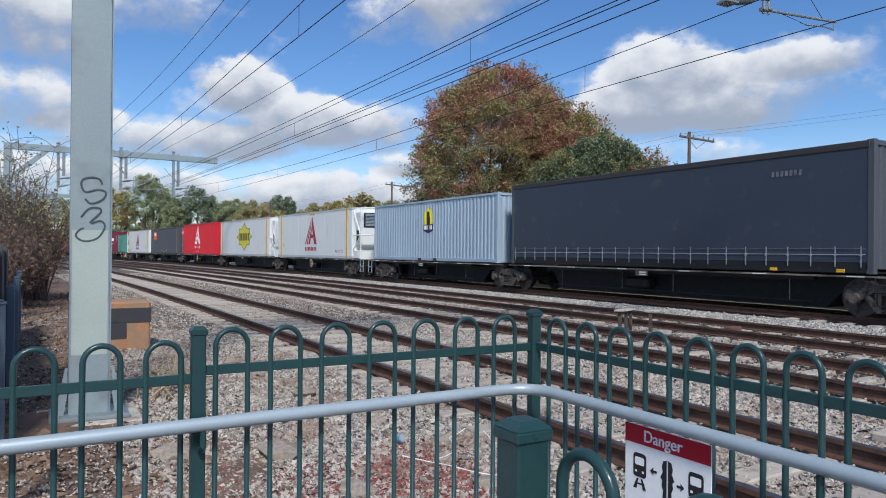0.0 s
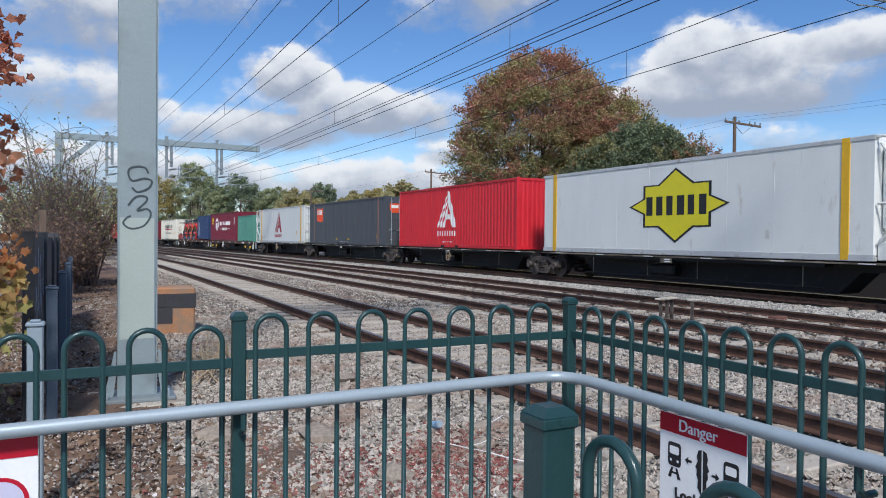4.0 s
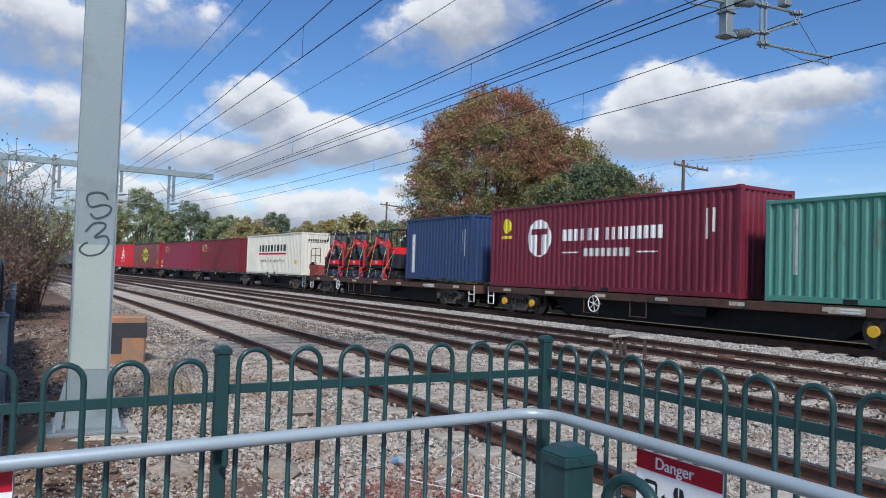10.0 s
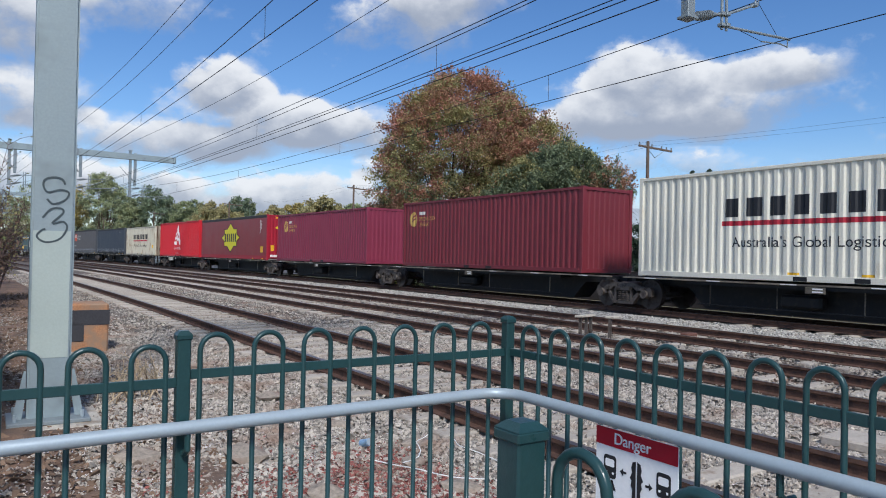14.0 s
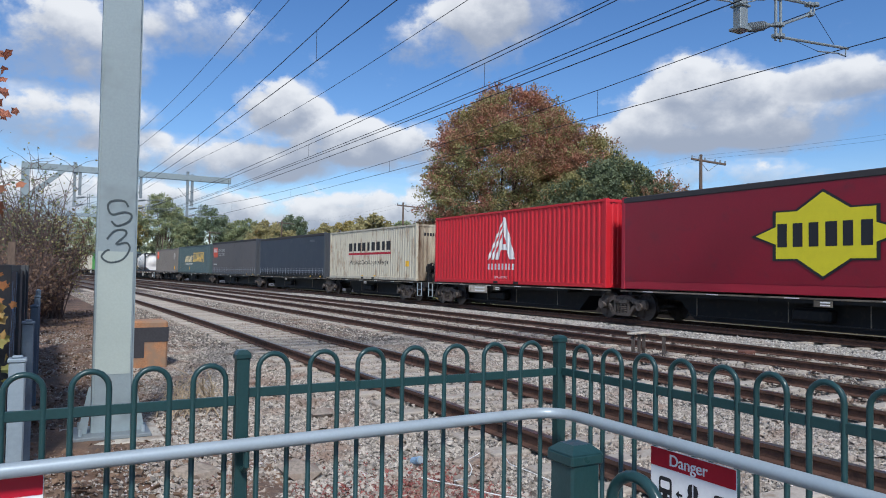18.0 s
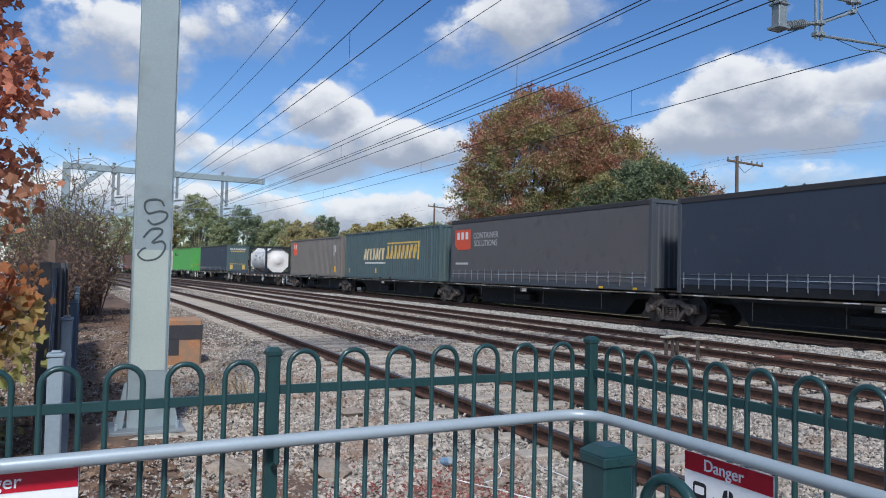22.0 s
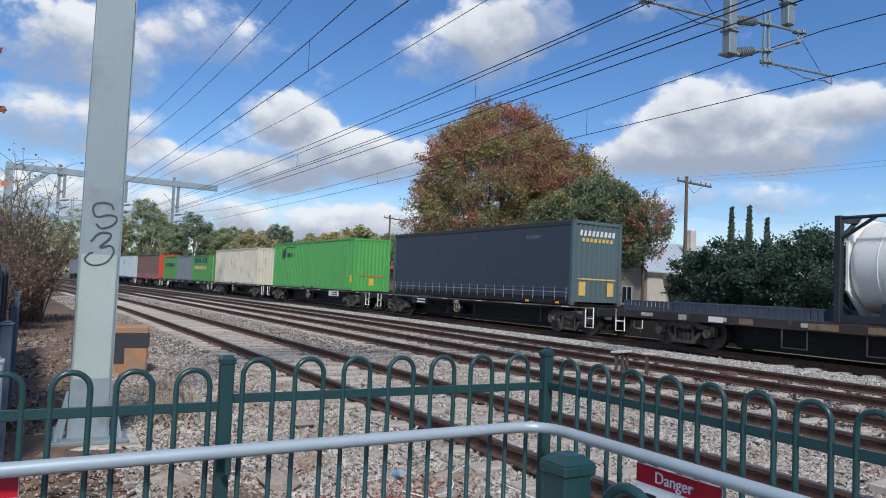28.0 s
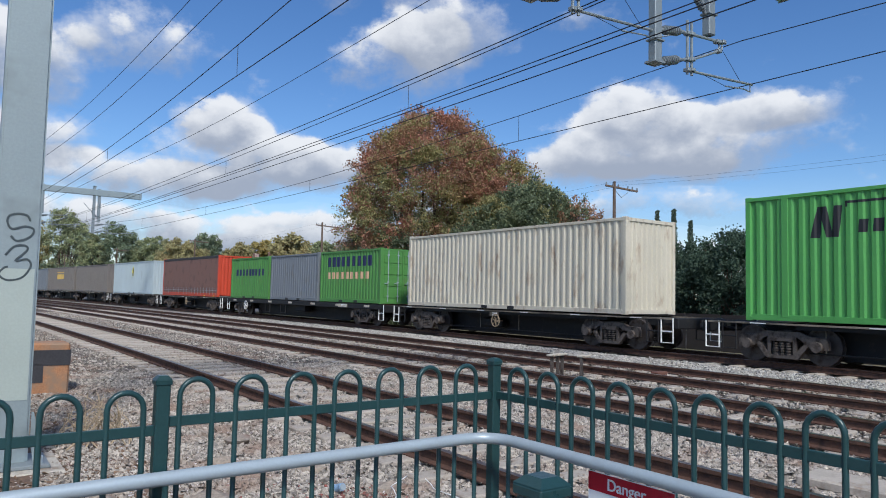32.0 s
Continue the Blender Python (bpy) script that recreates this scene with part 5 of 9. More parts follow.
t = thing("conduit_stub", "grey plastic conduit stub standing in the earth", "conduit", m=Matrix.Translation((-0.97, 3.1, -0.25)))
bm = boxes((-0.03, 0.03, -0.03, 0.03, 0, 0.42), bevel=0.008)
part("stub", bm, M_GALVW, t)

# trackside point boxes
for s, d, w in ((11.4, 10.95, 0.34), (10.9, 11.25, 0.16)):
    t = thing("track_stand", "rusty metal stand with a pale top between the tracks", "track stand", "track stands", m=on_track(s, d, -0.17, 20))
    bm = boxes((-w, w, -0.09, 0.09, 0.42, 0.46), bevel=0.008)
    part("top", bm, M_MARK, t)
    for x in (-w * 0.7, w * 0.15, w * 0.8)[: 3 if w > 0.2 else 1]:
        bm = boxes((x - 0.022, x + 0.022, -0.03, 0.03, -0.1, 0.42))
        part("leg", bm, M_BOGIE, t)
t = thing("track_block", "rust-red iron block on the sleepers", "track block", m=on_track(10.3, 13.0, -0.17, 5))
bm = boxes((-0.2, 0.2, -0.1, 0.1, 0, 0.1), bevel=0.02)
part("block", bm, mat("red_oxide", lin(104, 70, 60), 0.9, 0, 0.2, 4, 0.3, 40), t)
t = thing("concrete_trough", "pale concrete cable trough lid between the rails", "cable trough", m=on_track(2.2, 6.9, -0.2, 4))
bm = boxes((-0.25, 0.25, -1.6, 1.6, 0, 0.09), bevel=0.015)
part("lid", bm, M_SLEEPER, t)

# posts and dark fence on the left
M_SLATEWOOD = mat("dark_panel", lin(70, 72, 74), 0.7, 0, 0.15, 2, 0.15, 30, lin(90, 86, 80), 0.3, 3)
M_PALEBLUE = mat("pale_blue_grey_post", lin(150, 164, 172), 0.5, 0.2, 0.08, 3, 0.05, 40)
M_BLUEGREY = mat("blue_grey_post", lin(96, 112, 128), 0.5, 0.2, 0.1, 3, 0.05, 40)
t = thing("panel_fence", "dark grey panel fence beside the path", "fence")
for k in range(4):
    a = 7.5 + k * 2.3
    m = on_track(a + 1.15, -0.52)
    bm = bmesh.new()
    prism(bm, [(-0.012 - 0.016 * (j % 4 in (1, 2)), -1.1 + 2.2 * j / 48) for j in range(49)] + [(0.012, 1.1), (0.012, -1.1)], -0.2, 1.45, "z")
    part("panel", bm, M_SLATEWOOD, t).matrix_basis = m
    bm = boxes((-0.05, 0.05, -0.05, 0.05, -0.4, 1.52), bevel=0.008)
    part("post", bm, M_SLATEWOOD, t).matrix_basis = on_track(a, -0.52)
for s, zt, mm in ((5.05, 0.92, M_PALEBLUE), (7.2, 1.0, M_BLUEGREY), (10.2, 1.0, M_BLUEGREY), (13.4, 1.0, M_BLUEGREY), (16.8, 1.0, M_BLUEGREY)):
    t = thing("steel_post", "blue-grey capped steel post beside the dark fence", "post", "steel posts", m=on_track(s, -0.32))
    bm = boxes((-0.045, 0.045, -0.045, 0.045, -0.4, zt), bevel=0.008)
    part("post", bm, mm, t)
    bm = boxes((-0.052, 0.052, -0.052, 0.052, zt, zt + 0.025), (-0.03, 0.03, -0.03, 0.03, zt + 0.025, zt + 0.04), bevel=0.006)
    part("cap", bm, mm, t)
for s, zt in ((17.0, 2.0),):
    t = thing("timber_post", "weathered square timber post", "post", "timber posts", m=on_track(s, -0.82))
    bm = boxes((-0.07, 0.07, -0.07, 0.07, -0.4, zt), bevel=0.01)
    part("post", bm, M_WOODPOLE, t)
M_PATH = mat("asphalt_path", lin(126, 127, 130), 0.95, 0, 0.15, 3, 0.3, 60)
tagged(strip("path", [-9.0, -2.0], [-0.16, -0.16], -6, 140, 2.0, M_PATH), "wide grey asphalt path beside the fence", "path", kind="structure")
tagged(strip("crossing_path", [-2.4, 1.55], [-0.03, -0.03], -3.5, 1.2, 0.5, M_PATH), "grey asphalt at the gateway", "path", kind="structure")

# pale blue spray strokes on the panels
M_SPRAYBLUE = mat("pale_blue_spray", lin(150, 178, 206), 0.7, 0, 0.2, 6, 0.02, 40)
PANEL_FENCE = bpy.data.objects["panel_fence"]
for k in range(9):
    u, v = 0.15 + 0.3 * k, 0.55 + 0.25 * math.sin(k * 2.3)
    bm = bmesh.new()
    tube(bm, [(0.018, u + 0.09 * math.sin(j * 1.9 + k), v + 0.13 * j) for j in range(6)], 0.022, 5)
    for q in bm.verts:
        q.co.x = 0.014 + (q.co.x - 0.018) * 0.1
    part("spray_stroke", bm, M_SPRAYBLUE, PANEL_FENCE, "pale blue spray stroke").matrix_basis = on_track(7.65, -0.52)

# white lattice gate far along the path
t = thing("lattice_gate", "white steel lattice gate across the path", "gate", m=on_track(45.0, -2.5, -0.2))
for x in (-1.1, -0.5, 0.1, 0.7):
    part("post", boxes((x - 0.05, x + 0.05, -0.05, 0.05, 0, 3.0), bevel=0.006), M_WHITE, t)
for z in (0.5, 1.3, 2.1, 2.9):
    part("rail", boxes((-1.1, 0.7, -0.03, 0.03, z - 0.04, z + 0.04), bevel=0.006), M_WHITE, t)

# ---- clouds: a far shell that drifts slowly ----
def cloud_material():
    m = bpy.data.materials.new("cloud")
    m.use_nodes = True
    n, link = m.node_tree.nodes, m.node_tree.links.new
    n.remove(n["Principled BSDF"])
    co = n.new("ShaderNodeTexCoord")
    nz = n.new("ShaderNodeVectorMath"); nz.operation = "NORMALIZE"
    link(co.outputs["Object"], nz.inputs[0])
    sep = n.new("ShaderNodeSeparateXYZ")
    link(nz.outputs[0], sep.inputs[0])

    def calc(op, a, b=None, c=None):
        k = n.new("ShaderNodeMath"); k.operation = op
        for i, v in enumerate((a, b, c)):
            if v is None:
                continue
            if isinstance(v, (int, float)):
                k.inputs[i].default_value = v
            else:
                link(v, k.inputs[i])
        return k.outputs[0]

    def smooth(v, lo, hi):
        k = n.new("ShaderNodeMapRange"); k.interpolation_type = "SMOOTHSTEP"
        for nm, x in (("From Min", lo), ("From Max", hi)):
            if isinstance(x, (int, float)):
                k.inputs[nm].default_value = x
            else:
                link(x, k.inputs[nm])
        link(v, k.inputs["Value"])
        return k.outputs[0]

    def cloud_noise(scale, detail, rough, shift=(0, 0, 0)):
        mp = n.new("ShaderNodeMapping")
        mp.inputs["Scale"].default_value, mp.inputs["Location"].default_value = (1, 1, 1.35), shift
        link(nz.outputs[0], mp.inputs[0])
        k = n.new("ShaderNodeTexNoise")
        k.inputs["Scale"].default_value, k.inputs["Detail"].default_value, k.inputs["Roughness"].default_value = scale, detail, rough
        link(mp.outputs[0], k.inputs["Vector"])
        return k.outputs["Fac"]
    az = calc("ARCTAN2", sep.outputs[0], sep.outputs[1])
    el = calc("ARCSINE", sep.outputs[2])
    big, mid, fine = cloud_noise(6.0, 4.0, 0.5), cloud_noise(15.0, 9.0, 0.6), cloud_noise(44.0, 7.0, 0.6)
    lifted = cloud_noise(15.0, 9.0, 0.6, (0.004, 0.0, 0.020))
    puff = n.new("ShaderNodeTexVoronoi")
    puff.feature, puff.inputs["Scale"].default_value, puff.inputs["Smoothness"].default_value = "SMOOTH_F1", 26.0, 0.35
    link(nz.outputs[0], puff.inputs["Vector"])
    # each heap: azimuth and height of its middle, half widths, all in degrees, and its weight
    heaps = [(19.5, 11.9, 9.6, 2.5, 1.0), (17.4, 14.3, 4.0, 2.4, 1.0), (27.0, 13.8, 4.2, 1.4, 0.85), (14.0, 10.3, 8.0, 1.8, 0.8), (-13.8, 10.2, 5.6, 2.7, 1.0), (-15.6, 13.0, 2.9, 1.9, 1.0), (-6.2, 9.8, 5.0, 1.7, 1.0),
             (-1.5, 18.6, 5.6, 2.6, 0.72), (2.0, 20.8, 5.0, 2.5, 0.7), (-21.0, 18.0, 5.0, 2.6, 0.66), (-30.5, 15.8, 5.6, 3.2, 1.0), (-31.0, 10.4, 6.0, 1.9, 0.95), (-22.0, 8.2, 8.0, 1.5, 0.9),
             (-11.0, 4.8, 12.0, 1.7, 0.85), (-3.0, 7.0, 2.6, 1.1, 0.7), (6.0, 6.4, 8.0, 1.5, 0.7), (18.0, 7.2, 9.0, 1.3, 0.55), (-33.0, 4.8, 12.0, 2.2, 0.95), (34.0, 5.0, 9.0, 1.5, 0.5),
             (8.5, 3.4, 26.0, 1.5, 0.7), (12.0, 21.5, 3.2, 0.9, 0.42), (-5.0, 25.5, 9.0, 3.0, 0.9), (-24.0, 25.0, 8.0, 3.0, 0.9), (16.0, 29.0, 10.0, 3.0, 0.8)]
    az2 = calc("MULTIPLY_ADD", mid, 0.05, calc("SUBTRACT", az, 0.025))
    el2 = calc("MULTIPLY_ADD", big, 0.05, calc("SUBTRACT", el, 0.025))
    dens, high = None, None
    for a, e, ra, re, w in heaps:
        u = calc("MULTIPLY", calc("SUBTRACT", az2, radians(a)), 1 / radians(ra * 1.32))
        v = calc("MULTIPLY", calc("SUBTRACT", el2, radians(e)), 1 / radians(re * 1.32))
        f = calc("MULTIPLY_ADD", calc("MULTIPLY_ADD", u, u, calc("MULTIPLY", v, v)), -0.95 * w, w)
        f = calc("MAXIMUM", f, 0.0)
        fv = calc("MULTIPLY", f, v)
        dens = f if dens is None else calc("ADD", dens, f)
        high = fv if high is None else calc("ADD", high, fv)
    # glowing clouds added out of view round the rest of the sky, as fill light
    away = calc("MAXIMUM", smooth(calc("ABSOLUTE", az), 0.66, 0.85), smooth(el, 0.52, 0.66))
    fill_clouds = calc("MULTIPLY", calc("MULTIPLY_ADD", smooth(cloud_noise(2.6, 3.0, 0.5, (3, 1, 0)), 0.42, 0.62), 0.9, 0.0), away)
    dens = calc("ADD", dens, fill_clouds)
    tall = calc("DIVIDE", high, calc("ADD", dens, 0.05))
    bumps = calc("MULTIPLY_ADD", puff.outputs["Distance"], -0.5, 0.19)
    grain = calc("ADD", calc("ADD", calc("MULTIPLY_ADD", mid, 1.3, -0.65), calc("MULTIPLY_ADD", fine, 0.5, -0.25)), bumps)
    field = calc("ADD", calc("MINIMUM", dens, 1.12), calc("MULTIPLY", grain, 0.85))
    crisp = calc("MULTIPLY_ADD", smooth(tall, -0.1, 0.45), -0.34, 0.98)
    cover = smooth(field, 0.34, crisp)
    # thin veils about the heaps and a milky band low down
    veil = calc("MULTIPLY", smooth(calc("ADD", dens, calc("ADD", calc("MULTIPLY_ADD", mid, 1.8, -0.9), calc("MULTIPLY_ADD", fine, 0.7, -0.35))), 0.16, 0.85), 0.58)
    low = calc("MULTIPLY", calc("SUBTRACT", 1.0, smooth(el, 0.0, 0.17)), 0.42)
    cover = calc("MAXIMUM", calc("MAXIMUM", cover, veil), low)
    # sunlit heads, grey undersides
    relief = calc("MULTIPLY", calc("SUBTRACT", mid, lifted), 1.15)
    shade = calc("ADD", calc("ADD", calc("MULTIPLY", tall, 1.25), relief), calc("MULTIPLY_ADD", puff.outputs["Distance"], -0.35, 0.15))
    thick = calc("MULTIPLY_ADD", calc("MINIMUM", dens, 1.4), -0.25, 0.20)
    lit = smooth(calc("ADD", shade, thick), -0.50, 0.62)
    col = n.new("ShaderNodeMix"); col.data_type = "RGBA"
    col.inputs[6].default_value, col.inputs[7].default_value = (0.36, 0.40, 0.48, 1), (0.84, 0.84, 0.84, 1)
    link(lit, col.inputs["Factor"])
    em, tr, mix, out = n.new("ShaderNodeEmission"), n.new("ShaderNodeBsdfTransparent"), n.new("ShaderNodeMixShader"), n["Material Output"]
    em.inputs["Strength"].default_value = 0.90
    link(col.outputs[2], em.inputs["Color"])
    link(calc("MULTIPLY", cover, 0.97), mix.inputs[0]); link(tr.outputs[0], mix.inputs[1]); link(em.outputs[0], mix.inputs[2])
    link(mix.outputs[0], out.inputs["Surface"])
    return m


bm = bmesh.new()
grid = []
for j in range(15):
    e = radians(0.2 + 84 * j / 14)
    grid.append([bm.verts.new((3000 * math.sin(a) * math.cos(e), 3000 * math.cos(a) * math.cos(e), 3000 * math.sin(e))) for a in np.radians(np.linspace(-180, 180, 61)[:-1])])
to_sun = Vector((math.sin(_a) * math.cos(_e), math.cos(_a) * math.cos(_e), math.sin(_e)))
for a, b in zip(grid, grid[1:]):
    for k in range(60):
        quad = (a[k], a[(k + 1) % 60], b[(k + 1) % 60], b[k])
        if sum((v.co for v in quad), Vector()).normalized().angle(to_sun) > radians(20):      # gap left so the shell does not block the sun
            bm.faces.new(quad)
clouds = new("backdrop_clouds", finish("backdrop_clouds", bm, cloud_material(), True))
tagged(clouds, "white cumulus clouds with grey undersides drifting, unseen ones added for fill", "clouds", kind="structure")

# ---- trees ----
def leafage(name, material, spots, per, size, seed, parent=None, label="", flat_=0.5, droop=0.0, shell=0.55):
    """Small folded leaves round each spot (place, radius), all in one mesh."""
    rng = np.random.default_rng(seed)
    c = np.repeat(np.array([s[0][:] for s in spots]), per, 0)
    r = np.repeat(np.array([s[1] for s in spots]), per)
    n = len(c)
    d = rng.normal(size=(n, 3))
    d /= np.linalg.norm(d, axis=1, keepdims=True)
    p = c + d * (r * (shell + (1 - shell) * rng.random(n)) * rng.random(n) ** 0.25)[:, None] * np.array([1, 1, 0.8])
    u = rng.normal(size=(n, 3))
    u[:, 2] -= droop
    u /= np.linalg.norm(u, axis=1, keepdims=True)
    w = np.cross(u, rng.normal(size=(n, 3)))
    w /= np.linalg.norm(w, axis=1, keepdims=True)
    nn = np.cross(u, w)
    ln = rng.uniform(*size, n)[:, None]
    verts = np.stack([p, p + u * ln * 0.5 + w * ln * 0.34 + nn * ln * 0.1, p + u * ln, p + u * ln * 0.5 - w * ln * 0.34 + nn * ln * 0.1], 1).reshape(-1, 3)
    k = np.arange(n)[:, None] * 4
    faces = np.concatenate([k + [0, 1, 2], k + [0, 2, 3]], 0)
    me = bpy.data.meshes.new(name)
    me.from_pydata(verts, [], faces)
    me.materials.append(material)
    ob = new(name, me)
    ob.parent = parent
    if label:
        tagged(ob, label)
    return ob


def leaf_mat(name, rgb, var=0.5, hue=None, amount=0.5):
    m = mat(name, lin(*rgb), 0.75, 0, var, 0.8, 0, 20, lin(*hue) if hue else None, amount, 0.5, island=1.0)
    b = m.node_tree.nodes["Principled BSDF"]
    tr, ad, out = m.node_tree.nodes.new("ShaderNodeBsdfTranslucent"), m.node_tree.nodes.new("ShaderNodeMixShader"), m.node_tree.nodes["Material Output"]
    ad.inputs[0].default_value = 0.35
    link = m.node_tree.links.new
    link(b.inputs["Base Color"].links[0].from_socket, tr.inputs["Color"])
    link(b.outputs[0], ad.inputs[1]); link(tr.outputs[0], ad.inputs[2]); link(ad.outputs[0], out.inputs["Surface"])
    return m


L_RUST = leaf_mat("rust_leaves", (178, 134, 110), 0.55, (168, 146, 104), 0.48)
L_OLIVE = leaf_mat("olive_leaves", (158, 154, 104), 0.55, (174, 148, 98), 0.4)
L_DARK = leaf_mat("dark_green_leaves", (116, 128, 98), 0.55, (128, 136, 98), 0.4)
L_BRICK = leaf_mat("brick_red_leaves", (182, 124, 104), 0.5, (166, 126, 98), 0.45)
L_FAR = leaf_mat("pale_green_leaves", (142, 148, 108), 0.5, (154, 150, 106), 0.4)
# far leaves paled: some distance haze is put into their colours
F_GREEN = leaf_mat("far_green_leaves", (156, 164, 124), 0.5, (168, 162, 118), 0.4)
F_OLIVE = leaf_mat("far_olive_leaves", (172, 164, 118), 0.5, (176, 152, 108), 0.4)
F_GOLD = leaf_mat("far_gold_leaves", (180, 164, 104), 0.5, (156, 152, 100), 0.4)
# dark far trees, and the painted shade under the other far crowns
F_DARK = leaf_mat("far_dark_and_shaded_leaves", (128, 142, 114), 0.5, (142, 146, 110), 0.4)
L_MAPLE = leaf_mat("maple_leaves", (184, 118, 94), 0.6, (160, 124, 92), 0.55)
L_LIME = leaf_mat("lime_leaves", (160, 162, 96), 0.5, (206, 132, 88), 0.55)
L_ORANGE = leaf_mat("orange_leaves", (210, 132, 84), 0.5, (176, 84, 64), 0.45)
L_TWIGGY = leaf_mat("dry_brown_leaves", (138, 112, 92), 0.5, (110, 98, 80), 0.4)
L_YELLOW = leaf_mat("yellow_leaves", (206, 150, 88), 0.6, (176, 100, 78), 0.55)
L_HEDGE = leaf_mat("hedge_leaves", (72, 92, 74), 0.5, (84, 100, 76), 0.35)
L_CYPRESS = leaf_mat("cypress_leaves", (104, 120, 104), 0.4)
L_GREY = leaf_mat("grey_green_leaves", (116, 124, 100), 0.4, (140, 128, 100), 0.4)


def branches(bm, base, tips, r0, seed, bend=0.12):
    rng = random.Random(seed)
    for tip, r in tips:
        mid = base.lerp(tip, 0.5) + Vector((rng.uniform(-1, 1), rng.uniform(-1, 1), rng.uniform(0, 1))) * bend * (tip - base).length
        pts = [base * (1 - u) ** 2 + mid * 2 * u * (1 - u) + tip * u * u for u in np.linspace(0, 1, 7)]
        tube(bm, pts, r0 * r, 6, r2=0.012)


def tree(label, s, d, height, radius, mats, clumps, per, size, seed, crown_low=0.3, trunk=0.25, clump_r=0.24, lumpy=0.25, category="tree", group="street trees", dome=True):
    """A tapered trunk, limbs and a crown of leaf clumps; mats is a list of (material, rule of (u, v) -> weight)."""
    rng = random.Random(seed)
    t = thing("tree", label, category, group, m=on_track(s, d, -0.35))
    spots = []
    while len(spots) < clumps:
        v = Vector((rng.gauss(0, 1), rng.gauss(0, 1), rng.gauss(0, 1))).normalized() * (0.45 + 0.55 * rng.random() ** 0.6)
        v *= (1.0 / (abs(v.x) ** 2.6 + abs(v.y) ** 2.6 + abs(v.z) ** 2.6) ** (1 / 2.6)) * v.length if dome else 1.0
        k = 1 + lumpy * noise.noise(v * 1.7 + Vector((seed, 0, 0)))
        low = height * crown_low
        half = (height - low) / 2
        p = Vector((v.x * radius * k, v.y * radius * k, low + half + v.z * half * (1 + lumpy * 0.5 * noise.noise(v * 2 + Vector((0, seed, 0))))))
        if v.z < -0.6 and rng.random() < 0.2:
            continue
        spots.append((p, radius * clump_r * rng.uniform(0.9, 1.7), v))
    bm = bmesh.new()
    base = Vector((0, 0, height * crown_low * 0.9))
    tube(bm, [(0, 0, -0.3), (0.03 * height * rng.uniform(-1, 1), 0.02 * height, height * crown_low * 0.5), base], trunk, 10, r2=trunk * 0.75)
    part("trunk", bm, M_BARK, t)
    bm = bmesh.new()
    branches(bm, base, [(p, 0.45) for p, r, v in spots[:: max(1, clumps // 26)]], trunk, seed)
    part("limb", bm, M_BARK, t)
    groups = {}
    for p, r, v in spots:
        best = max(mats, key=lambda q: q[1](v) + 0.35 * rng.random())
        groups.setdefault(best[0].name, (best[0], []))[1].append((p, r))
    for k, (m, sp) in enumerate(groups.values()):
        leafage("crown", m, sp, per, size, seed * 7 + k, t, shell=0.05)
    return t


def spray_leaves(name, material, sprays, per, size, seed, parent):
    """Leaves along drooping sprays: each spray is (foot, way, length, width)."""
    rng = np.random.default_rng(seed)
    foot = np.repeat(np.array([q[0][:] for q in sprays]), per, 0)
    way = np.repeat(np.array([q[1][:] for q in sprays]), per, 0)
    ln = np.repeat(np.array([q[2] for q in sprays]), per)
    wd = np.repeat(np.array([q[3] for q in sprays]), per)
    n = len(foot)
    u = rng.random(n) ** 0.8
    p = foot + way * (ln * u)[:, None] + rng.normal(size=(n, 3)) * np.array([1, 1, 0.62]) * (wd * (1.15 - 0.65 * u))[:, None]
    p[:, 2] -= 0.22 * ln * u * u
    a = rng.normal(size=(n, 3)) * 0.8 + way
    a[:, 2] -= 0.35
    a /= np.linalg.norm(a, axis=1, keepdims=True)
    w = np.cross(a, rng.normal(size=(n, 3)) * 0.7 + np.array([0, 0, 1.0]))
    w /= np.linalg.norm(w, axis=1, keepdims=True)
    nn = np.cross(a, w)
    z = rng.uniform(*size, n)[:, None]
    verts = np.stack([p, p + a * z * 0.5 + w * z * 0.32 + nn * z * 0.1, p + a * z, p + a * z * 0.5 - w * z * 0.32 + nn * z * 0.1], 1).reshape(-1, 3)
    k = np.arange(n)[:, None] * 4
    me = bpy.data.meshes.new(name)
    me.from_pydata(verts, [], np.concatenate([k + [0, 1, 2], k + [0, 2, 3]], 0))
    me.materials.append(material)
    ob = new(name, me)
    ob.parent = parent
    return ob


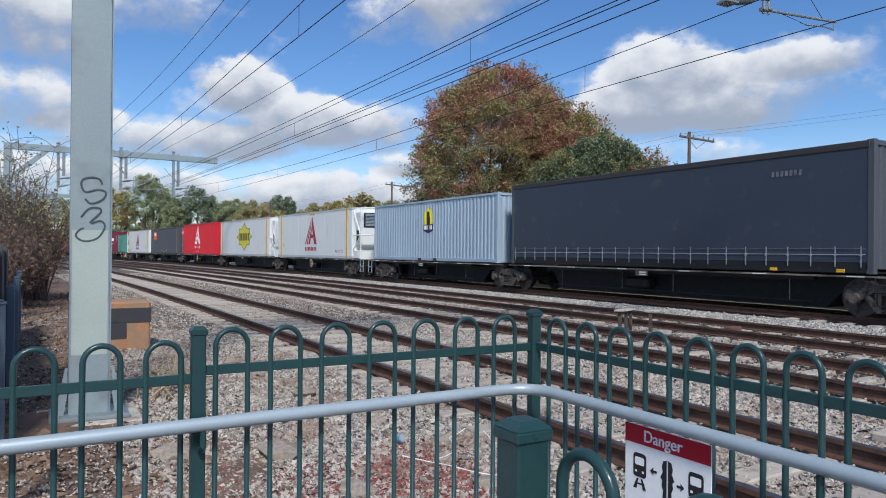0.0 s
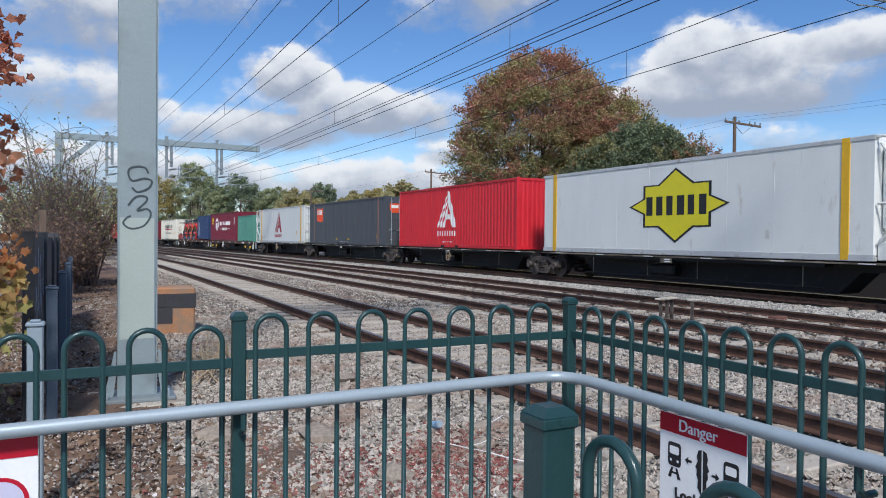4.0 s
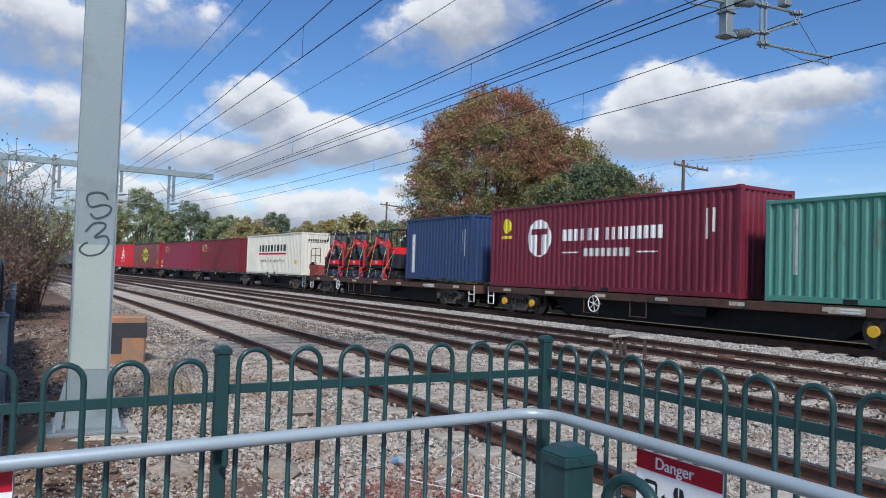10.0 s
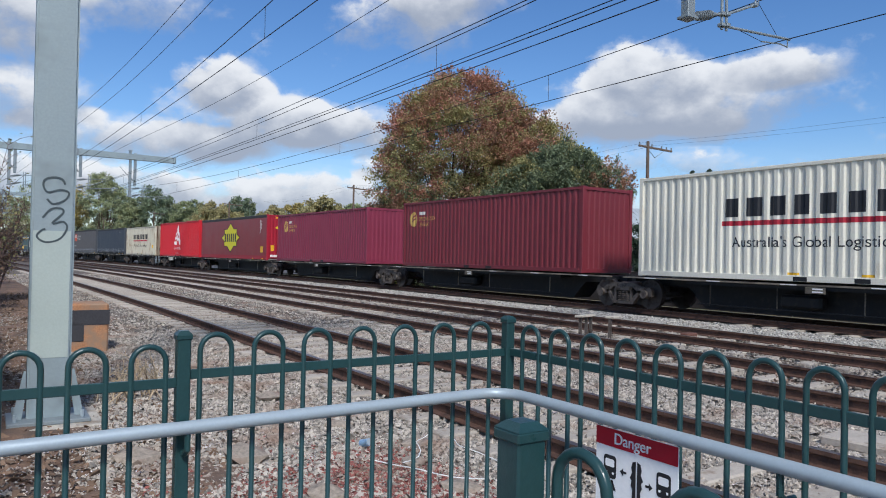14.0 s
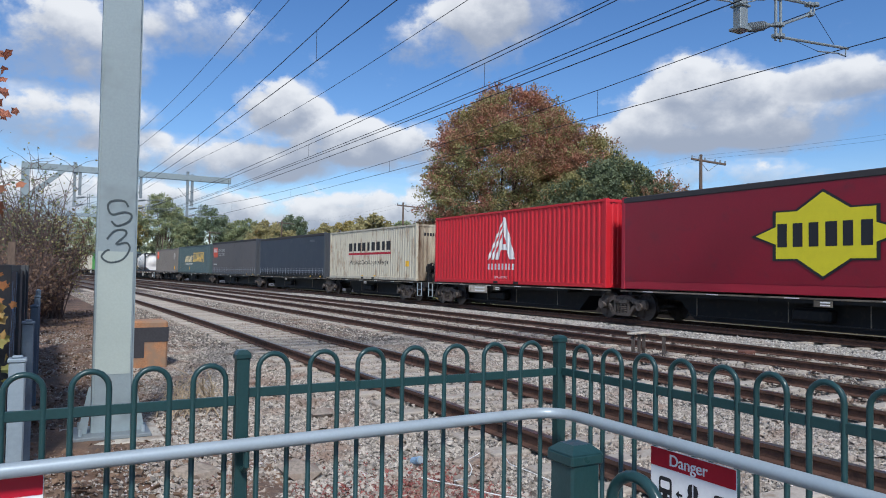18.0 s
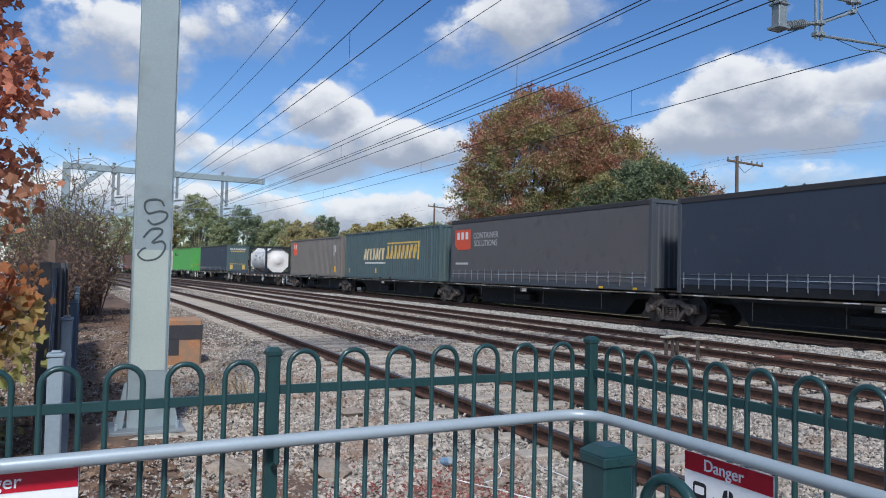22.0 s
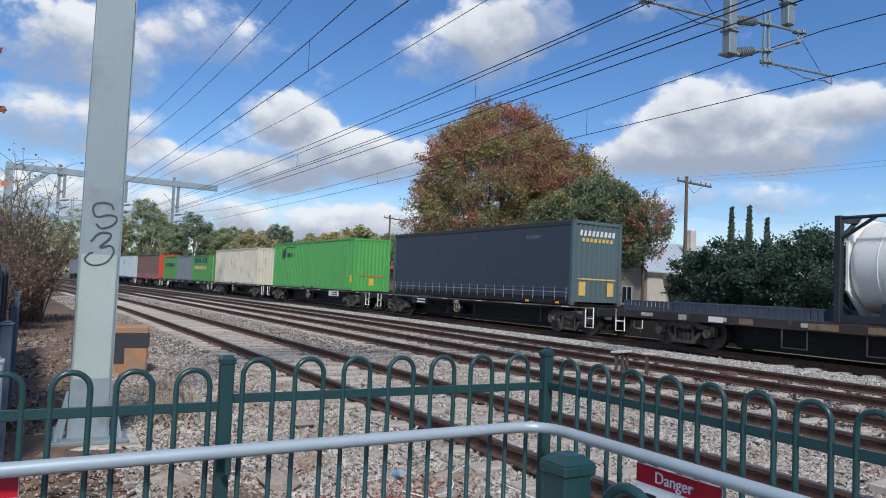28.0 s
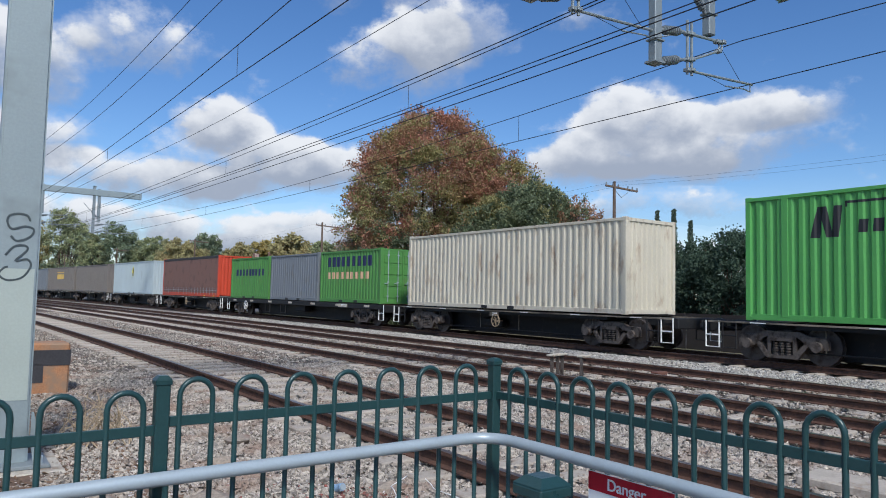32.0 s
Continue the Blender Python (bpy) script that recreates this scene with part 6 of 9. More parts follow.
def spreading_tree(label, s, d, height, radius, widest, low, count, per, size, seed, choose, trunk=0.4, spray=(0.7, 1.5), width=0.17, lean=(0, 0), gaps=-0.24, group="street trees"):
    """A broad tree whose crown is made of leafy sprays on limbs, open in places; choose(place, share of height) gives each spray's leaves."""
    rng = random.Random(seed)
    t = thing("tree", label, "tree", group, m=on_track(s, d, -0.35))
    off = Vector((seed * 3.1, seed * 1.7, 0))
    sprays, tries = [], 0
    while len(sprays) < count and tries < count * 40:
        tries += 1
        z = low + (height - low) * rng.random()
        f = (z - widest) / (height - widest) if z > widest else (widest - z) / max(widest - low, 0.1)
        edge = radius * ((max(0.0, 1 - f ** 2.3)) ** 0.5 if z > widest else 1 - 0.28 * f ** 2)
        if rng.random() > edge / radius:
            continue
        a = rng.uniform(0, math.tau)
        r = edge * (0.35 + 0.65 * rng.random() ** 0.4)
        c = Vector((r * math.cos(a) + lean[0] * z / height, r * math.sin(a) + lean[1] * z / height, z))
        c *= 1 + 0.07 * noise.noise(c * 0.5 + off)
        if noise.noise(c * 0.5 + off) < gaps and r > 0.6 * edge:
            continue
        out = (c - Vector((0, 0, widest * 0.55))).normalized()
        out = (out + Vector((rng.gauss(0, 0.4), rng.gauss(0, 0.4), rng.gauss(0, 0.3)))).normalized()
        sprays.append((c - out * 0.45, out, rng.uniform(*spray), width * rng.uniform(0.8, 1.5)))
    bm = bmesh.new()
    base = Vector((0, 0, max(low, 0.08 * height) + 0.8))
    tube(bm, [(0, 0, -0.3), (0.08, 0.05, base.z * 0.5), base], trunk, 10, r2=trunk * 0.8)
    part("trunk", bm, M_BARK, t)
    for j in range(7):
        bm = bmesh.new()
        branches(bm, base, [(q[0], 0.4) for q in sprays[j * 3: j * 3 + 3]], trunk, seed + j)
        part("limb", bm, M_BARK, t)
    bm = bmesh.new()
    for q in sprays[::3]:
        tube(bm, [q[0] - q[1] * 0.6, q[0], q[0] + q[1] * q[2] * 1.12 - Vector((0, 0, 0.2 * q[2]))], 0.016, 4, r2=0.005)
    part("twig", bm, M_BARK, t)
    kinds = {}
    for q in sprays:
        m = choose(q[0] + off, (q[0].z - low) / (height - low), rng)
        kinds.setdefault(m.name, (m, []))[1].append(q)
    for k, (m, qs) in enumerate(kinds.values()):
        spray_leaves("crown", m, qs, per, size, seed * 7 + k, t)
    return t


def autumn(p, h, rng):
    n1, n2, n3 = noise.noise(p * 0.5), noise.noise(p * 0.5 + Vector((9, 0, 0))), noise.noise(p * 0.6 + Vector((0, 9, 0)))
    marks = ((L_RUST, 0.20 + 0.85 * (h - 0.5) + 0.9 * n1), (L_BRICK, 0.06 + 0.35 * (h - 0.5) + 1.0 * n3), (L_OLIVE, 0.30 + 0.8 * n2), (L_DARK, 0.52 - 0.95 * h + 0.5 * n3))
    return max(marks, key=lambda q: q[1] + 0.5 * rng.random())[0]


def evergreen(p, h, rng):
    # olive leaves rather towards the top, dark green ones elsewhere
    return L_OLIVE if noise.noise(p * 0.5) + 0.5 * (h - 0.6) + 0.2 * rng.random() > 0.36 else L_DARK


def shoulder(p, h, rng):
    # dark green low in the crown, olive in the middle, rust at the top
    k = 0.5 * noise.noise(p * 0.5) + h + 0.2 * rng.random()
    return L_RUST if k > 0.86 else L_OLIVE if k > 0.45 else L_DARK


spreading_tree("large round autumn tree with rusty and olive leaves", 40.1, 27.4, 14.2, 5.35, 6.4, 0.6, 2700, 92, (0.09, 0.19), 3, autumn, 0.42, (0.8, 1.9), 0.27, lean=(0.8, 0))
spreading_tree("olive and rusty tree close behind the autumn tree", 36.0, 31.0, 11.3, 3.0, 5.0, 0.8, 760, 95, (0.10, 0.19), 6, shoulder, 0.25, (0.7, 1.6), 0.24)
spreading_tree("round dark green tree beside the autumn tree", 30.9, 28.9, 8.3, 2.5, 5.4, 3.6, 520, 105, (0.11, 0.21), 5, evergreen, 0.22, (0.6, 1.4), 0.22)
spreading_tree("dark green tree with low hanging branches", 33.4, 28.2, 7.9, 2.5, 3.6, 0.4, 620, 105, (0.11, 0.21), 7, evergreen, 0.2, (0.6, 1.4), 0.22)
spreading_tree("small thin reddish tree at the end of the row", 29.2, 30.6, 7.3, 1.2, 5.6, 3.9, 90, 80, (0.10, 0.18), 8, lambda p, h, rng: L_RUST if rng.random() > 0.35 else L_DARK, 0.10, gaps=-0.1)
FAR_TREES = [(348, 34, 20.6, 9.1, F_GREEN), (306, 36, 21.6, 9.0, F_OLIVE), (280, 40, 23.9, 8.8, F_GREEN), (212, 34, 20.2, 6.8, F_GOLD), (191, 38, 21.1, 5.9, F_GREEN), (152, 34, 12.2, 3.1, F_GREEN), (151, 38, 14.5, 5.3, F_DARK),
             (148, 44, 12.4, 4.8, F_GREEN), (122, 40, 10.3, 4.2, F_OLIVE), (132, 48, 12.0, 4.0, F_DARK), (109, 44, 9.4, 3.2, F_OLIVE), (113, 50, 10.3, 3.0, F_GOLD), (84, 40, 9.2, 3.0, F_OLIVE), (87, 46, 8.8, 2.7, F_GREEN),
             (399, 40, 21.8, 15.0, F_GREEN), (165, 62, 13.0, 6.5, F_DARK), (200, 70, 15.0, 8.0, F_OLIVE), (140, 70, 11.0, 6.0, F_GREEN), (100, 62, 8.6, 5.0, F_DARK), (66, 58, 8.6, 4.0, F_OLIVE), (72, 76, 9.0, 6.0, F_DARK), (230, 52, 19.0, 8.0, F_DARK)]
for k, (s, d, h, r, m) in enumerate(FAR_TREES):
    # darker leaves on each crown's underside: shade put into the colour
    tree("far %s tree behind the train" % {"far_gold_leaves": "golden", "far_dark_and_shaded_leaves": "dark green", "far_olive_leaves": "olive"}.get(m.name, "green"), s, d, h, r * 0.86,
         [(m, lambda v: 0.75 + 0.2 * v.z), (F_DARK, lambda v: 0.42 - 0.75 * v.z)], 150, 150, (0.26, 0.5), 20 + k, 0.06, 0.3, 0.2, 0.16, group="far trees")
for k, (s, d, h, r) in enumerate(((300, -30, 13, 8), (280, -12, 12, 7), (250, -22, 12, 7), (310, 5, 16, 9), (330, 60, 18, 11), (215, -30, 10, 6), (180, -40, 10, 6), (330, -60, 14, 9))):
    # undersides shaded by darker leaves here too
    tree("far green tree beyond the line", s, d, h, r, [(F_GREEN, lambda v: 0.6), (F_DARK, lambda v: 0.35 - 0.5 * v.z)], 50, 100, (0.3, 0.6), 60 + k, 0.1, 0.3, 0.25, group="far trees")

# hedge of dense garden trees, cypresses
for k, (s, d, h, r) in enumerate(((27.6, 33.6, 4.4, 1.7), (25.4, 33.4, 5.2, 2.0), (23.0, 33.6, 5.0, 2.1), (20.6, 33.4, 5.4, 2.2), (18.0, 33.6, 5.2, 2.2), (15.4, 33.4, 5.4, 2.2), (12.6, 33.6, 5.2, 2.2), (9.8, 33.4, 5.4, 2.2))):
    tree("dense dark green garden tree in a row", s, d, h, r, [(L_HEDGE, lambda v: 0.6)], 110, 190, (0.10, 0.20), 90 + k, 0.02, 0.1, 0.27, 0.25, group="garden trees")
for k, (s, d, h) in enumerate(((36.0, 48.0, 9.4), (34.5, 48.0, 9.4), (33.3, 48.4, 8.4))):
    t = thing("cypress", "tall narrow dark cypress tree", "tree", "cypresses", m=on_track(s, d, -0.35))
    bm = bmesh.new()
    tube(bm, [(0, 0, -0.2), (0, 0, h * 0.9)], 0.14, 8, r2=0.02)
    part("trunk", bm, M_BARK, t)
    sp = [(Vector((0.05 * math.sin(j * 2.4), 0.05 * math.cos(j * 2.4), 0.8 + (h - 1.2) * j / 90)), 0.40 * (1 - (j / 90) ** 2.6) * (0.55 + 0.45 * min(1.0, j / 25)) + 0.05) for j in range(91)]
    leafage("crown", L_CYPRESS, sp, 150, (0.10, 0.22), 140 + k, t, droop=-2.0, shell=0.0)
tree("pale garden tree behind the hedge", 20.5, 46, 8.2, 1.7, [(L_FAR, lambda v: 0.6)], 36, 120, (0.15, 0.3), 160, 0.45, 0.12, 0.3, group="garden trees")
tree("pale garden tree behind the hedge", 17.4, 46, 7.6, 1.1, [(L_GREY, lambda v: 0.6)], 24, 120, (0.15, 0.3), 161, 0.45, 0.12, 0.3, group="garden trees")

# ---- bare shrubs by the line on the left ----
M_STRAW = mat("dry_straw", lin(176, 158, 132), 0.9, 0, 0.3, 6, 0.2, 40)


def shrub(label, s, d, height, spread, stems, leaves, mats, seed, wood=None):
    rng = random.Random(seed)
    t = thing("shrub", label, "shrub", "trackside shrubs", m=on_track(s, d, -0.28))
    bm = bmesh.new()
    tips = []
    for k in range(stems):
        a = rng.uniform(0, math.tau)
        tip = Vector((math.cos(a), math.sin(a), 0)) * spread * rng.uniform(0.2, 1.0) + Vector((0, 0, height * rng.uniform(0.45, 1.0)))
        base = Vector((rng.uniform(-0.4, 0.4), rng.uniform(-0.4, 0.4), 0))
        mid = base.lerp(tip, 0.45) + Vector((rng.uniform(-0.3, 0.3), rng.uniform(-0.3, 0.3), height * 0.15))
        pts = [base * (1 - u) ** 2 + mid * 2 * u * (1 - u) + tip * u * u for u in np.linspace(0, 1, 8)]
        tube(bm, pts, 0.024 if height > 1 else 0.010, 5, r2=0.006 if height > 1 else 0.003)
        for j in range(12 if height > 1 else 5):
            p = pts[2 + j % 6]
            q = p + Vector((rng.uniform(-1, 1), rng.uniform(-1, 1), rng.uniform(0.0, 1))) * height * rng.uniform(0.1, 0.2)
            tube(bm, [p, p.lerp(q, 0.5) + Vector((0, 0, 0.05 * min(1.0, height))), q], 0.009 if height > 1 else 0.004, 4, r2=0.004 if height > 1 else 0.002)
            tips += [p, q, p.lerp(q, 0.6)]
    part("stem", bm, wood or M_BARK, t)
    for k, m in enumerate(mats):
        sp = [(p, 0.30) for p in tips[k::len(mats)]]
        leafage("foliage", m, sp, leaves, (0.05, 0.12), seed * 3 + k, t, shell=0.2)
    return t


M_TWIG = mat("bare_twigs", lin(98, 82, 76), 0.9, 0, 0.25, 4, 0.2, 30)
shrub("tall half-bare shrub with a few olive leaves", 25.5, -0.5, 5.2, 1.9, 46, 1, (L_OLIVE, L_DARK), 31, M_TWIG)
shrub("dense twiggy shrub with rusty and olive leaves", 27.6, 0.1, 3.6, 1.5, 70, 2, (L_TWIGGY, L_OLIVE, L_TWIGGY), 32, M_TWIG)
shrub("twiggy shrub with rusty leaves beside the line", 29.5, -1.3, 4.4, 1.9, 52, 2, (L_OLIVE, L_TWIGGY, L_TWIGGY), 33, M_TWIG)
shrub("low dense thicket of bare twigs", 23.6, -0.6, 2.3, 1.3, 80, 1, (L_TWIGGY, L_TWIGGY), 34, M_TWIG)
shrub("low dense thicket of bare twigs", 20.4, -1.2, 2.0, 1.2, 70, 1, (L_TWIGGY, L_TWIGGY), 37, M_TWIG)
shrub("low dense shrub beside the line", 34.0, -1.6, 4.0, 2.4, 40, 8, (L_OLIVE, L_DARK), 35, M_TWIG)
shrub("low dense shrub beside the line", 38.5, -0.6, 3.2, 2.2, 44, 8, (L_RUST, L_DARK), 38, M_TWIG)
shrub("dry dead weed beside the mast", 8.9, 1.32, 0.62, 0.35, 34, 0, (), 36, M_STRAW)
for k, (s, d) in enumerate(((5.2, -1.3), (6.1, -1.5), (7.2, -1.4), (4.6, -1.7), (8.4, -1.6))):
    shrub("low grey-green shrub beside the path", s, d, 0.75, 0.5, 24, 16, (L_GREY, L_OLIVE), 40 + k)

# the young maple beside the path
t = thing("tree", "young maple with red and yellow autumn leaves", "tree", "street trees", m=pose(-4.36, 5.05, -0.2))
bm = bmesh.new()
tube(bm, [(0, 0, 0), (0.02, 0, 1.2), (0, 0.02, 4.6)], 0.035, 8, r2=0.012)
part("trunk", bm, M_BARK, t)
rng = random.Random(77)
red, yel = [], []
bm = bmesh.new()
for k in range(110):
    z = 0.6 + 4.4 * k / 110
    a = rng.uniform(0, math.tau)
    r = 0.72 * (1 - max(0, z - 3) / 3.5) * rng.uniform(0.25, 1)
    p = Vector((r * math.cos(a), r * math.sin(a), z + 0.25))
    tube(bm, [(0, 0, z - 0.1), p * 0.5 + Vector((0, 0, z / 2 + 0.02)), p], 0.008, 4, r2=0.003)
    (yel if z < 1.75 + rng.uniform(-0.3, 0.3) else red).append((p, 0.24))
part("twig", bm, M_BARK, t)


def maple_leaves(name, material, spots, per, seed):
    """Five-pointed leaves, each a small star."""
    rng = np.random.default_rng(seed)
    verts, faces = [], []
    star = [(0.0, -0.32), (0.34, -0.32), (0.34, -0.06), (0.56, 0.16), (0.30, 0.27), (0.0, 0.62), (-0.30, 0.27), (-0.56, 0.16), (-0.34, -0.06), (-0.34, -0.32)]
    for p, r in spots:
        for _ in range(per):
            c = np.array(p[:]) + np.clip(rng.normal(0, 0.5, 3), -0.9, 0.9) * r
            u = rng.normal(size=3); u[2] -= 0.6; u /= np.linalg.norm(u)
            w = np.cross(u, rng.normal(size=3)); w /= np.linalg.norm(w)
            n2 = np.cross(u, w)
            sz = rng.uniform(0.06, 0.11)
            b = len(verts)
            verts.append(c)
            for x, y in star:
                verts.append(c + (w * x + u * y + n2 * 0.25 * abs(x)) * sz)
            faces += [(b, b + 1 + k, b + 1 + (k + 1) % 10) for k in range(10)]
    me = bpy.data.meshes.new(name)
    me.from_pydata(verts, [], faces)
    me.materials.append(material)
    ob = new(name, me)
    return ob


for nm, m, sp, sd in (("red_foliage", L_MAPLE, red, 1), ("yellow_foliage", L_YELLOW, yel[::3], 2), ("lime_foliage", L_LIME, yel[1::3], 3), ("orange_foliage", L_ORANGE, yel[2::3], 4)):
    ob = maple_leaves(nm, m, sp, 46 if sd == 1 else 84, sd)
    ob.parent = t

# ---- the house over the street ----
M_ROOFMETAL = mat("roof_metal", lin(186, 194, 198), 0.5, 0.3, 0.08, 1, 0.05, 20, stretch=(1, 6, 1))
M_RENDERW = mat("house_render", lin(186, 176, 164), 0.9, 0, 0.12, 1.5, 0.2, 20)
M_TIMBERDK = mat("dark_timber", lin(48, 44, 44), 0.7, 0, 0.2, 3, 0.1, 20)
M_PANE = mat("window_pane", lin(40, 46, 54), 0.12, 0, 0.1, 2, 0, 10)


def house(label, m, width, length, eave, ridge, verandah=True):
    t = thing("house", label, "house", "street houses", m=m)
    w = width / 2
    bm = bmesh.new()
    prism(bm, [(-w, -0.5), (w, -0.5), (w, eave), (0, ridge - 0.12), (-w, eave)], 0, length, "y")
    part("wall", bm, M_RENDERW, t)
    for side in (-1, 1):
        bm = bmesh.new()
        n = 24
        prism(bm, [(side * (w + 0.45), eave - 0.36), (0, ridge), (0, ridge + 0.08), (side * (w + 0.45), eave - 0.28)], -0.5, length + 0.4, "y")
        for j in range(n):
            y = -0.4 + (length + 0.7) * j / n
            prism(bm, [(side * (w + 0.45), eave - 0.28), (0, ridge + 0.08), (0, ridge + 0.105), (side * (w + 0.45), eave - 0.255)], y, y + 0.05, "y")
        part("roof", bm, M_ROOFMETAL, t)
        bm = bmesh.new()
        prism(bm, [(side * (w + 0.46), eave - 0.42), (0, ridge - 0.06), (0, ridge + 0.10), (side * (w + 0.46), eave - 0.24)], -0.56, -0.5, "y")
        part("barge_board", bm, M_TIMBERDK, t)
        bm = bmesh.new()
        tube(bm, [(side * 0.15, -0.02, ridge - 0.5), (side * w * 0.55, -0.02, eave + 0.05)], 0.05, 4)
        part("gable_batten", bm, M_TIMBERDK, t)
    bm = boxes((-w, w, -0.05, 0.02, eave - 0.05, eave + 0.1), (-0.06, 0.06, -0.05, 0.02, eave, ridge - 0.4))
    part("gable_beam", bm, M_TIMBERDK, t)
    for x in (-1.0, 1.0):
        bm = boxes((x - 0.55, x + 0.55, -0.03, 0.03, 0.8, 2.2))
        wdw = part("window", bm, M_WHITE, t)
        for x2 in (-0.27, 0.27):
            bm = boxes((x + x2 - 0.22, x + x2 + 0.22, -0.04, -0.031, 0.88, 2.12))
            part("pane", bm, M_PANE, wdw)
    bm = boxes((w - 1.6, w - 1.0, length * 0.5, length * 0.5 + 0.6, ridge - 1.4, ridge + 1.1), bevel=0.04)
    part("chimney", bm, M_RENDERW, t)
    if verandah:
        bm = boxes((w, w + 2.2, 1.5, length - 0.5, eave - 0.75, eave - 0.62))
        part("verandah_roof", bm, M_ROOFMETAL, t)
        for j in range(4):
            bm = boxes((w + 2.05, w + 2.17, 1.6 + j * 2.2, 1.72 + j * 2.2, -0.5, eave - 0.7))
            part("verandah_post", bm, M_WHITE, t)
        bm = boxes((w + 0.01, w + 0.06, 2.2, length - 1.2, 0.7, 2.0))
        part("window", bm, M_PANE, t)
    return t


house("rendered house with a dark-timbered gable and grey metal roof", pose(13.95, 55.6, 0, 0, 0, -62), 6.2, 11.0, 3.6, 5.75)
house("house with a pale metal roof behind the hedge", on_track(13.5, 47.0, 0, 90), 7.0, 12.0, 2.7, 4.9, False)
M_BRICK = bpy.data.materials.new("red_brick")
M_BRICK.use_nodes = True
bn, bl = M_BRICK.node_tree.nodes, M_BRICK.node_tree.links.new
bt, bc, bv = bn.new("ShaderNodeTexBrick"), bn.new("ShaderNodeTexCoord"), bn.new("ShaderNodeMapping")
bt.inputs["Color1"].default_value, bt.inputs["Color2"].default_value, bt.inputs["Mortar"].default_value = lin(134, 84, 70), lin(112, 66, 56), lin(170, 158, 146)
bt.inputs["Scale"].default_value, bt.inputs["Mortar Size"].default_value, bt.inputs["Brick Width"].default_value, bt.inputs["Row Height"].default_value = 1.0, 0.012, 0.24, 0.086
bv.inputs["Rotation"].default_value = (0, math.pi / 2, math.pi / 2)
bl(bc.outputs["Object"], bv.inputs[0]); bl(bv.outputs[0], bt.inputs["Vector"]); bl(bt.outputs["Color"], bn["Principled BSDF"].inputs["Base Color"])
bn["Principled BSDF"].inputs["Roughness"].default_value = 0.9
M_REDROOF = mat("red_roof_metal", lin(158, 66, 72), 0.55, 0.1, 0.1, 1.5, 0.1, 20, lin(132, 60, 62), 0.4, 1.0)


def hipped(label, s, d, length, depth, eave, ridge, wall):
    """A hipped-roofed house with its long side to the railway; y runs along the track, -x faces it."""
    t = thing("house", label, "house", "street houses", m=on_track(s, d, 0))
    w, h = depth / 2, length / 2
    part("wall", boxes((-w, w, -h, h, -0.5, eave)), wall, t)
    e, o = 0.5, ridge - eave
    bm = bmesh.new()
    c = [bm.verts.new(q) for q in ((-w - e, -h - e, eave - 0.1), (w + e, -h - e, eave - 0.1), (w + e, h + e, eave - 0.1), (-w - e, h + e, eave - 0.1), (0, -h + w, ridge), (0, h - w, ridge))]
    for q in ((0, 1, 4), (1, 2, 5, 4), (2, 3, 5), (3, 0, 4, 5), (3, 2, 1, 0)):
        bm.faces.new([c[i] for i in q])
    bmesh.ops.recalc_face_normals(bm, faces=bm.faces[:])
    part("roof", bm, M_REDROOF, t)
    for y in (-h + w, h - w):
        part("chimney", boxes((-0.35, 0.35, y - 0.35, y + 0.35, ridge - 0.8, ridge + 0.75), bevel=0.03), M_BRICK, t)
    part("gutter", boxes((-w - e - 0.1, -w - e + 0.02, -h - e, h + e, eave - 0.22, eave - 0.08), bevel=0.02), M_TIMBERDK, t)
    for y in np.arange(-h + 1.6, h - 1, 3.4):
        win = part("window", boxes((-w - 0.05, -w + 0.03, y - 0.6, y + 0.6, 0.7, 2.2), bevel=0.01), M_WHITE, t)
        for z0, z1 in ((0.76, 1.42), (1.48, 2.14)):
            part("pane", boxes((-w - 0.06, -w - 0.045, y - 0.53, y + 0.53, z0, z1)), M_PANE, win)
    return t


hipped("low brick house with a red metal roof", 66.5, 42.5, 15.0, 8.0, 3.4, 5.85, M_BRICK)
hipped("white house with a red metal roof", 98.0, 43.0, 13.0, 8.0, 3.5, 6.4, M_RENDERW)
t = thing("street_fence", "dark plain street fence behind the train", "fence", m=Matrix.Identity(4))
for k in range(44):
    s = 2 + k * 1.5
    bm = bmesh.new()
    box(bm, -0.02, 0.02, -0.745, 0.745, -0.45, 1.0)
    part("fence_bay", bm, M_TIMBERDK, t).matrix_basis = on_track(s, 29.6 if s > 48 else 24.6)
road = tagged(strip("road", [24.8, 31.5], [-0.3, -0.3], -46, 300, 4.0, mat("street_asphalt", lin(92, 92, 94), 0.9, 0, 0.15, 1.5, 0.2, 30)), "grey asphalt street behind the tracks", "road", kind="structure")

# low green weeds at the foot of the fence
L_WEED = leaf_mat("weed_leaves", (96, 134, 72), 0.4)
for k, (s, d) in enumerate(((4.0, 0.9), (3.6, 0.75), (3.75, 1.15), (3.2, 0.5), (4.3, 0.35))):
    t = thing("weed", "low green weed on the bare earth", "weed", "weeds", m=on_track(s, d, -0.22))
    leafage("foliage", L_WEED, [(Vector((0, 0, 0.03)), 0.05)], 14, (0.04, 0.075), 300 + k, t, shell=0.0)

# ---- markings on the containers ----
def fold_of(L, u):
    """How deep the corrugated side lies at u."""
    u0, u1 = -L / 2 + 0.12, L / 2 - 0.12
    n = max(2, round((u1 - u0) / 0.28))
    f = ((u - u0) * n / (u1 - u0)) % 1.0
    return float(np.interp(f, [0, 0.34, 0.5, 0.84, 1.0], [0, 0, 0.036, 0.036, 0]))


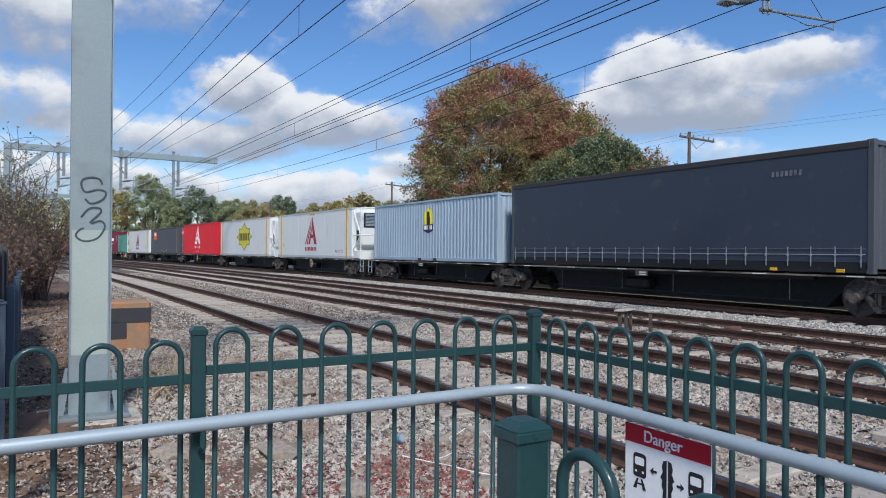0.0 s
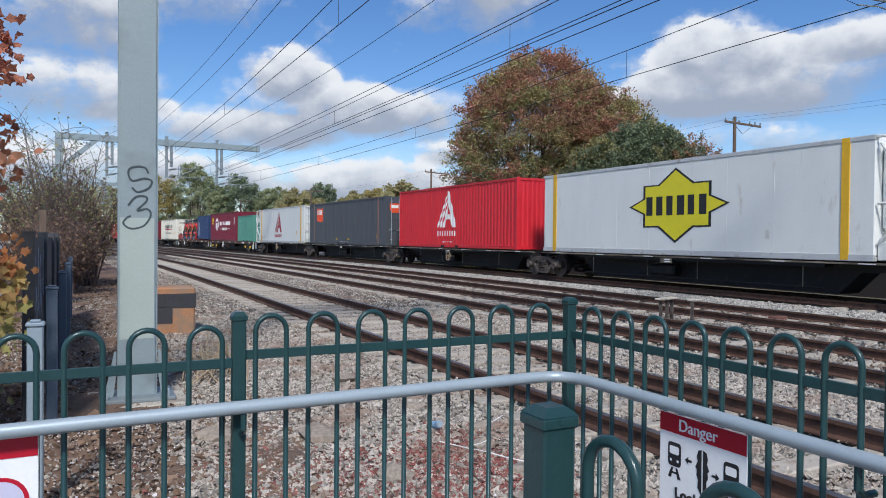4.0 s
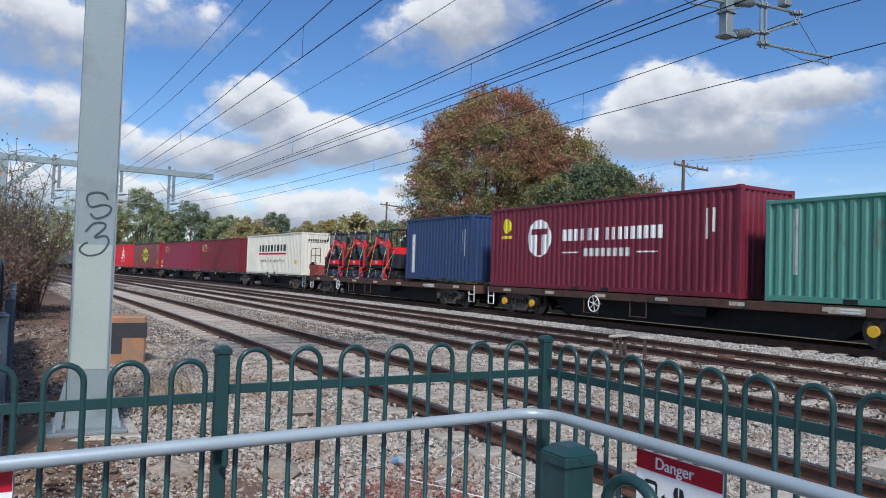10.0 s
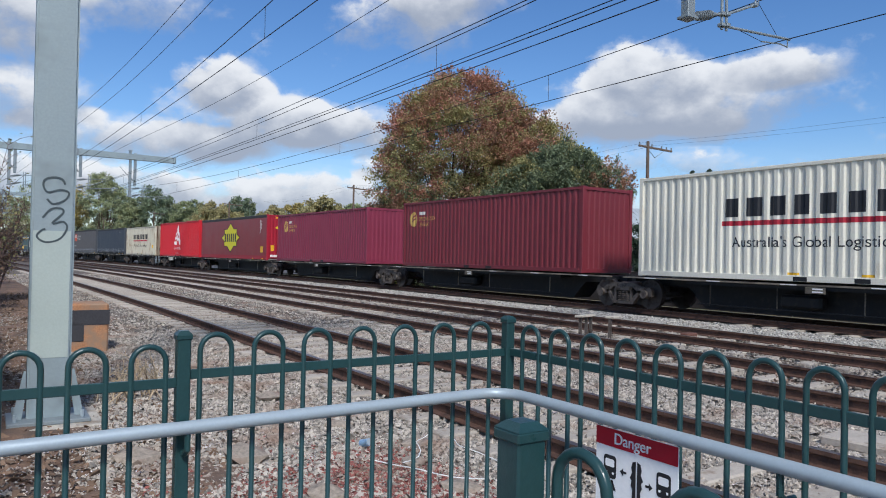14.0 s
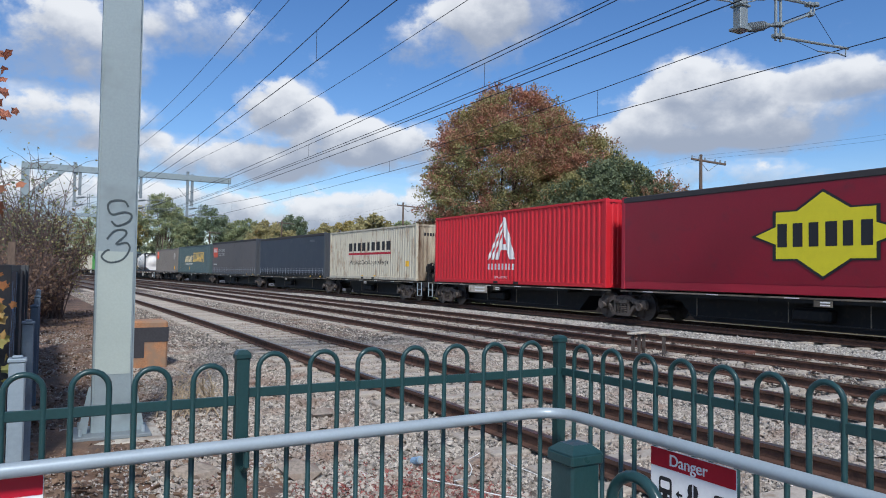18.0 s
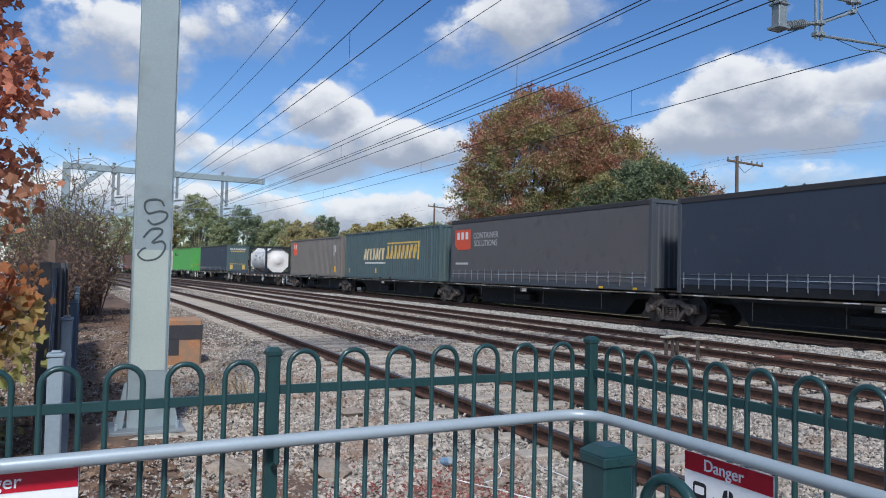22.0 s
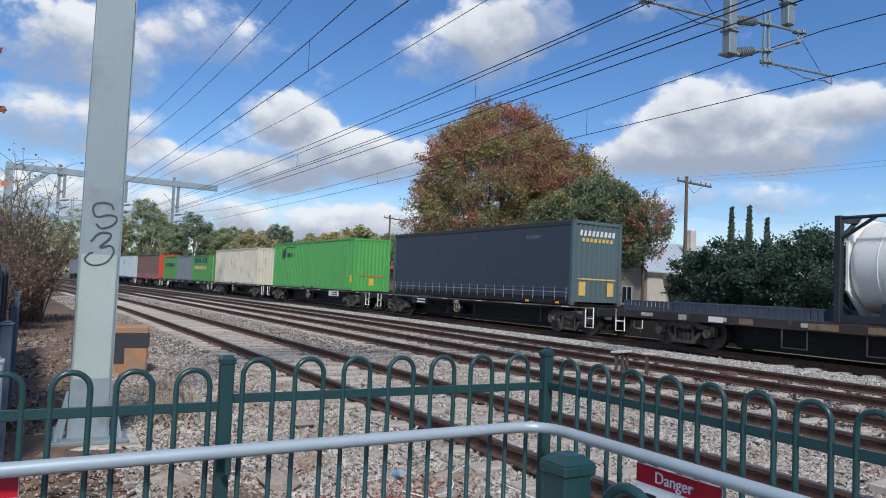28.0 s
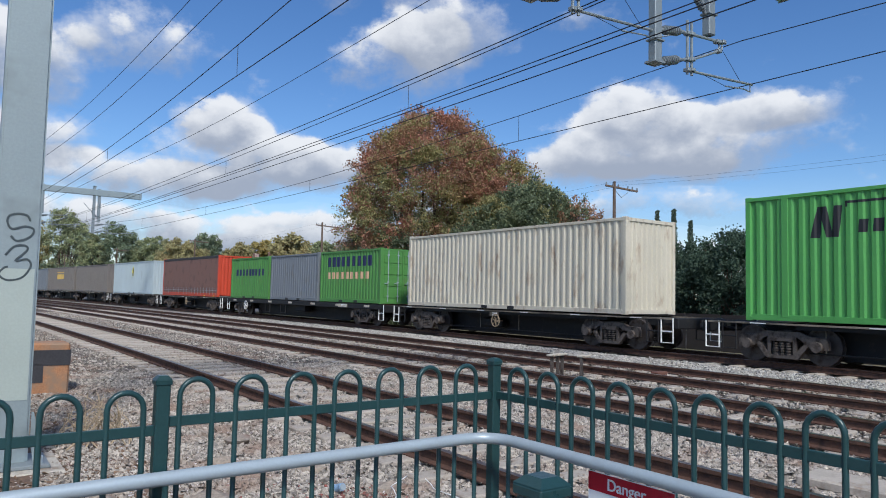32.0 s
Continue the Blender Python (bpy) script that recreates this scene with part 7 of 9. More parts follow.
def creases(L, a, b):
    u0, u1 = -L / 2 + 0.12, L / 2 - 0.12
    n = max(2, round((u1 - u0) / 0.28))
    p = (u1 - u0) / n
    return [u0 + (k + f) * p for k in range(n) for f in (0, 0.34, 0.5, 0.84) if a < u0 + (k + f) * p < b]


def mark(ob, shapes, material, label, centre, s, z, layer=0, mirror=1.0, text=None, folded=None):
    """Painted shapes on the near side. shapes: outlines as pairs (to the reader's right, up) round the point (s, z)."""
    L = ob_length[ob.name]
    y = s - centre
    bm = bmesh.new()
    if text:
        bm.from_mesh(text)
        bm.verts.ensure_lookup_table()
    else:
        for sh in shapes:
            bm.faces.new([bm.verts.new((u, v, 0)) for u, v in sh])
    for v in bm.verts:
        v.co = Vector((0, y - v.co.x, z + v.co.y))
    corr = ob.name.startswith("shipping") if folded is None else folded
    if corr and bm.verts:
        lo, hi = min(v.co.y for v in bm.verts), max(v.co.y for v in bm.verts)
        for c in creases(L, lo, hi):
            bmesh.ops.bisect_plane(bm, geom=bm.verts[:] + bm.edges[:] + bm.faces[:], plane_co=(0, c, 0), plane_no=(0, 1, 0))
    base = 1.2 if ob.name.startswith("shipping") else (1.206 if ob.name.startswith("refrig") else 1.222)
    for v in bm.verts:
        v.co.x = -(base + 0.004 + 0.003 * layer) + (fold_of(L, v.co.y) if corr else 0)
    bmesh.ops.recalc_face_normals(bm, faces=bm.faces[:])
    if sum(f.normal.x * f.calc_area() for f in bm.faces) > 0:
        bmesh.ops.reverse_faces(bm, faces=bm.faces[:])
    return part("marking", bm, material, ob, label)


def word_blocks(n, w, h, gap=0.12, lean=0.0, seed=0):
    """Plain bars in place of a brand name: n blocks w wide in all."""
    rng = random.Random(seed)
    p, gap = w / n, max(gap, 0.3)
    out = []
    for k in range(n):
        x0 = -w / 2 + k * p + p * gap / 2
        x1 = x0 + p * (1 - gap) * rng.uniform(0.82, 1.0)
        out.append([(x0 - lean * h / 2, -h / 2), (x1 - lean * h / 2, -h / 2), (x1 + lean * h / 2, h / 2), (x0 + lean * h / 2, h / 2)])
    return out


def bar(w, h, x=0.0, z=0.0):
    return [(x - w / 2, z - h / 2), (x + w / 2, z - h / 2), (x + w / 2, z + h / 2), (x - w / 2, z + h / 2)]


def ring_of(r, n=28, rx=None, x=0.0, z=0.0):
    return [(x + (rx or r) * math.cos(k * math.tau / n), z + r * math.sin(k * math.tau / n)) for k in range(n)]


def star_of(w, h, inner=0.80):
    """The eight-pointed badge: a diamond whose sides step out into a square."""
    a, b = w / 2, h / 2
    q = [(a, 0), (a * 0.68, b * 0.22), (a * 0.68, b * 0.58), (a * 0.36, b * 0.58), (0, b)]
    pts = q + [(-x, y) for x, y in q[-2::-1]]
    return pts + [(-x, -y) for x, y in pts[1:-1]]


def peak_mark(w, h):
    """A tall peak: a broad right stroke with a crossbar, and three thin strokes fanning to the left."""
    def q(*pts):
        return [((x - 0.5) * w, (y - 0.5) * h) for x, y in pts]
    return [q((0.57, 1.0), (0.63, 1.0), (1.0, 0.0), (0.78, 0.0), (0.60, 0.62)), q((0.45, 0.22), (0.70, 0.22), (0.66, 0.36), (0.52, 0.36)),
            q((0.0, 0.0), (0.09, 0.0), (0.54, 0.84), (0.55, 0.93)), q((0.14, 0.0), (0.24, 0.0), (0.55, 0.70), (0.555, 0.80)), q((0.30, 0.0), (0.44, 0.0), (0.59, 0.52), (0.57, 0.66))]


def small_text(text, size):
    cu = bpy.data.curves.new("lettering", "FONT")
    cu.body, cu.size, cu.align_x, cu.align_y = text, size, "CENTER", "CENTER"
    tmp = bpy.data.objects.new("lettering", cu)
    scene.collection.objects.link(tmp)
    me = bpy.data.meshes.new_from_object(tmp.evaluated_get(bpy.context.evaluated_depsgraph_get()))
    bpy.data.objects.remove(tmp)
    return me


ob_length, ob_centre = {}, {}
for ob, c in MOVING:
    ob_centre[ob.name] = c
for ob, f, r in ((curtain0, 9.37, 23.8), (blue1, 24.5, 36.4), (white2, 39.24, 52.5), (white3, 54.2, 67.9), (red4, 69.6, 81.9), (slate5, 83.7, 98.2), (white6, 99.45, 112.6), (teal7, 114.65, 120.75), (tasman8, 121.32, 133.4),
                 (navy9, 134.7, 140.65), (north10, 154.96, 166.85), (maroon11, 169.0, 180.9), (maroon12, 184.25, 196.45), (red13, 198.1, 212.63), (red14, 213.1, 225.3), (north15, 227.05, 239.0), (curtain16, 239.75, 254.15),
                 (curtain17, 255.0, 269.4), (teal18, 270.4, 284.5), (taupe19, 285.05, 297.0), (curtain21, 319.9, 334.0), (green22, 338.75, 352.85), (beige23, 356.42, 368.4), (leaf24, 370.5, 376.56), (grey24, 376.75, 382.85),
                 (leaf24b, 383.05, 389.1), (brown25, 391.4, 403.8), (ice26, 406.4, 419.1), (grey28, 435.8, 450.2)):
    ob_length[ob.name] = r - f


def put(ob, shapes, material, label, s, z, layer=0, **kw):
    if len(shapes) > 1:
        return [mark(ob, [sh], material, label, ob_centre[ob.name], s, z, layer, **kw) for sh in shapes]
    return mark(ob, shapes, material, label, ob_centre[ob.name], s, z, layer, **kw)


M_BADGE = mat("yellow_badge", lin(226, 214, 40), 0.5, 0, 0.05, 4, 0.03, 40)
M_DULLGOLD = mat("dull_gold_print", lin(190, 158, 84), 0.6, 0, 0.12, 4, 0.03, 40, lin(130, 90, 70), 0.3, 3)
M_GOLDP = mat("golden_print", lin(206, 172, 92), 0.6, 0, 0.15, 4, 0.03, 40, lin(120, 110, 80), 0.35, 2.5)
M_PALEP = mat("worn_white_print", lin(206, 206, 200), 0.6, 0, 0.1, 4, 0.03, 40, lin(140, 140, 138), 0.3, 3)
M_ORANGEP = mat("orange_badge", lin(224, 84, 48), 0.5, 0, 0.06, 4, 0.03, 40)
M_NAVYP = mat("navy_print", lin(30, 38, 78), 0.6, 0, 0.1, 4, 0.03, 40, lin(60, 90, 60), 0.25, 3)
M_FAINTP = mat("faint_worn_print", lin(120, 124, 130), 0.6, 0, 0.3, 9, 0.03, 40, lin(70, 74, 84), 0.5, 6)
M_CREAMP = mat("worn_cream_print", lin(206, 190, 150), 0.6, 0, 0.12, 4, 0.03, 40, lin(140, 130, 110), 0.3, 2.5)
M_PINKP = mat("faded_pink_print", lin(206, 168, 136), 0.7, 0, 0.1, 4, 0.03, 40)

# pale blue: a yellow badge
put(blue1, [ring_of(0.52, 28, 0.48, 0, 0.1)], M_BADGE, "yellow oval badge", 30.4, 3.0)
put(blue1, [[(-0.05, -0.5), (0.18, -0.5), (0.2, 0.1), (0.02, 0.42), (-0.1, 0.4), (-0.12, 0.1)]], M_INK, "black upright shape", 30.4, 3.05, 1)
put(blue1, [[(-0.5, -0.12), (0.5, -0.12), (0.5, -0.42), (0, -0.55), (-0.5, -0.42)]], M_NAVYP, "navy name band", 30.4, 2.95, 1)
put(blue1, [bar(0.12, 0.2, -0.3), bar(0.12, 0.2, -0.1), bar(0.12, 0.2, 0.1), bar(0.12, 0.2, 0.3)], M_WHITE, "white bars on the band", 30.4, 2.68, 2)
# crimson and white peaks
for ob, s, z, m, h in ((white2, 45.85, 2.86, M_CRIMSON, 1.85), (white6, 106.5, 2.82, M_CRIMSON, 1.75), (red4, 76.15, 3.02, M_WHITE, 1.86), (red14, 219.6, 3.0, M_WHITE, 1.8)):
    put(ob, peak_mark(2.12, h), m, "tall peak emblem", s, z)
    put(ob, word_blocks(8, 2.12, 0.26, 0.1, 0, 5), m, "row of bars for the name", s, z - h / 2 - 0.31)
for ob, s in ((red4, 76.0), (red14, 219.6)):
    put(ob, [], M_WHITE, "white stencilled words", s, 1.33, text=small_text("EMPTY LIFT ONLY", 0.13))
put(white2, [], M_CRIMSON, "crimson size figures", 41.1, 1.47, text=small_text("46'6\"x9'10\"", 0.27))
put(white6, [], M_CRIMSON, "crimson size figures", 111.3, 1.47, text=small_text("46'6\"x9'10\"", 0.2))
put(white2, [bar(0.9, 0.09)], M_YELLOW, "yellow height strip", 45.6, 3.93)
put(white2, [bar(0.14, 0.3)], M_YELLOW, "yellow label", 51.2, 1.9)
put(white6, [bar(0.16, 0.32)], M_YELLOW, "yellow label", 101.3, 1.9)
put(white3, [bar(0.12, 0.24)], M_PALEP, "grey label", 57.2, 1.7)
# yellow stars
for ob, s, z, w, h, name_w in ((white3, 60.65, 2.64, 4.3, 2.42, 2.75), (red13, 205.4, 2.62, 4.2, 2.3, 2.7)):
    put(ob, [star_of(w, h)], M_INK, "black star outline", s, z)
    put(ob, [star_of(w * 0.93, h * 0.93)], M_BADGE, "yellow star badge", s, z, 1)
    put(ob, word_blocks(6, name_w, 0.62, 0.1, 0, 9), M_INK, "row of black bars for the name", s, z, 2)
put(red13, [bar(0.5, 0.42)], M_YELLOW, "yellow label", 199.0, 1.75)
put(red13, [bar(0.08, 0.9, -0.12), bar(0.08, 0.6, 0.12, 0.1)], M_WHITE, "white code bars", 199.2, 3.35)
# slate and grey: orange badges
for ob, s, z, w in ((slate5, 95.85, 3.2, 1.5), (taupe19, 295.9, 3.2, 0.9), (curtain17, 268.15, 3.18, 1.6)):
    put(ob, [[(-w * 0.5, 0.5), (w * 0.5, 0.5), (w * 0.5, -0.45), (w * 0.3, -0.5), (-w * 0.3, -0.5), (-w * 0.5, -0.25)]], M_ORANGEP, "orange badge", s, z)
    put(ob, word_blocks(3, w * 0.8, 0.36, 0.1, 0, 4), M_WHITE, "white bars on the badge", s, z + 0.2, 1)
put(curtain17, [], M_PALEP, "white word CONTAINER", 265.95, 3.33, text=small_text("CONTAINER", 0.40))
put(curtain17, [], M_PALEP, "white word SOLUTIONS", 265.95, 2.96, text=small_text("SOLUTIONS", 0.40))
put(curtain17, [bar(1.3, 0.1)], M_PALEP, "white code bar", 268.2, 2.0)
put(slate5, [bar(0.28, 0.36)], M_YELLOW, "yellow label", 84.9, 1.6)
put(slate5, [], M_WHITE, "white stencilled words", 90.9, 1.19, text=small_text("48'X10 VERTICAL LOAD BAR", 0.15), folded=False)
put(slate5, [bar(0.36, 0.09)], M_YELLOW, "yellow fork mark", 92.2, 1.42)
put(slate5, [bar(0.36, 0.09)], M_YELLOW, "yellow fork mark", 89.9, 1.42)
put(taupe19, [bar(0.3, 0.42)], M_YELLOW, "yellow label", 286.4, 1.6)
put(taupe19, [bar(0.1, 0.8), bar(0.1, 0.5, 0.3, 0.1)], M_PALEP, "white code bars", 286.6, 3.0)
# maroon: a white roundel
put(tasman8, [ring_of(0.72)], M_WHITE, "white roundel", 130.25, 2.96)
put(tasman8, [bar(0.95, 0.22, 0, 0.25), bar(0.26, 0.9, 0, -0.2)], C_MAROON, "maroon shape on the roundel", 130.25, 2.96, 1)
put(tasman8, word_blocks(6, 2.0, 0.42, 0.1, 0, 2), M_WHITE, "row of white bars", 127.95, 3.03)
put(tasman8, word_blocks(9, 2.65, 0.42, 0.1, 0, 7), M_WHITE, "row of white bars", 125.4, 3.03)
put(tasman8, word_blocks(8, 2.3, 0.28, 0.1, 0, 1), M_PALEP, "row of thin white bars", 126.6, 2.4)
put(tasman8, [bar(0.9, 0.05, -1.85), bar(0.9, 0.05, 1.85)], M_WHITE, "white rules", 126.6, 2.4)
put(tasman8, [ring_of(0.30)], M_BADGE, "yellow roundel", 132.35, 3.5)
put(tasman8, [bar(0.7, 0.12, 0, -0.45)], M_BADGE, "yellow bar", 132.35, 3.5)
put(tasman8, [bar(0.07, 0.9), bar(0.07, 0.7, 0.25, 0.1)], M_PALEP, "white code bars", 122.5, 3.2)
for ob, s, z, r in ((maroon12, 195.1, 3.22, 0.36), (maroon11, 180.0, 3.2, 0.34)):
    put(ob, [ring_of(r)], M_DULLGOLD, "dull gold roundel", s, z)
    put(ob, [[(-0.16, -0.14), (0.2, 0.02), (0.2, 0.1), (-0.16, -0.06)], [(-0.16, 0.0), (0.2, 0.16), (0.2, 0.24), (-0.16, 0.08)]], ob.children[0].data.materials[0], "slanted bars on the roundel", s, z, 1)
    for k, (word, size) in enumerate((("", 0.2), ("SPECIALIZED", 0.23), ("LEASING", 0.23))):
        if word:
            put(ob, [], M_DULLGOLD, "dull gold word " + word, s - (1.12 if k == 1 else 0.9), z + 0.26 - 0.26 * k, text=small_text(word, size))
        else:
            put(ob, [bar(0.5, 0.14)], M_PALEP, "pale name bar", s - 0.72, z + 0.26)
# white and cream: black name, red rule
for ob, s, w in ((north10, 160.95, 5.96), (north15, 233.0, 5.96)):
    put(ob, word_blocks(9, w, 0.50, 0.1, 0, 12), M_INK, "row of black bars for the name", s, 2.98)
    put(ob, [bar(w, 0.13)], M_CRIMSON, "red rule", s, 2.56)
    put(ob, [], M_INK, "black slogan lettering", s, 2.04, text=small_text("Australia's Global Logistics People", 0.385))
    put(ob, [bar(0.34, 0.30)], M_YELLOW, "yellow label", s - 4.9, 1.95)
    put(ob, [bar(0.3, 0.06, -0.9), bar(0.3, 0.06, 0.9)], M_YELLOW, "yellow fork marks", s + 0.0, 1.25)
# dark teal: white then golden italic name
put(teal18, word_blocks(7, 3.4, 0.72, 0.1, 0.25, 15), M_CREAMP, "row of slanted cream bars", 279.4, 2.62)
put(teal18, word_blocks(8, 4.3, 0.80, 0.1, 0.25, 16), M_GOLDP, "row of slanted golden bars", 275.3, 2.70)
put(teal18, [bar(3.4, 0.09)], M_PALEP, "white rule", 279.2, 2.05)
put(teal18, [bar(4.4, 0.10), [(2.1, -1.0), (2.25, -1.0), (2.45, 0.05), (2.2, 0.05)]], M_GOLDP, "golden rule", 275.2, 3.24)
for s in (283.7, 279.0):
    put(teal18, [bar(0.2, 0.3)], M_YELLOW, "yellow label", s, 1.55)
# green
put(green22, [[(-0.36, -0.38), (-0.14, -0.38), (-0.04, 0.36), (-0.2, 0.36)], [(-0.16, 0.36), (0.02, 0.36), (0.16, -0.38), (0.02, -0.38)], [(0.12, -0.38), (0.3, -0.38), (0.38, 0.36), (0.2, 0.36)]], M_INK, "black slanted strokes", 350.8, 3.45)
put(green22, [bar(1.9, 0.06, 1.0, 0.42), bar(0.06, 0.14, 0.08, 0.38)], M_INK, "black rule", 350.4, 3.45)
put(green22, word_blocks(5, 1.6, 0.3, 0.1, 0.1, 8), M_INK, "row of black bars", 349.3, 3.3)
put(green22, [bar(0.34, 0.42)], M_YELLOW, "yellow warning label", 339.15, 1.75)
put(green22, [bar(0.06, 0.9), bar(0.06, 0.5, 0.3, 0.2)], M_PALEP, "white code bars", 339.3, 3.2)
put(leaf24, word_blocks(9, 4.6, 0.5, 0.1, 0, 21), M_NAVYP, "row of navy bars", 373.6, 3.1)
put(leaf24, word_blocks(9, 4.3, 0.34, 0.1, 0, 22), M_PINKP, "row of faded bars", 373.7, 2.4)
put(leaf24b, word_blocks(9, 4.6, 0.42, 0.1, 0, 23), M_NAVYP, "row of navy bars", 386.0, 2.7)
put(ice26, [ring_of(0.45, 20, 0.28)], M_BADGE, "yellow badge", 412.6, 3.1)
put(ice26, [bar(0.16, 0.7, 0, -0.05)], M_INK, "dark shape on the badge", 412.6, 3.1, 1)
put(grey28, [bar(3.6, 0.6), bar(3.6, 0.1, 0, 0.55)], M_GOLDP, "golden name bars", 443, 2.8)
put(navy9, [bar(0.32, 1.9)], M_PALEP, "worn white strip", 139.9, 2.45)
put(navy9, [bar(0.07, 0.9), bar(0.07, 1.2, 0.2, -0.1)], M_PALEP, "white code bars", 135.5, 3.0)
put(teal7, [bar(0.16, 1.7)], M_PALEP, "worn white strip", 119.9, 2.6)
put(curtain0, word_blocks(7, 0.9, 0.14, 0.1, 0.1, 3), M_FAINTP, "worn white code", 11.6, 3.6)
put(curtain16, word_blocks(7, 0.9, 0.14, 0.1, 0.1, 3), M_FAINTP, "worn white code", 242.0, 3.6)
put(curtain21, word_blocks(7, 0.9, 0.14, 0.1, 0.1, 3), M_FAINTP, "worn white code", 322.2, 3.6)

# ---- marks on the front ends ----
def end_mark(ob, shapes, material, label, z, layer=0):
    """Flat shapes on the front end, as read from the front."""
    L = ob_length[ob.name]
    bm = bmesh.new()
    for sh in shapes:
        bm.faces.new([bm.verts.new((u, -L / 2 - 0.008 + 0.035 * (ob.name.startswith("ship") or ob.name.startswith("curt")) - 0.003 * layer, z + v)) for u, v in sh])
    bmesh.ops.recalc_face_normals(bm, faces=bm.faces[:])
    part("end_marking", bm, material, ob, label)


end_mark(north10, word_blocks(9, 1.5, 0.16, 0.1, 0, 12), M_INK, "row of black bars", 3.5)
end_mark(north15, word_blocks(9, 1.5, 0.16, 0.1, 0, 12), M_INK, "row of black bars", 3.5)
end_mark(north10, [bar(1.5, 0.03)], M_INK, "thin rule", 3.36)
end_mark(slate5, [[(-0.95, 0.3), (-0.3, 0.3), (-0.3, -0.25), (-0.75, -0.3), (-0.95, -0.1)]], M_ORANGEP, "orange badge", 3.35, 24)
end_mark(slate5, [bar(0.5, 0.18, -0.62, 0.1)], M_WHITE, "white bars", 3.35, 26)
end_mark(red13, [star_of(1.3, 0.95)], M_BADGE, "yellow star", 3.25)
end_mark(red13, [bar(0.85, 0.24)], M_INK, "black bar", 3.25, 1)
end_mark(red13, [bar(0.25, 0.4, -0.8), bar(0.25, 0.4, 0.8)], M_YELLOW, "yellow labels", 1.85)
end_mark(red13, [bar(1.9, 0.16)], M_WHITE, "white strip", 1.32)
end_mark(red13, [bar(1.2, 0.14)], M_YELLOW, "yellow strip", 3.95)
end_mark(green22, [bar(1.7, 0.06)], M_ORANGEP, "orange line", 1.95)
end_mark(green22, [bar(0.3, 0.42)], M_YELLOW, "yellow label", 1.6)
end_mark(curtain21, [bar(1.9, 0.05, 0, 0.06), bar(0.32, 0.5, -0.7, -0.3), bar(0.32, 0.5, 0.7, -0.3)], M_GOLDP, "golden labels", 1.95)
end_mark(curtain21, word_blocks(9, 1.8, 0.2, 0.1, 0.2, 4), M_PALEP, "row of white bars", 3.7)
end_mark(curtain21, word_blocks(8, 1.6, 0.14, 0.1, 0.2, 5), M_GOLDP, "row of golden bars", 3.45)
end_mark(teal7, [bar(0.5, 0.5, -0.7, 0.4), bar(0.3, 0.15, 0.6, -0.5)], M_PALEP, "worn white labels", 2.8, 24)

# ---- tank container ----
M_TANK = mat("tank_shell", lin(228, 226, 220), 0.5, 0, 0.05, 1.5, 0.05, 20, lin(180, 170, 158), 0.22, 3)
M_FRAMEBLK = mat("tank_frame", lin(44, 48, 54), 0.55, 0.1, 0.15, 4, 0.08, 40)
f, r, z0, top = 304.6, 310.6, 1.04, 3.66
t = rides(thing("tank_container", "white tank in a black steel frame on the flat wagon", "tank container"), f, r)
L = r - f
bm = bmesh.new()
prof = [(-2.86, 0.02), (-2.85, 0.42), (-2.80, 0.46), (-2.78, 0.80), (-2.72, 1.03), (-2.60, 1.12), (-2.5, 1.13), (2.5, 1.13), (2.62, 1.10), (2.72, 0.98), (2.80, 0.7), (2.82, 0.02)]
rings = [[bm.verts.new((q * math.cos(k * math.tau / 40), y, 2.42 + q * math.sin(k * math.tau / 40))) for k in range(40)] for y, q in prof]
for a, b in zip(rings, rings[1:]):
    for k in range(40):
        bm.faces.new((a[k], a[(k + 1) % 40], b[(k + 1) % 40], b[k]))
bm.faces.new(rings[0]); bm.faces.new(rings[-1])
bmesh.ops.recalc_face_normals(bm, faces=bm.faces[:])
part("tank", bm, M_TANK, t, "glossy white tank shell", True)
for y in (-2.0, 0, 2.0):
    bm = bmesh.new()
    tube(bm, [(1.137 * math.cos(k * math.tau / 40), y, 2.42 + 1.134 * math.sin(k * math.tau / 40)) for k in range(41)], 0.008, 5)
    part("band", bm, M_TANK, t)
for y in (-L / 2 + 0.09, L / 2 - 0.09):
    for x in (-1.14, 1.14):
        bm = boxes((x - 0.08, x + 0.08, y - 0.08, y + 0.08, z0, top), bevel=0.012)
        part("corner_post", bm, M_FRAMEBLK, t)
        bm = tubes([(x, y, z0 + 0.55), (x * 0.35, y, z0 + 0.1)], [(x, y, top - 0.6), (x * 0.35, y, top - 0.08)], r=0.05, sides=6)
        part("corner_brace", bm, M_FRAMEBLK, t)
    bm = boxes((-1.1, 1.1, y - 0.07, y + 0.07, top - 0.16, top), (-1.1, 1.1, y - 0.07, y + 0.07, z0, z0 + 0.16))
    part("end_beam", bm, M_FRAMEBLK, t)
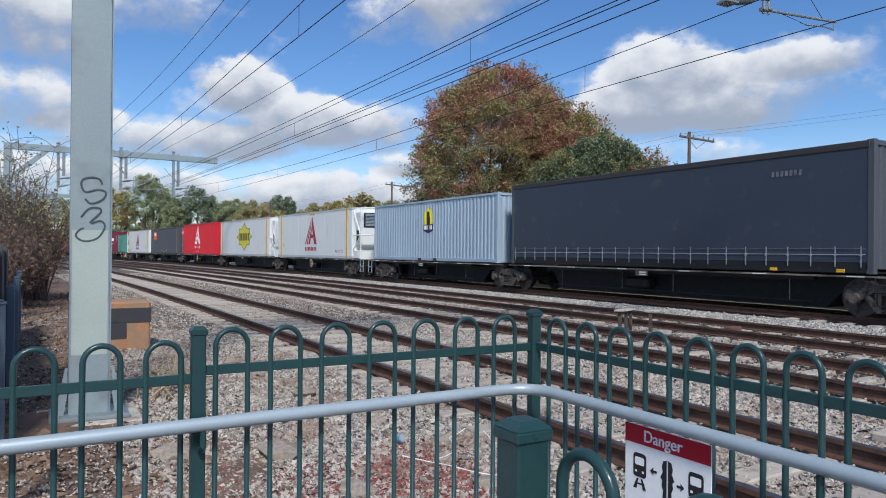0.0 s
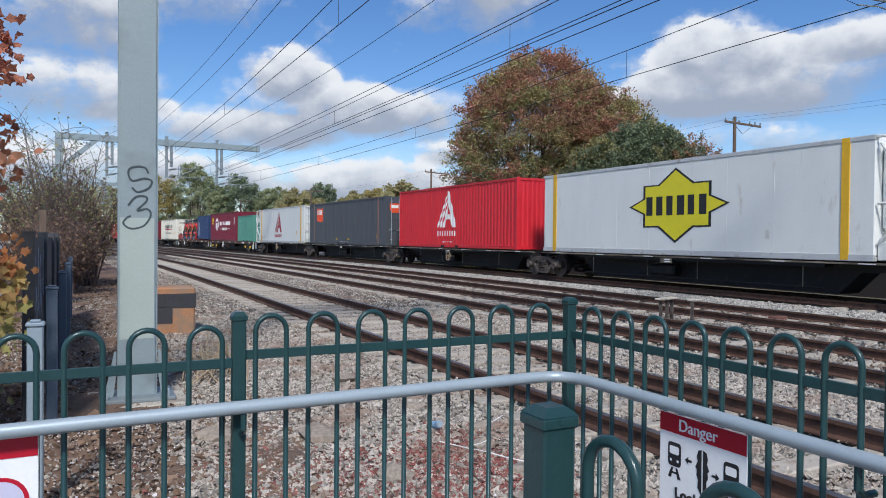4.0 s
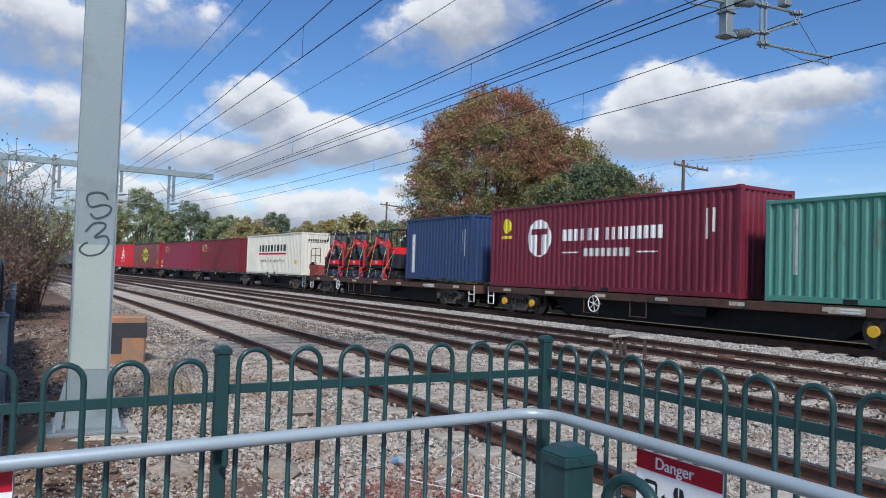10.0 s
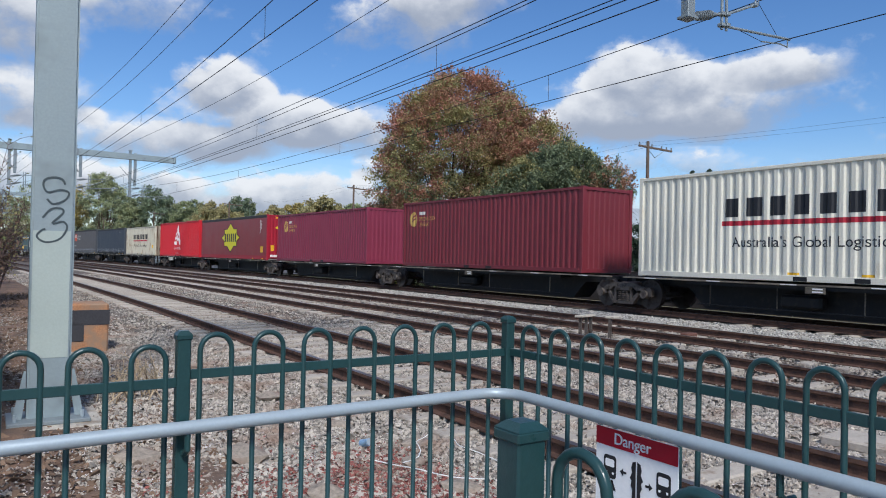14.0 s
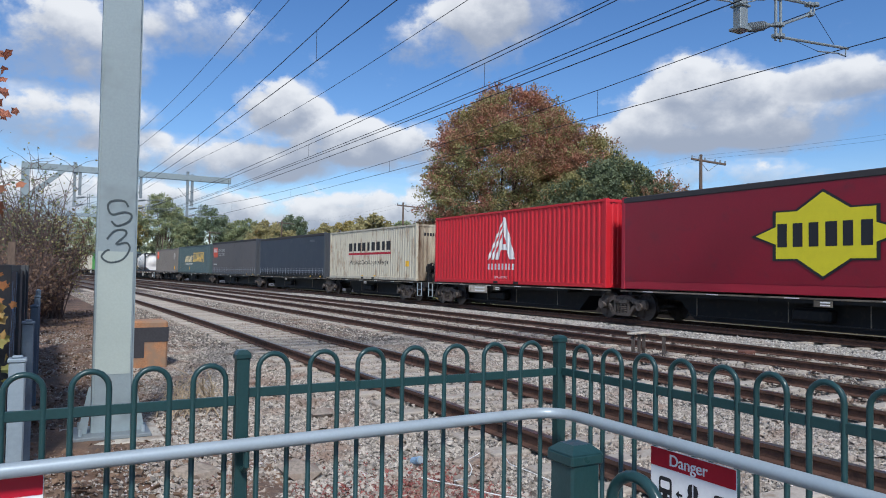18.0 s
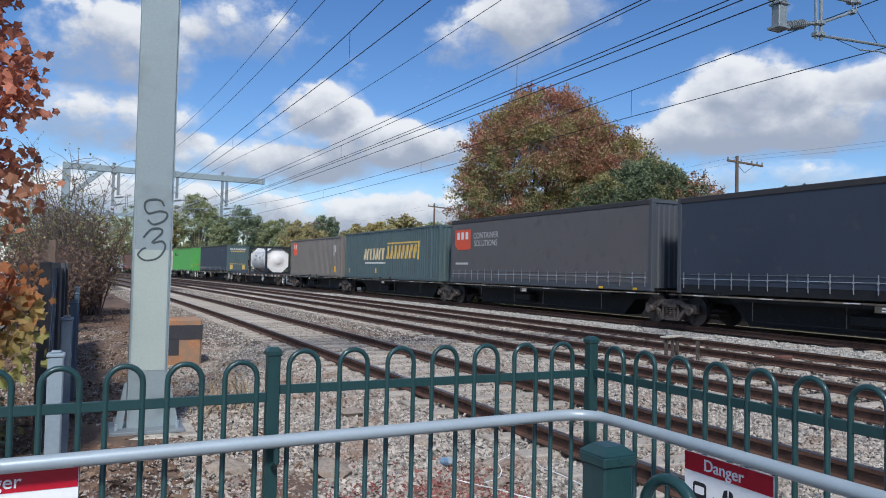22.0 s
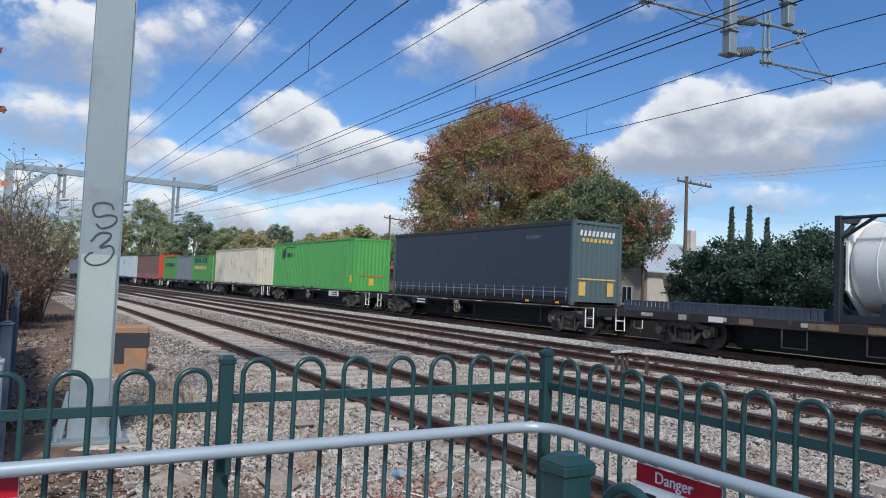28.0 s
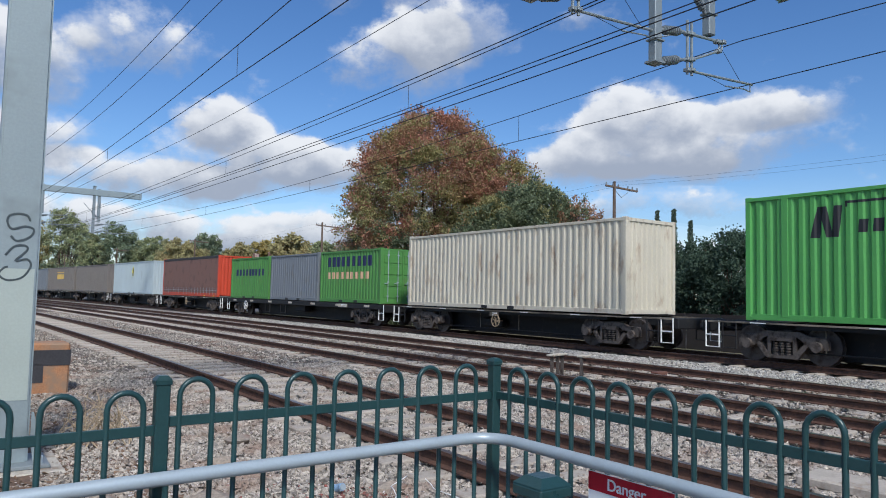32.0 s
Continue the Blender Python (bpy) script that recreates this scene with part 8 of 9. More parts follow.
for x in (-1.14, 1.14):
    bm = boxes((x - 0.05, x + 0.05, -L / 2 + 0.1, L / 2 - 0.1, z0 + 0.02, z0 + 0.2))
    part("bottom_beam", bm, M_FRAMEBLK, t)
    bm = tubes([(x, -L / 2 + 0.1, top - 0.06), (x, L / 2 - 0.1, top - 0.06)], [(x, -L / 2 + 0.1, top - 0.6), (x, -L / 2 + 1.0, top - 0.06)], [(x, L / 2 - 0.1, top - 0.6), (x, L / 2 - 1.0, top - 0.06)], r=0.045, sides=6)
    part("top_beam", bm, M_FRAMEBLK, t)
    for y in (-1.8, 1.8):
        bm = bmesh.new()
        prism(bm, [(y - 0.22, z0 + 0.2), (y + 0.22, z0 + 0.2), (y + 0.16, z0 + 0.5), (y - 0.16, z0 + 0.5)], x * 0.82 - 0.04, x * 0.82 + 0.04)
        part("saddle", bm, M_FRAMEBLK, t)
for y in (-2.78, 2.70):
    bm = bmesh.new()
    outer = [(-0.45, 1.2), (0.45, 1.2), (1.1, 0.6), (1.1, -0.6), (0.45, -1.22), (-0.45, -1.22), (-1.1, -0.6), (-1.1, 0.6)]
    prism(bm, [(u, 2.42 + v) for u, v in outer], y, y + 0.06, "y")
    part("end_skirt", bm, M_TANK, t, "octagonal white end plate")
bm = boxes((-0.35, 0.35, -2.2, 2.2, 3.52, 3.56))
part("walkway", bm, M_GALV, t)
for x in (-0.5, 0.5):
    bm = tubes([(x, L / 2 - 0.02, z0 + 0.2), (x, L / 2 - 0.02, top)], r=0.02, sides=5)
    part("ladder_rail", bm, M_FRAMEBLK, t)


def tank_mark(shapes, material, label, s, ang, layer=0):
    bm = bmesh.new()
    for sh in shapes:
        bm.faces.new([bm.verts.new((u, v, 0)) for u, v in sh])
    for _ in range(2):
        bmesh.ops.subdivide_edges(bm, edges=bm.edges[:], cuts=2, use_grid_fill=True)
    q = 1.143 + 0.003 * layer
    for v in bm.verts:
        a = math.pi - (ang + v.co.y / q)
        v.co = Vector((q * math.cos(a), s - (f + r) / 2 - v.co.x, 2.42 + q * math.sin(a)))
    part("marking", bm, material, t, label)


M_BLUEP = mat("blue_print", lin(50, 100, 130), 0.5, 0, 0.1, 4, 0.02, 30)
tank_mark([bar(0.22, 0.14, -0.2, 0.08), bar(0.34, 0.06, 0.12, 0.1), bar(0.34, 0.06, 0.12, 0.0)], M_BLUEP, "blue name shapes", 308.5, 0.30)
tank_mark([bar(0.7, 0.03, 0, 0), bar(0.5, 0.03, 0, -0.08), bar(0.7, 0.03, 0, -0.15)], M_INK, "bars of small print", 308.5, 0.08)
tank_mark([bar(0.24, 0.14, -0.16, 0.1), bar(0.5, 0.03, 0, -0.06), bar(0.5, 0.03, 0, -0.13), [(0.06, 0.14), (0.28, 0.14), (0.17, 0.0)]], M_INK, "black placard print", 306.9, 0.1, 1)
tank_mark([bar(0.5, 0.05, 0, 0.3), bar(0.28, 0.05, -0.11, 0.16), bar(0.36, 0.05, -0.07, 0.04)], M_INK, "black code bars", 306.0, 0.2)
put_tank = small_text("4 BAR", 0.17)
bm = bmesh.new(); bm.from_mesh(put_tank)
for v in bm.verts:
    a = math.pi - (-0.04 + v.co.y / 1.15)
    v.co = Vector((1.147 * math.cos(a), 306.0 - (f + r) / 2 - v.co.x, 2.42 + 1.147 * math.sin(a)))
part("marking", bm, M_INK, t, "black words 4 BAR")

# low slatted side boards behind the tank, and worn patches on the sill
M_BOARD = mat("slate_board", lin(70, 78, 90), 0.6, 0.1, 0.15, 3, 0.1, 40)
for side in (-1, 1):
    board = part("side_board", boxes((side * 1.22, side * 1.17, 2.4, 9.3, 1.02, 1.06), (side * 1.22, side * 1.17, 2.4, 9.3, 1.30, 1.34), bevel=0.006), M_BOARD, TANK_WAGON, "low slate-grey side board")
    slat = finish("slat", boxes((side * 1.215, side * 1.185, -0.07, 0.07, 1.05, 1.31), bevel=0.006), M_BOARD)
    for k in range(40):
        share("slat", slat, board, pose(0, 2.5 + k * 0.172, 0))
for y, w, m in ((-7.2, 0.5, M_MARK), (-5.6, 0.9, M_PATCH), (-4.2, 0.5, M_MARK), (-1.6, 0.9, M_PATCH), (-0.2, 0.5, M_WHITE), (1.0, 0.6, M_PATCH), (2.4, 0.8, M_PATCH), (4.6, 0.45, M_PATCH), (5.6, 0.5, M_WHITE), (6.8, 0.3, M_MARK)):
    part("worn_patch", boxes((-1.252, -1.246, y - w / 2, y + w / 2, 0.82, 0.98)), m, TANK_WAGON, "worn painted patch")

# ---- excavators ----
M_XRED = mat("machine_red", lin(216, 36, 44), 0.35, 0, 0.06, 3, 0.03, 40)
M_TRACKGEAR = mat("track_gear", lin(64, 62, 62), 0.6, 0.3, 0.2, 4, 0.1, 40)
M_XBLK = mat("machine_black", lin(34, 36, 40), 0.5, 0, 0.15, 4, 0.05, 40)
M_GLASS = mat("cab_glass", lin(96, 124, 136), 0.08, 0, 0.05, 2, 0, 10)
gn = M_GLASS.node_tree.nodes
clear, both = gn.new("ShaderNodeBsdfTransparent"), gn.new("ShaderNodeMixShader")
both.inputs[0].default_value = 0.30
M_GLASS.node_tree.links.new(clear.outputs[0], both.inputs[1])
M_GLASS.node_tree.links.new(gn["Principled BSDF"].outputs[0], both.inputs[2])
M_GLASS.node_tree.links.new(both.outputs[0], gn["Material Output"].inputs["Surface"])
M_STRAPB = mat("blue_strap", lin(80, 116, 160), 0.7, 0, 0.2, 9, 0.1, 60)
M_STRAPP = mat("pale_strap", lin(176, 182, 190), 0.7, 0, 0.3, 9, 0.1, 60)
M_STRAPY = mat("yellow_strap", lin(196, 196, 130), 0.7, 0, 0.3, 9, 0.1, 60)
M_CHROME = mat("cylinder_rod", lin(190, 190, 192), 0.2, 0.9, 0.05, 4, 0, 30)
DECK = 1.13


def beam(bm, pts, x, half):
    """A flat-sided boom through points (y, z, depth)."""
    n = len(pts)
    up, dn = [], []
    for i, (y, z, w) in enumerate(pts):
        a, b = pts[max(i - 1, 0)], pts[min(i + 1, n - 1)]
        way = Vector((b[0] - a[0], b[1] - a[1])).normalized()
        up.append((y - way.y * w / 2, z + way.x * w / 2))
        dn.append((y + way.y * w / 2, z - way.x * w / 2))
    prism(bm, up + dn[::-1], x - half, x + half)


def rounded_plan(bm, x0, x1, y0, y1, z0, z1, r, bevel=0.03, tail=False):
    """A block with rounded upright corners; a tail end is rounded right across."""
    out = []
    for cx, cy, a, q in ((x1, y1, 0, r), (x0, y1, 1, r), (x0, y0, 2, r * 0.4), (x1, y0, 3, r * 0.4)):
        q = min(q, (x1 - x0) / 2 * 0.96) if tail and a < 2 else min(q, 0.12)
        ux, uy = (-q if cx == x1 else q), (-q if cy == y1 else q)
        out += [(cx + ux + q * math.cos((a + k / 6) * math.pi / 2), cy + uy + q * math.sin((a + k / 6) * math.pi / 2)) for k in range(7)]
    lo = [bm.verts.new((x, y, z0)) for x, y in out]
    hi = [bm.verts.new((x, y, z1)) for x, y in out]
    n = len(out)
    for k in range(n):
        bm.faces.new((lo[k], lo[(k + 1) % n], hi[(k + 1) % n], hi[k]))
    bm.faces.new(lo[::-1])
    top = bm.faces.new(hi)
    if bevel:
        bmesh.ops.bevel(bm, geom=list(top.edges), offset=bevel, segments=2, affect="EDGES")
    bmesh.ops.recalc_face_normals(bm, faces=bm.faces[:])
    return bm


def shrink(t):
    small = Matrix.Translation((0, 0, DECK)) @ Matrix.Diagonal((0.92, 0.92, 0.97, 1)) @ Matrix.Translation((0, 0, -DECK))
    for ob in t.children_recursive:
        ob.data.transform(small)


def excavator(label, s, turn=0, canopy=False):
    """A mini excavator on rubber tracks; its boom lies along its near side and its dipper hangs ahead of it."""
    t = thing("excavator", label, "excavator", "mini excavators")
    MOVING.append((t, s))
    TURNED[t.name] = turn
    for x in (-0.62, 0.62):
        bm = bmesh.new()
        out = [(0.86 * e + 0.21 * math.sin(a) * e, 0.215 - 0.205 * math.cos(a) * e) for e in (1, -1) for a in np.linspace(0, math.pi, 9)]
        prism(bm, [(y, DECK + z) for y, z in out], x - 0.15, x + 0.15)
        trk = part("track", bm, M_BLACK, t, "black rubber track")
        bm = bmesh.new()
        for y, r in ((-0.86, 0.15), (-0.42, 0.09), (0.0, 0.09), (0.42, 0.09), (0.86, 0.16)):
            tube(bm, [(x - 0.17, y, DECK + (0.215 if r > 0.1 else 0.13)), (x + 0.17, y, DECK + (0.215 if r > 0.1 else 0.13))], r, 12)
        part("roller", bm, M_TRACKGEAR, trk)
        part("track_frame", boxes((x - 0.165, x + 0.165, -0.7, 0.7, DECK + 0.20, DECK + 0.33), bevel=0.02), M_TRACKGEAR, trk)
        bm = bmesh.new()
        for j in range(17):
            for z0 in (0.415, -0.005):
                box(bm, x - 0.155, x + 0.155, -0.86 + j * 0.105, -0.81 + j * 0.105, DECK + z0, DECK + z0 + 0.022)
        part("grouser", bm, M_BLACK, trk)
    part("undercarriage", boxes((-0.5, 0.5, -0.5, 0.5, DECK + 0.18, DECK + 0.5), bevel=0.04), M_XBLK, t)
    bm = bmesh.new()
    prism(bm, [(1.16, DECK + 0.04), (1.26, DECK + 0.02), (1.2, DECK + 0.2), (1.25, DECK + 0.38), (1.17, DECK + 0.38)], -0.8, 0.8)
    part("dozer_blade", bm, M_XBLK, t)
    bm = bmesh.new()
    tube(bm, [(0, 0, DECK + 0.45), (0, 0, DECK + 0.62)], 0.42, 20)
    part("slew_ring", bm, M_XBLK, t)
    h1 = DECK + 2.74
    if canopy:
        part("body", rounded_plan(bmesh.new(), -0.74, 0.74, -0.5, 0.95, DECK + 0.58, DECK + 1.46, 0.62, 0.02, True), M_XBLK, t)
        part("engine_band", rounded_plan(bmesh.new(), -0.75, 0.75, -0.3, 0.97, DECK + 1.36, DECK + 1.74, 0.64, 0.09, True), M_XRED, t, "red rounded engine cover")
        part("skirt", rounded_plan(bmesh.new(), -0.755, 0.755, -0.5, 0.98, DECK + 0.58, DECK + 0.72, 0.64, 0.02, True), M_XBLK, t)
        for j in range(3):
            z = DECK + 1.40 + j * 0.085
            part("vent", boxes((-0.757, -0.2, 0.55 + j * 0.03, 0.99 - j * 0.01, z, z + 0.045), bevel=0.008), M_XBLK, t, "black air slot")
        part("label", boxes((-0.757, -0.749, 0.12, 0.3, DECK + 1.55, DECK + 1.64)), M_ORANGEP, t)
        part("lamp", boxes((-0.757, -0.749, -0.1, 0.02, DECK + 1.02, DECK + 1.1)), M_WHITE, t)
        for x in (-0.52, 0.52):
            for y in (-0.32, 0.42):
                bm = bmesh.new()
                tube(bm, [(x, y, DECK + 1.0), (x, y, h1 - 0.12), (x * 0.98, y * 0.9, h1)], 0.036, 8)
                part("canopy_post", bm, M_XBLK, t)
            part("canopy_rail", tubes([(x, -0.32, DECK + 1.95), (x, 0.1, DECK + 1.95)], r=0.02, sides=6), M_XBLK, t)
        part("canopy_roof", rounded_plan(bmesh.new(), -0.58, 0.58, -0.46, 0.50, h1 - 0.01, h1 + 0.05, 0.12, 0.02), M_XBLK, t)
        for x in (-0.3, 0.3):
            part("lever", tubes([(x, -0.4, DECK + 1.3), (x, -0.36, DECK + 1.75)], r=0.015, sides=6), M_XBLK, t)
    else:
        part("body", rounded_plan(bmesh.new(), -0.70, 0.70, -0.72, 0.86, DECK + 0.58, DECK + 0.74, 0.12, 0.02), M_XBLK, t)
        part("base_cover", rounded_plan(bmesh.new(), -0.78, 0.78, -0.76, 0.90, DECK + 0.74, DECK + 1.04, 0.12, 0.05), M_XRED, t, "red base cover")
        part("label", boxes((-0.786, -0.779, -0.66, -0.4, DECK + 0.82, DECK + 0.97)), M_PALEP, t)
        part("counterweight", rounded_plan(bmesh.new(), 0.18, 0.76, -0.5, 0.86, DECK + 1.0, DECK + 1.5, 0.12, 0.06), M_XBLK, t)
        c0, c1, x0, x1, h0 = -0.46, 0.52, -0.64, 0.12, DECK + 1.04
        for x in (x0, x1):
            for y in (c0, c1):
                bm = bmesh.new()
                tube(bm, [(x, y, h0), (x, y, h1 - 0.14), (x * 0.96, y * 0.94, h1)], 0.042, 8)
                part("cab_pillar", bm, M_XBLK, t)
            part("cab_waist", boxes((x - 0.022, x + 0.022, c0, c1, h0, h0 + (0.10 if x < 0 else 0.5)), bevel=0.008), M_XBLK, t)
            part("side_window", boxes((x - 0.004, x + 0.004, c0 + 0.04, c1 - 0.04, h0 + 0.1, h1 - 0.06)), M_GLASS, t)
        for y in (c0, c1):
            part("cab_waist", boxes((x0, x1, y - 0.022, y + 0.022, h0, h0 + 0.3), bevel=0.008), M_XBLK, t)
            part("end_window", boxes((x0 + 0.04, x1 - 0.04, y - 0.004, y + 0.004, h0 + 0.3, h1 - 0.06)), M_GLASS, t)
        part("door_post", boxes((-0.28, -0.22, c0 - 0.03, c0 + 0.03, h0, h1 - 0.04), bevel=0.008), M_XBLK, t)
        part("cab_roof", rounded_plan(bmesh.new(), x0 - 0.06, x1 + 0.06, c0 - 0.07, c1 + 0.07, h1 - 0.05, h1 + 0.06, 0.12, 0.035), M_XBLK, t)
        for y in (c0 + 0.03, c1 + 0.14):
            part("work_light", boxes((x0 - 0.10, x0 - 0.03, y - 0.06, y + 0.06, h1 - 0.06, h1 + 0.06), bevel=0.02), M_GALVW, t)
        mirror = part("mirror", boxes((x0 - 0.10, x0 - 0.06, c1 + 0.18, c1 + 0.36, h1 - 0.48, h1 - 0.2), bevel=0.02), M_XBLK, t)
        part("mirror_arm", tubes([(x0, c1, h1 - 0.12), (x0 - 0.06, c1 + 0.2, h1 - 0.1), (x0 - 0.08, c1 + 0.27, h1 - 0.22)], r=0.014, sides=6), M_XBLK, mirror)
        part("wiper", tubes([(x0 - 0.012, 0.3, h0 + 0.3), (x0 - 0.012, 0.12, h1 - 0.4)], r=0.010, sides=5), M_XBLK, t)
    part("seat", boxes((-0.28, 0.2, -0.05, 0.42, DECK + 1.3, DECK + 1.55), (-0.28, 0.2, 0.3, 0.46, DECK + 1.5, DECK + 2.15), (-0.16, 0.08, 0.32, 0.44, DECK + 2.15, DECK + 2.36), bevel=0.05), M_BLACK, t)
    # boom, dipper and bucket
    bx = -0.84
    if canopy:
        bm = bmesh.new()
        beam(bm, [(-0.5, DECK + 0.9, 0.2), (-0.8, DECK + 1.45, 0.26), (-1.05, DECK + 1.72, 0.26), (-1.22, DECK + 1.5, 0.24), (-1.2, DECK + 0.95, 0.2), (-1.12, DECK + 0.4, 0.16)], 0.0, 0.07)
        part("boom", bm, M_XRED, t, "red folded boom")
        part("cylinder", tubes([(0.1, -0.5, DECK + 0.8), (0.1, -0.95, DECK + 1.4)], r=0.05, sides=8), M_XBLK, t)
        shrink(t)
        return t
    lug = part("swing_bracket", boxes((bx - 0.11, bx + 0.11, 0.42, 0.72, DECK + 0.62, DECK + 1.22), bevel=0.03), M_XBLK, t)
    bm = bmesh.new()
    tube(bm, [(bx - 0.13, 0.57, DECK + 1.1), (bx + 0.13, 0.57, DECK + 1.1)], 0.06, 10)
    part("pin", bm, M_CHROME, lug)
    bm = bmesh.new()
    beam(bm, [(0.62, DECK + 1.12, 0.17), (0.2, DECK + 1.46, 0.22), (-0.35, DECK + 1.88, 0.30), (-0.72, DECK + 2.12, 0.40), (-1.0, DECK + 2.14, 0.32), (-1.6, DECK + 1.96, 0.22), (-2.26, DECK + 1.74, 0.18)], bx, 0.07)
    bmesh.ops.bevel(bm, geom=bm.edges[:], offset=0.012, segments=1, affect="EDGES")
    boom = part("boom", bm, M_XRED, t, "red boom")
    part("boom_label", boxes((bx - 0.076, bx - 0.071, -0.16, -0.05, DECK + 1.70, DECK + 1.80)), M_WHITE, boom)
    part("boom_name_bar", boxes((bx - 0.076, bx - 0.071, -1.55, -1.2, DECK + 2.0, DECK + 2.07)), M_PALEP, boom)
    for side in (-0.085, 0.085):
        part("knuckle_plate", boxes((bx + side - 0.012, bx + side + 0.012, -0.86, -0.6, DECK + 2.14, DECK + 2.4), bevel=0.01), M_XRED, boom)
    cyl = tubes([(bx, 0.5, DECK + 0.9), (bx - 0.02, -0.02, DECK + 1.5)], r=0.06, sides=10)
    part("cylinder", cyl, M_XBLK, t)
    part("piston_rod", tubes([(bx - 0.02, -0.02, DECK + 1.5), (bx, -0.3, DECK + 1.82)], r=0.03, sides=8), M_CHROME, t)
    part("cylinder", tubes([(bx, -0.73, DECK + 2.36), (bx, -1.6, DECK + 2.24)], r=0.055, sides=10), M_XBLK, t)
    part("piston_rod", tubes([(bx, -1.6, DECK + 2.24), (bx, -2.08, DECK + 2.14)], r=0.03, sides=8), M_CHROME, t)
    bm = bmesh.new()
    beam(bm, [(-2.06, DECK + 2.2, 0.16), (-2.24, DECK + 1.86, 0.30), (-2.25, DECK + 1.5, 0.27), (-2.2, DECK + 1.0, 0.21), (-2.14, DECK + 0.5, 0.17)], bx, 0.065)
    bmesh.ops.bevel(bm, geom=bm.edges[:], offset=0.012, segments=1, affect="EDGES")
    arm = part("dipper_arm", bm, M_XRED, t, "red dipper arm")
    bm = bmesh.new()
    for y, z in ((-2.24, 1.78), (-2.14, 0.55)):
        tube(bm, [(bx - 0.1, y, DECK + z), (bx + 0.1, y, DECK + z)], 0.055, 10)
    part("pin", bm, M_XBLK, arm)
    part("cylinder", tubes([(bx, -2.4, DECK + 1.7), (bx, -2.36, DECK + 1.1)], r=0.045, sides=8), M_XBLK, arm)
    part("piston_rod", tubes([(bx, -2.36, DECK + 1.1), (bx, -2.3, DECK + 0.7)], r=0.024, sides=8), M_CHROME, arm)
    bm = bmesh.new()
    for side in (-0.2, 0.18):
        prism(bm, [(-2.29, DECK + 0.58), (-2.02, DECK + 0.62), (-1.84, DECK + 0.45), (-1.82, DECK + 0.2), (-1.98, DECK + 0.03), (-2.08, DECK + 0.03), (-2.26, DECK + 0.4)], bx + side, bx + side + 0.02)
    shell = [(-1.66, 0.62), (-1.48, 0.45), (-1.46, 0.2), (-1.62, 0.03), (-1.64, 0.06), (-1.5, 0.21), (-1.52, 0.43), (-1.67, 0.58)]
    prism(bm, [(y - 0.36, DECK + z) for y, z in shell], bx - 0.2, bx + 0.2)
    part("bucket", bm, M_XRED, t)
    for j in range(3):
        bm = bmesh.new()
        tube(bm, [(bx + 0.06 * j - 0.06, 0.4, DECK + 1.0), (bx - 0.1 + 0.05 * j, 0.05, DECK + 1.45 + 0.06 * j), (bx - 0.09, -0.4, DECK + 1.95 + 0.05 * j), (bx - 0.02, -0.8, DECK + 2.36 + 0.03 * j)], 0.013, 5)
        part("hose", bm, M_BLACK, t)
    shrink(t)
    return t


TURNED = {}
excavator("red and black mini excavator with a glazed cab, strapped down", 151.15)
excavator("red and black mini excavator with a glazed cab, strapped down", 148.25)
excavator("red and black mini excavator with a glazed cab, strapped down", 145.35)
excavator("red and black mini excavator with an open canopy, strapped down", 143.35, 180, True)


def strap(label, s, points, material):
    t = thing("lashing_strap", label, "strap", "lashing straps")
    MOVING.append((t, s))
    bm = bmesh.new()
    for a, b in zip(points, points[1:]):
        a, b = Vector(a), Vector(b)
        tube(bm, [a, b], 0.014, 4)
    part("webbing", bm, material, t)
    bm = boxes((points[-1][0] - 0.02, points[-1][0] + 0.02, points[-1][1] - 0.035, points[-1][1] + 0.035, points[-1][2] - 0.03, points[-1][2] + 0.1), bevel=0.01)
    part("ratchet", bm, M_STRAPB, t)


for s in (151.15, 148.25, 145.35):
    strap("pale lashing strap over an excavator boom", s - 0.7, [(-0.86, 0.0, DECK + 2.28), (-1.2, 0.12, DECK + 0.3), (-1.22, 0.15, DECK + 0.0)], M_STRAPY if s < 150 else M_STRAPP)
    strap("yellow and blue lashing strap over an excavator arm", s - 2.1, [(-0.9, 0.0, DECK + 1.8), (-1.16, -0.06, DECK + 1.0)], M_STRAPY)
    strap("blue lashing strap end over an excavator arm", s - 2.1, [(-1.16, -0.06, DECK + 1.0), (-1.22, -0.1, DECK + 0.0)], M_STRAPB)
    for y, e in ((0.75, 1), (-0.95, -1)):
        strap("grey lashing chain round an excavator track", s + y, [(-0.8, -0.4 * e, DECK + 0.42), (-1.1, 0.25 * e, DECK + 0.22), (-1.2, 0.5 * e, DECK + 0.05)], M_STEELGREY)
        strap("blue lashing strap round an excavator track", s + y * 0.7, [(-0.8, 0.3 * e, DECK + 0.36), (-1.21, -0.2 * e, DECK + 0.02)], M_STRAPB)
strap("yellow lashing strap across the canopy excavator", 143.1, [(-0.7, -0.3, DECK + 1.5), (-1.2, 0.3, DECK + 0.05)], M_STRAPY)
strap("blue lashing strap across the canopy excavator", 142.6, [(-0.72, 0.1, DECK + 1.6), (-1.2, -0.15, DECK + 0.05)], M_STRAPB)
t = thing("load_rack", "rusty brown steel load rack under the excavators", "load rack")
MOVING.append((t, 147.4))
for x in (-1.15, -0.4, 0.4, 1.15):
    bm = boxes((x - 0.05, x + 0.05, -5.9, 5.6, 1.03, 1.12))
    part("runner", bm, M_OXIDE := mat("oxide_steel", lin(88, 46, 42), 0.8, 0, 0.25, 4, 0.2, 40) if x == -1.15 else M_OXIDE, t)
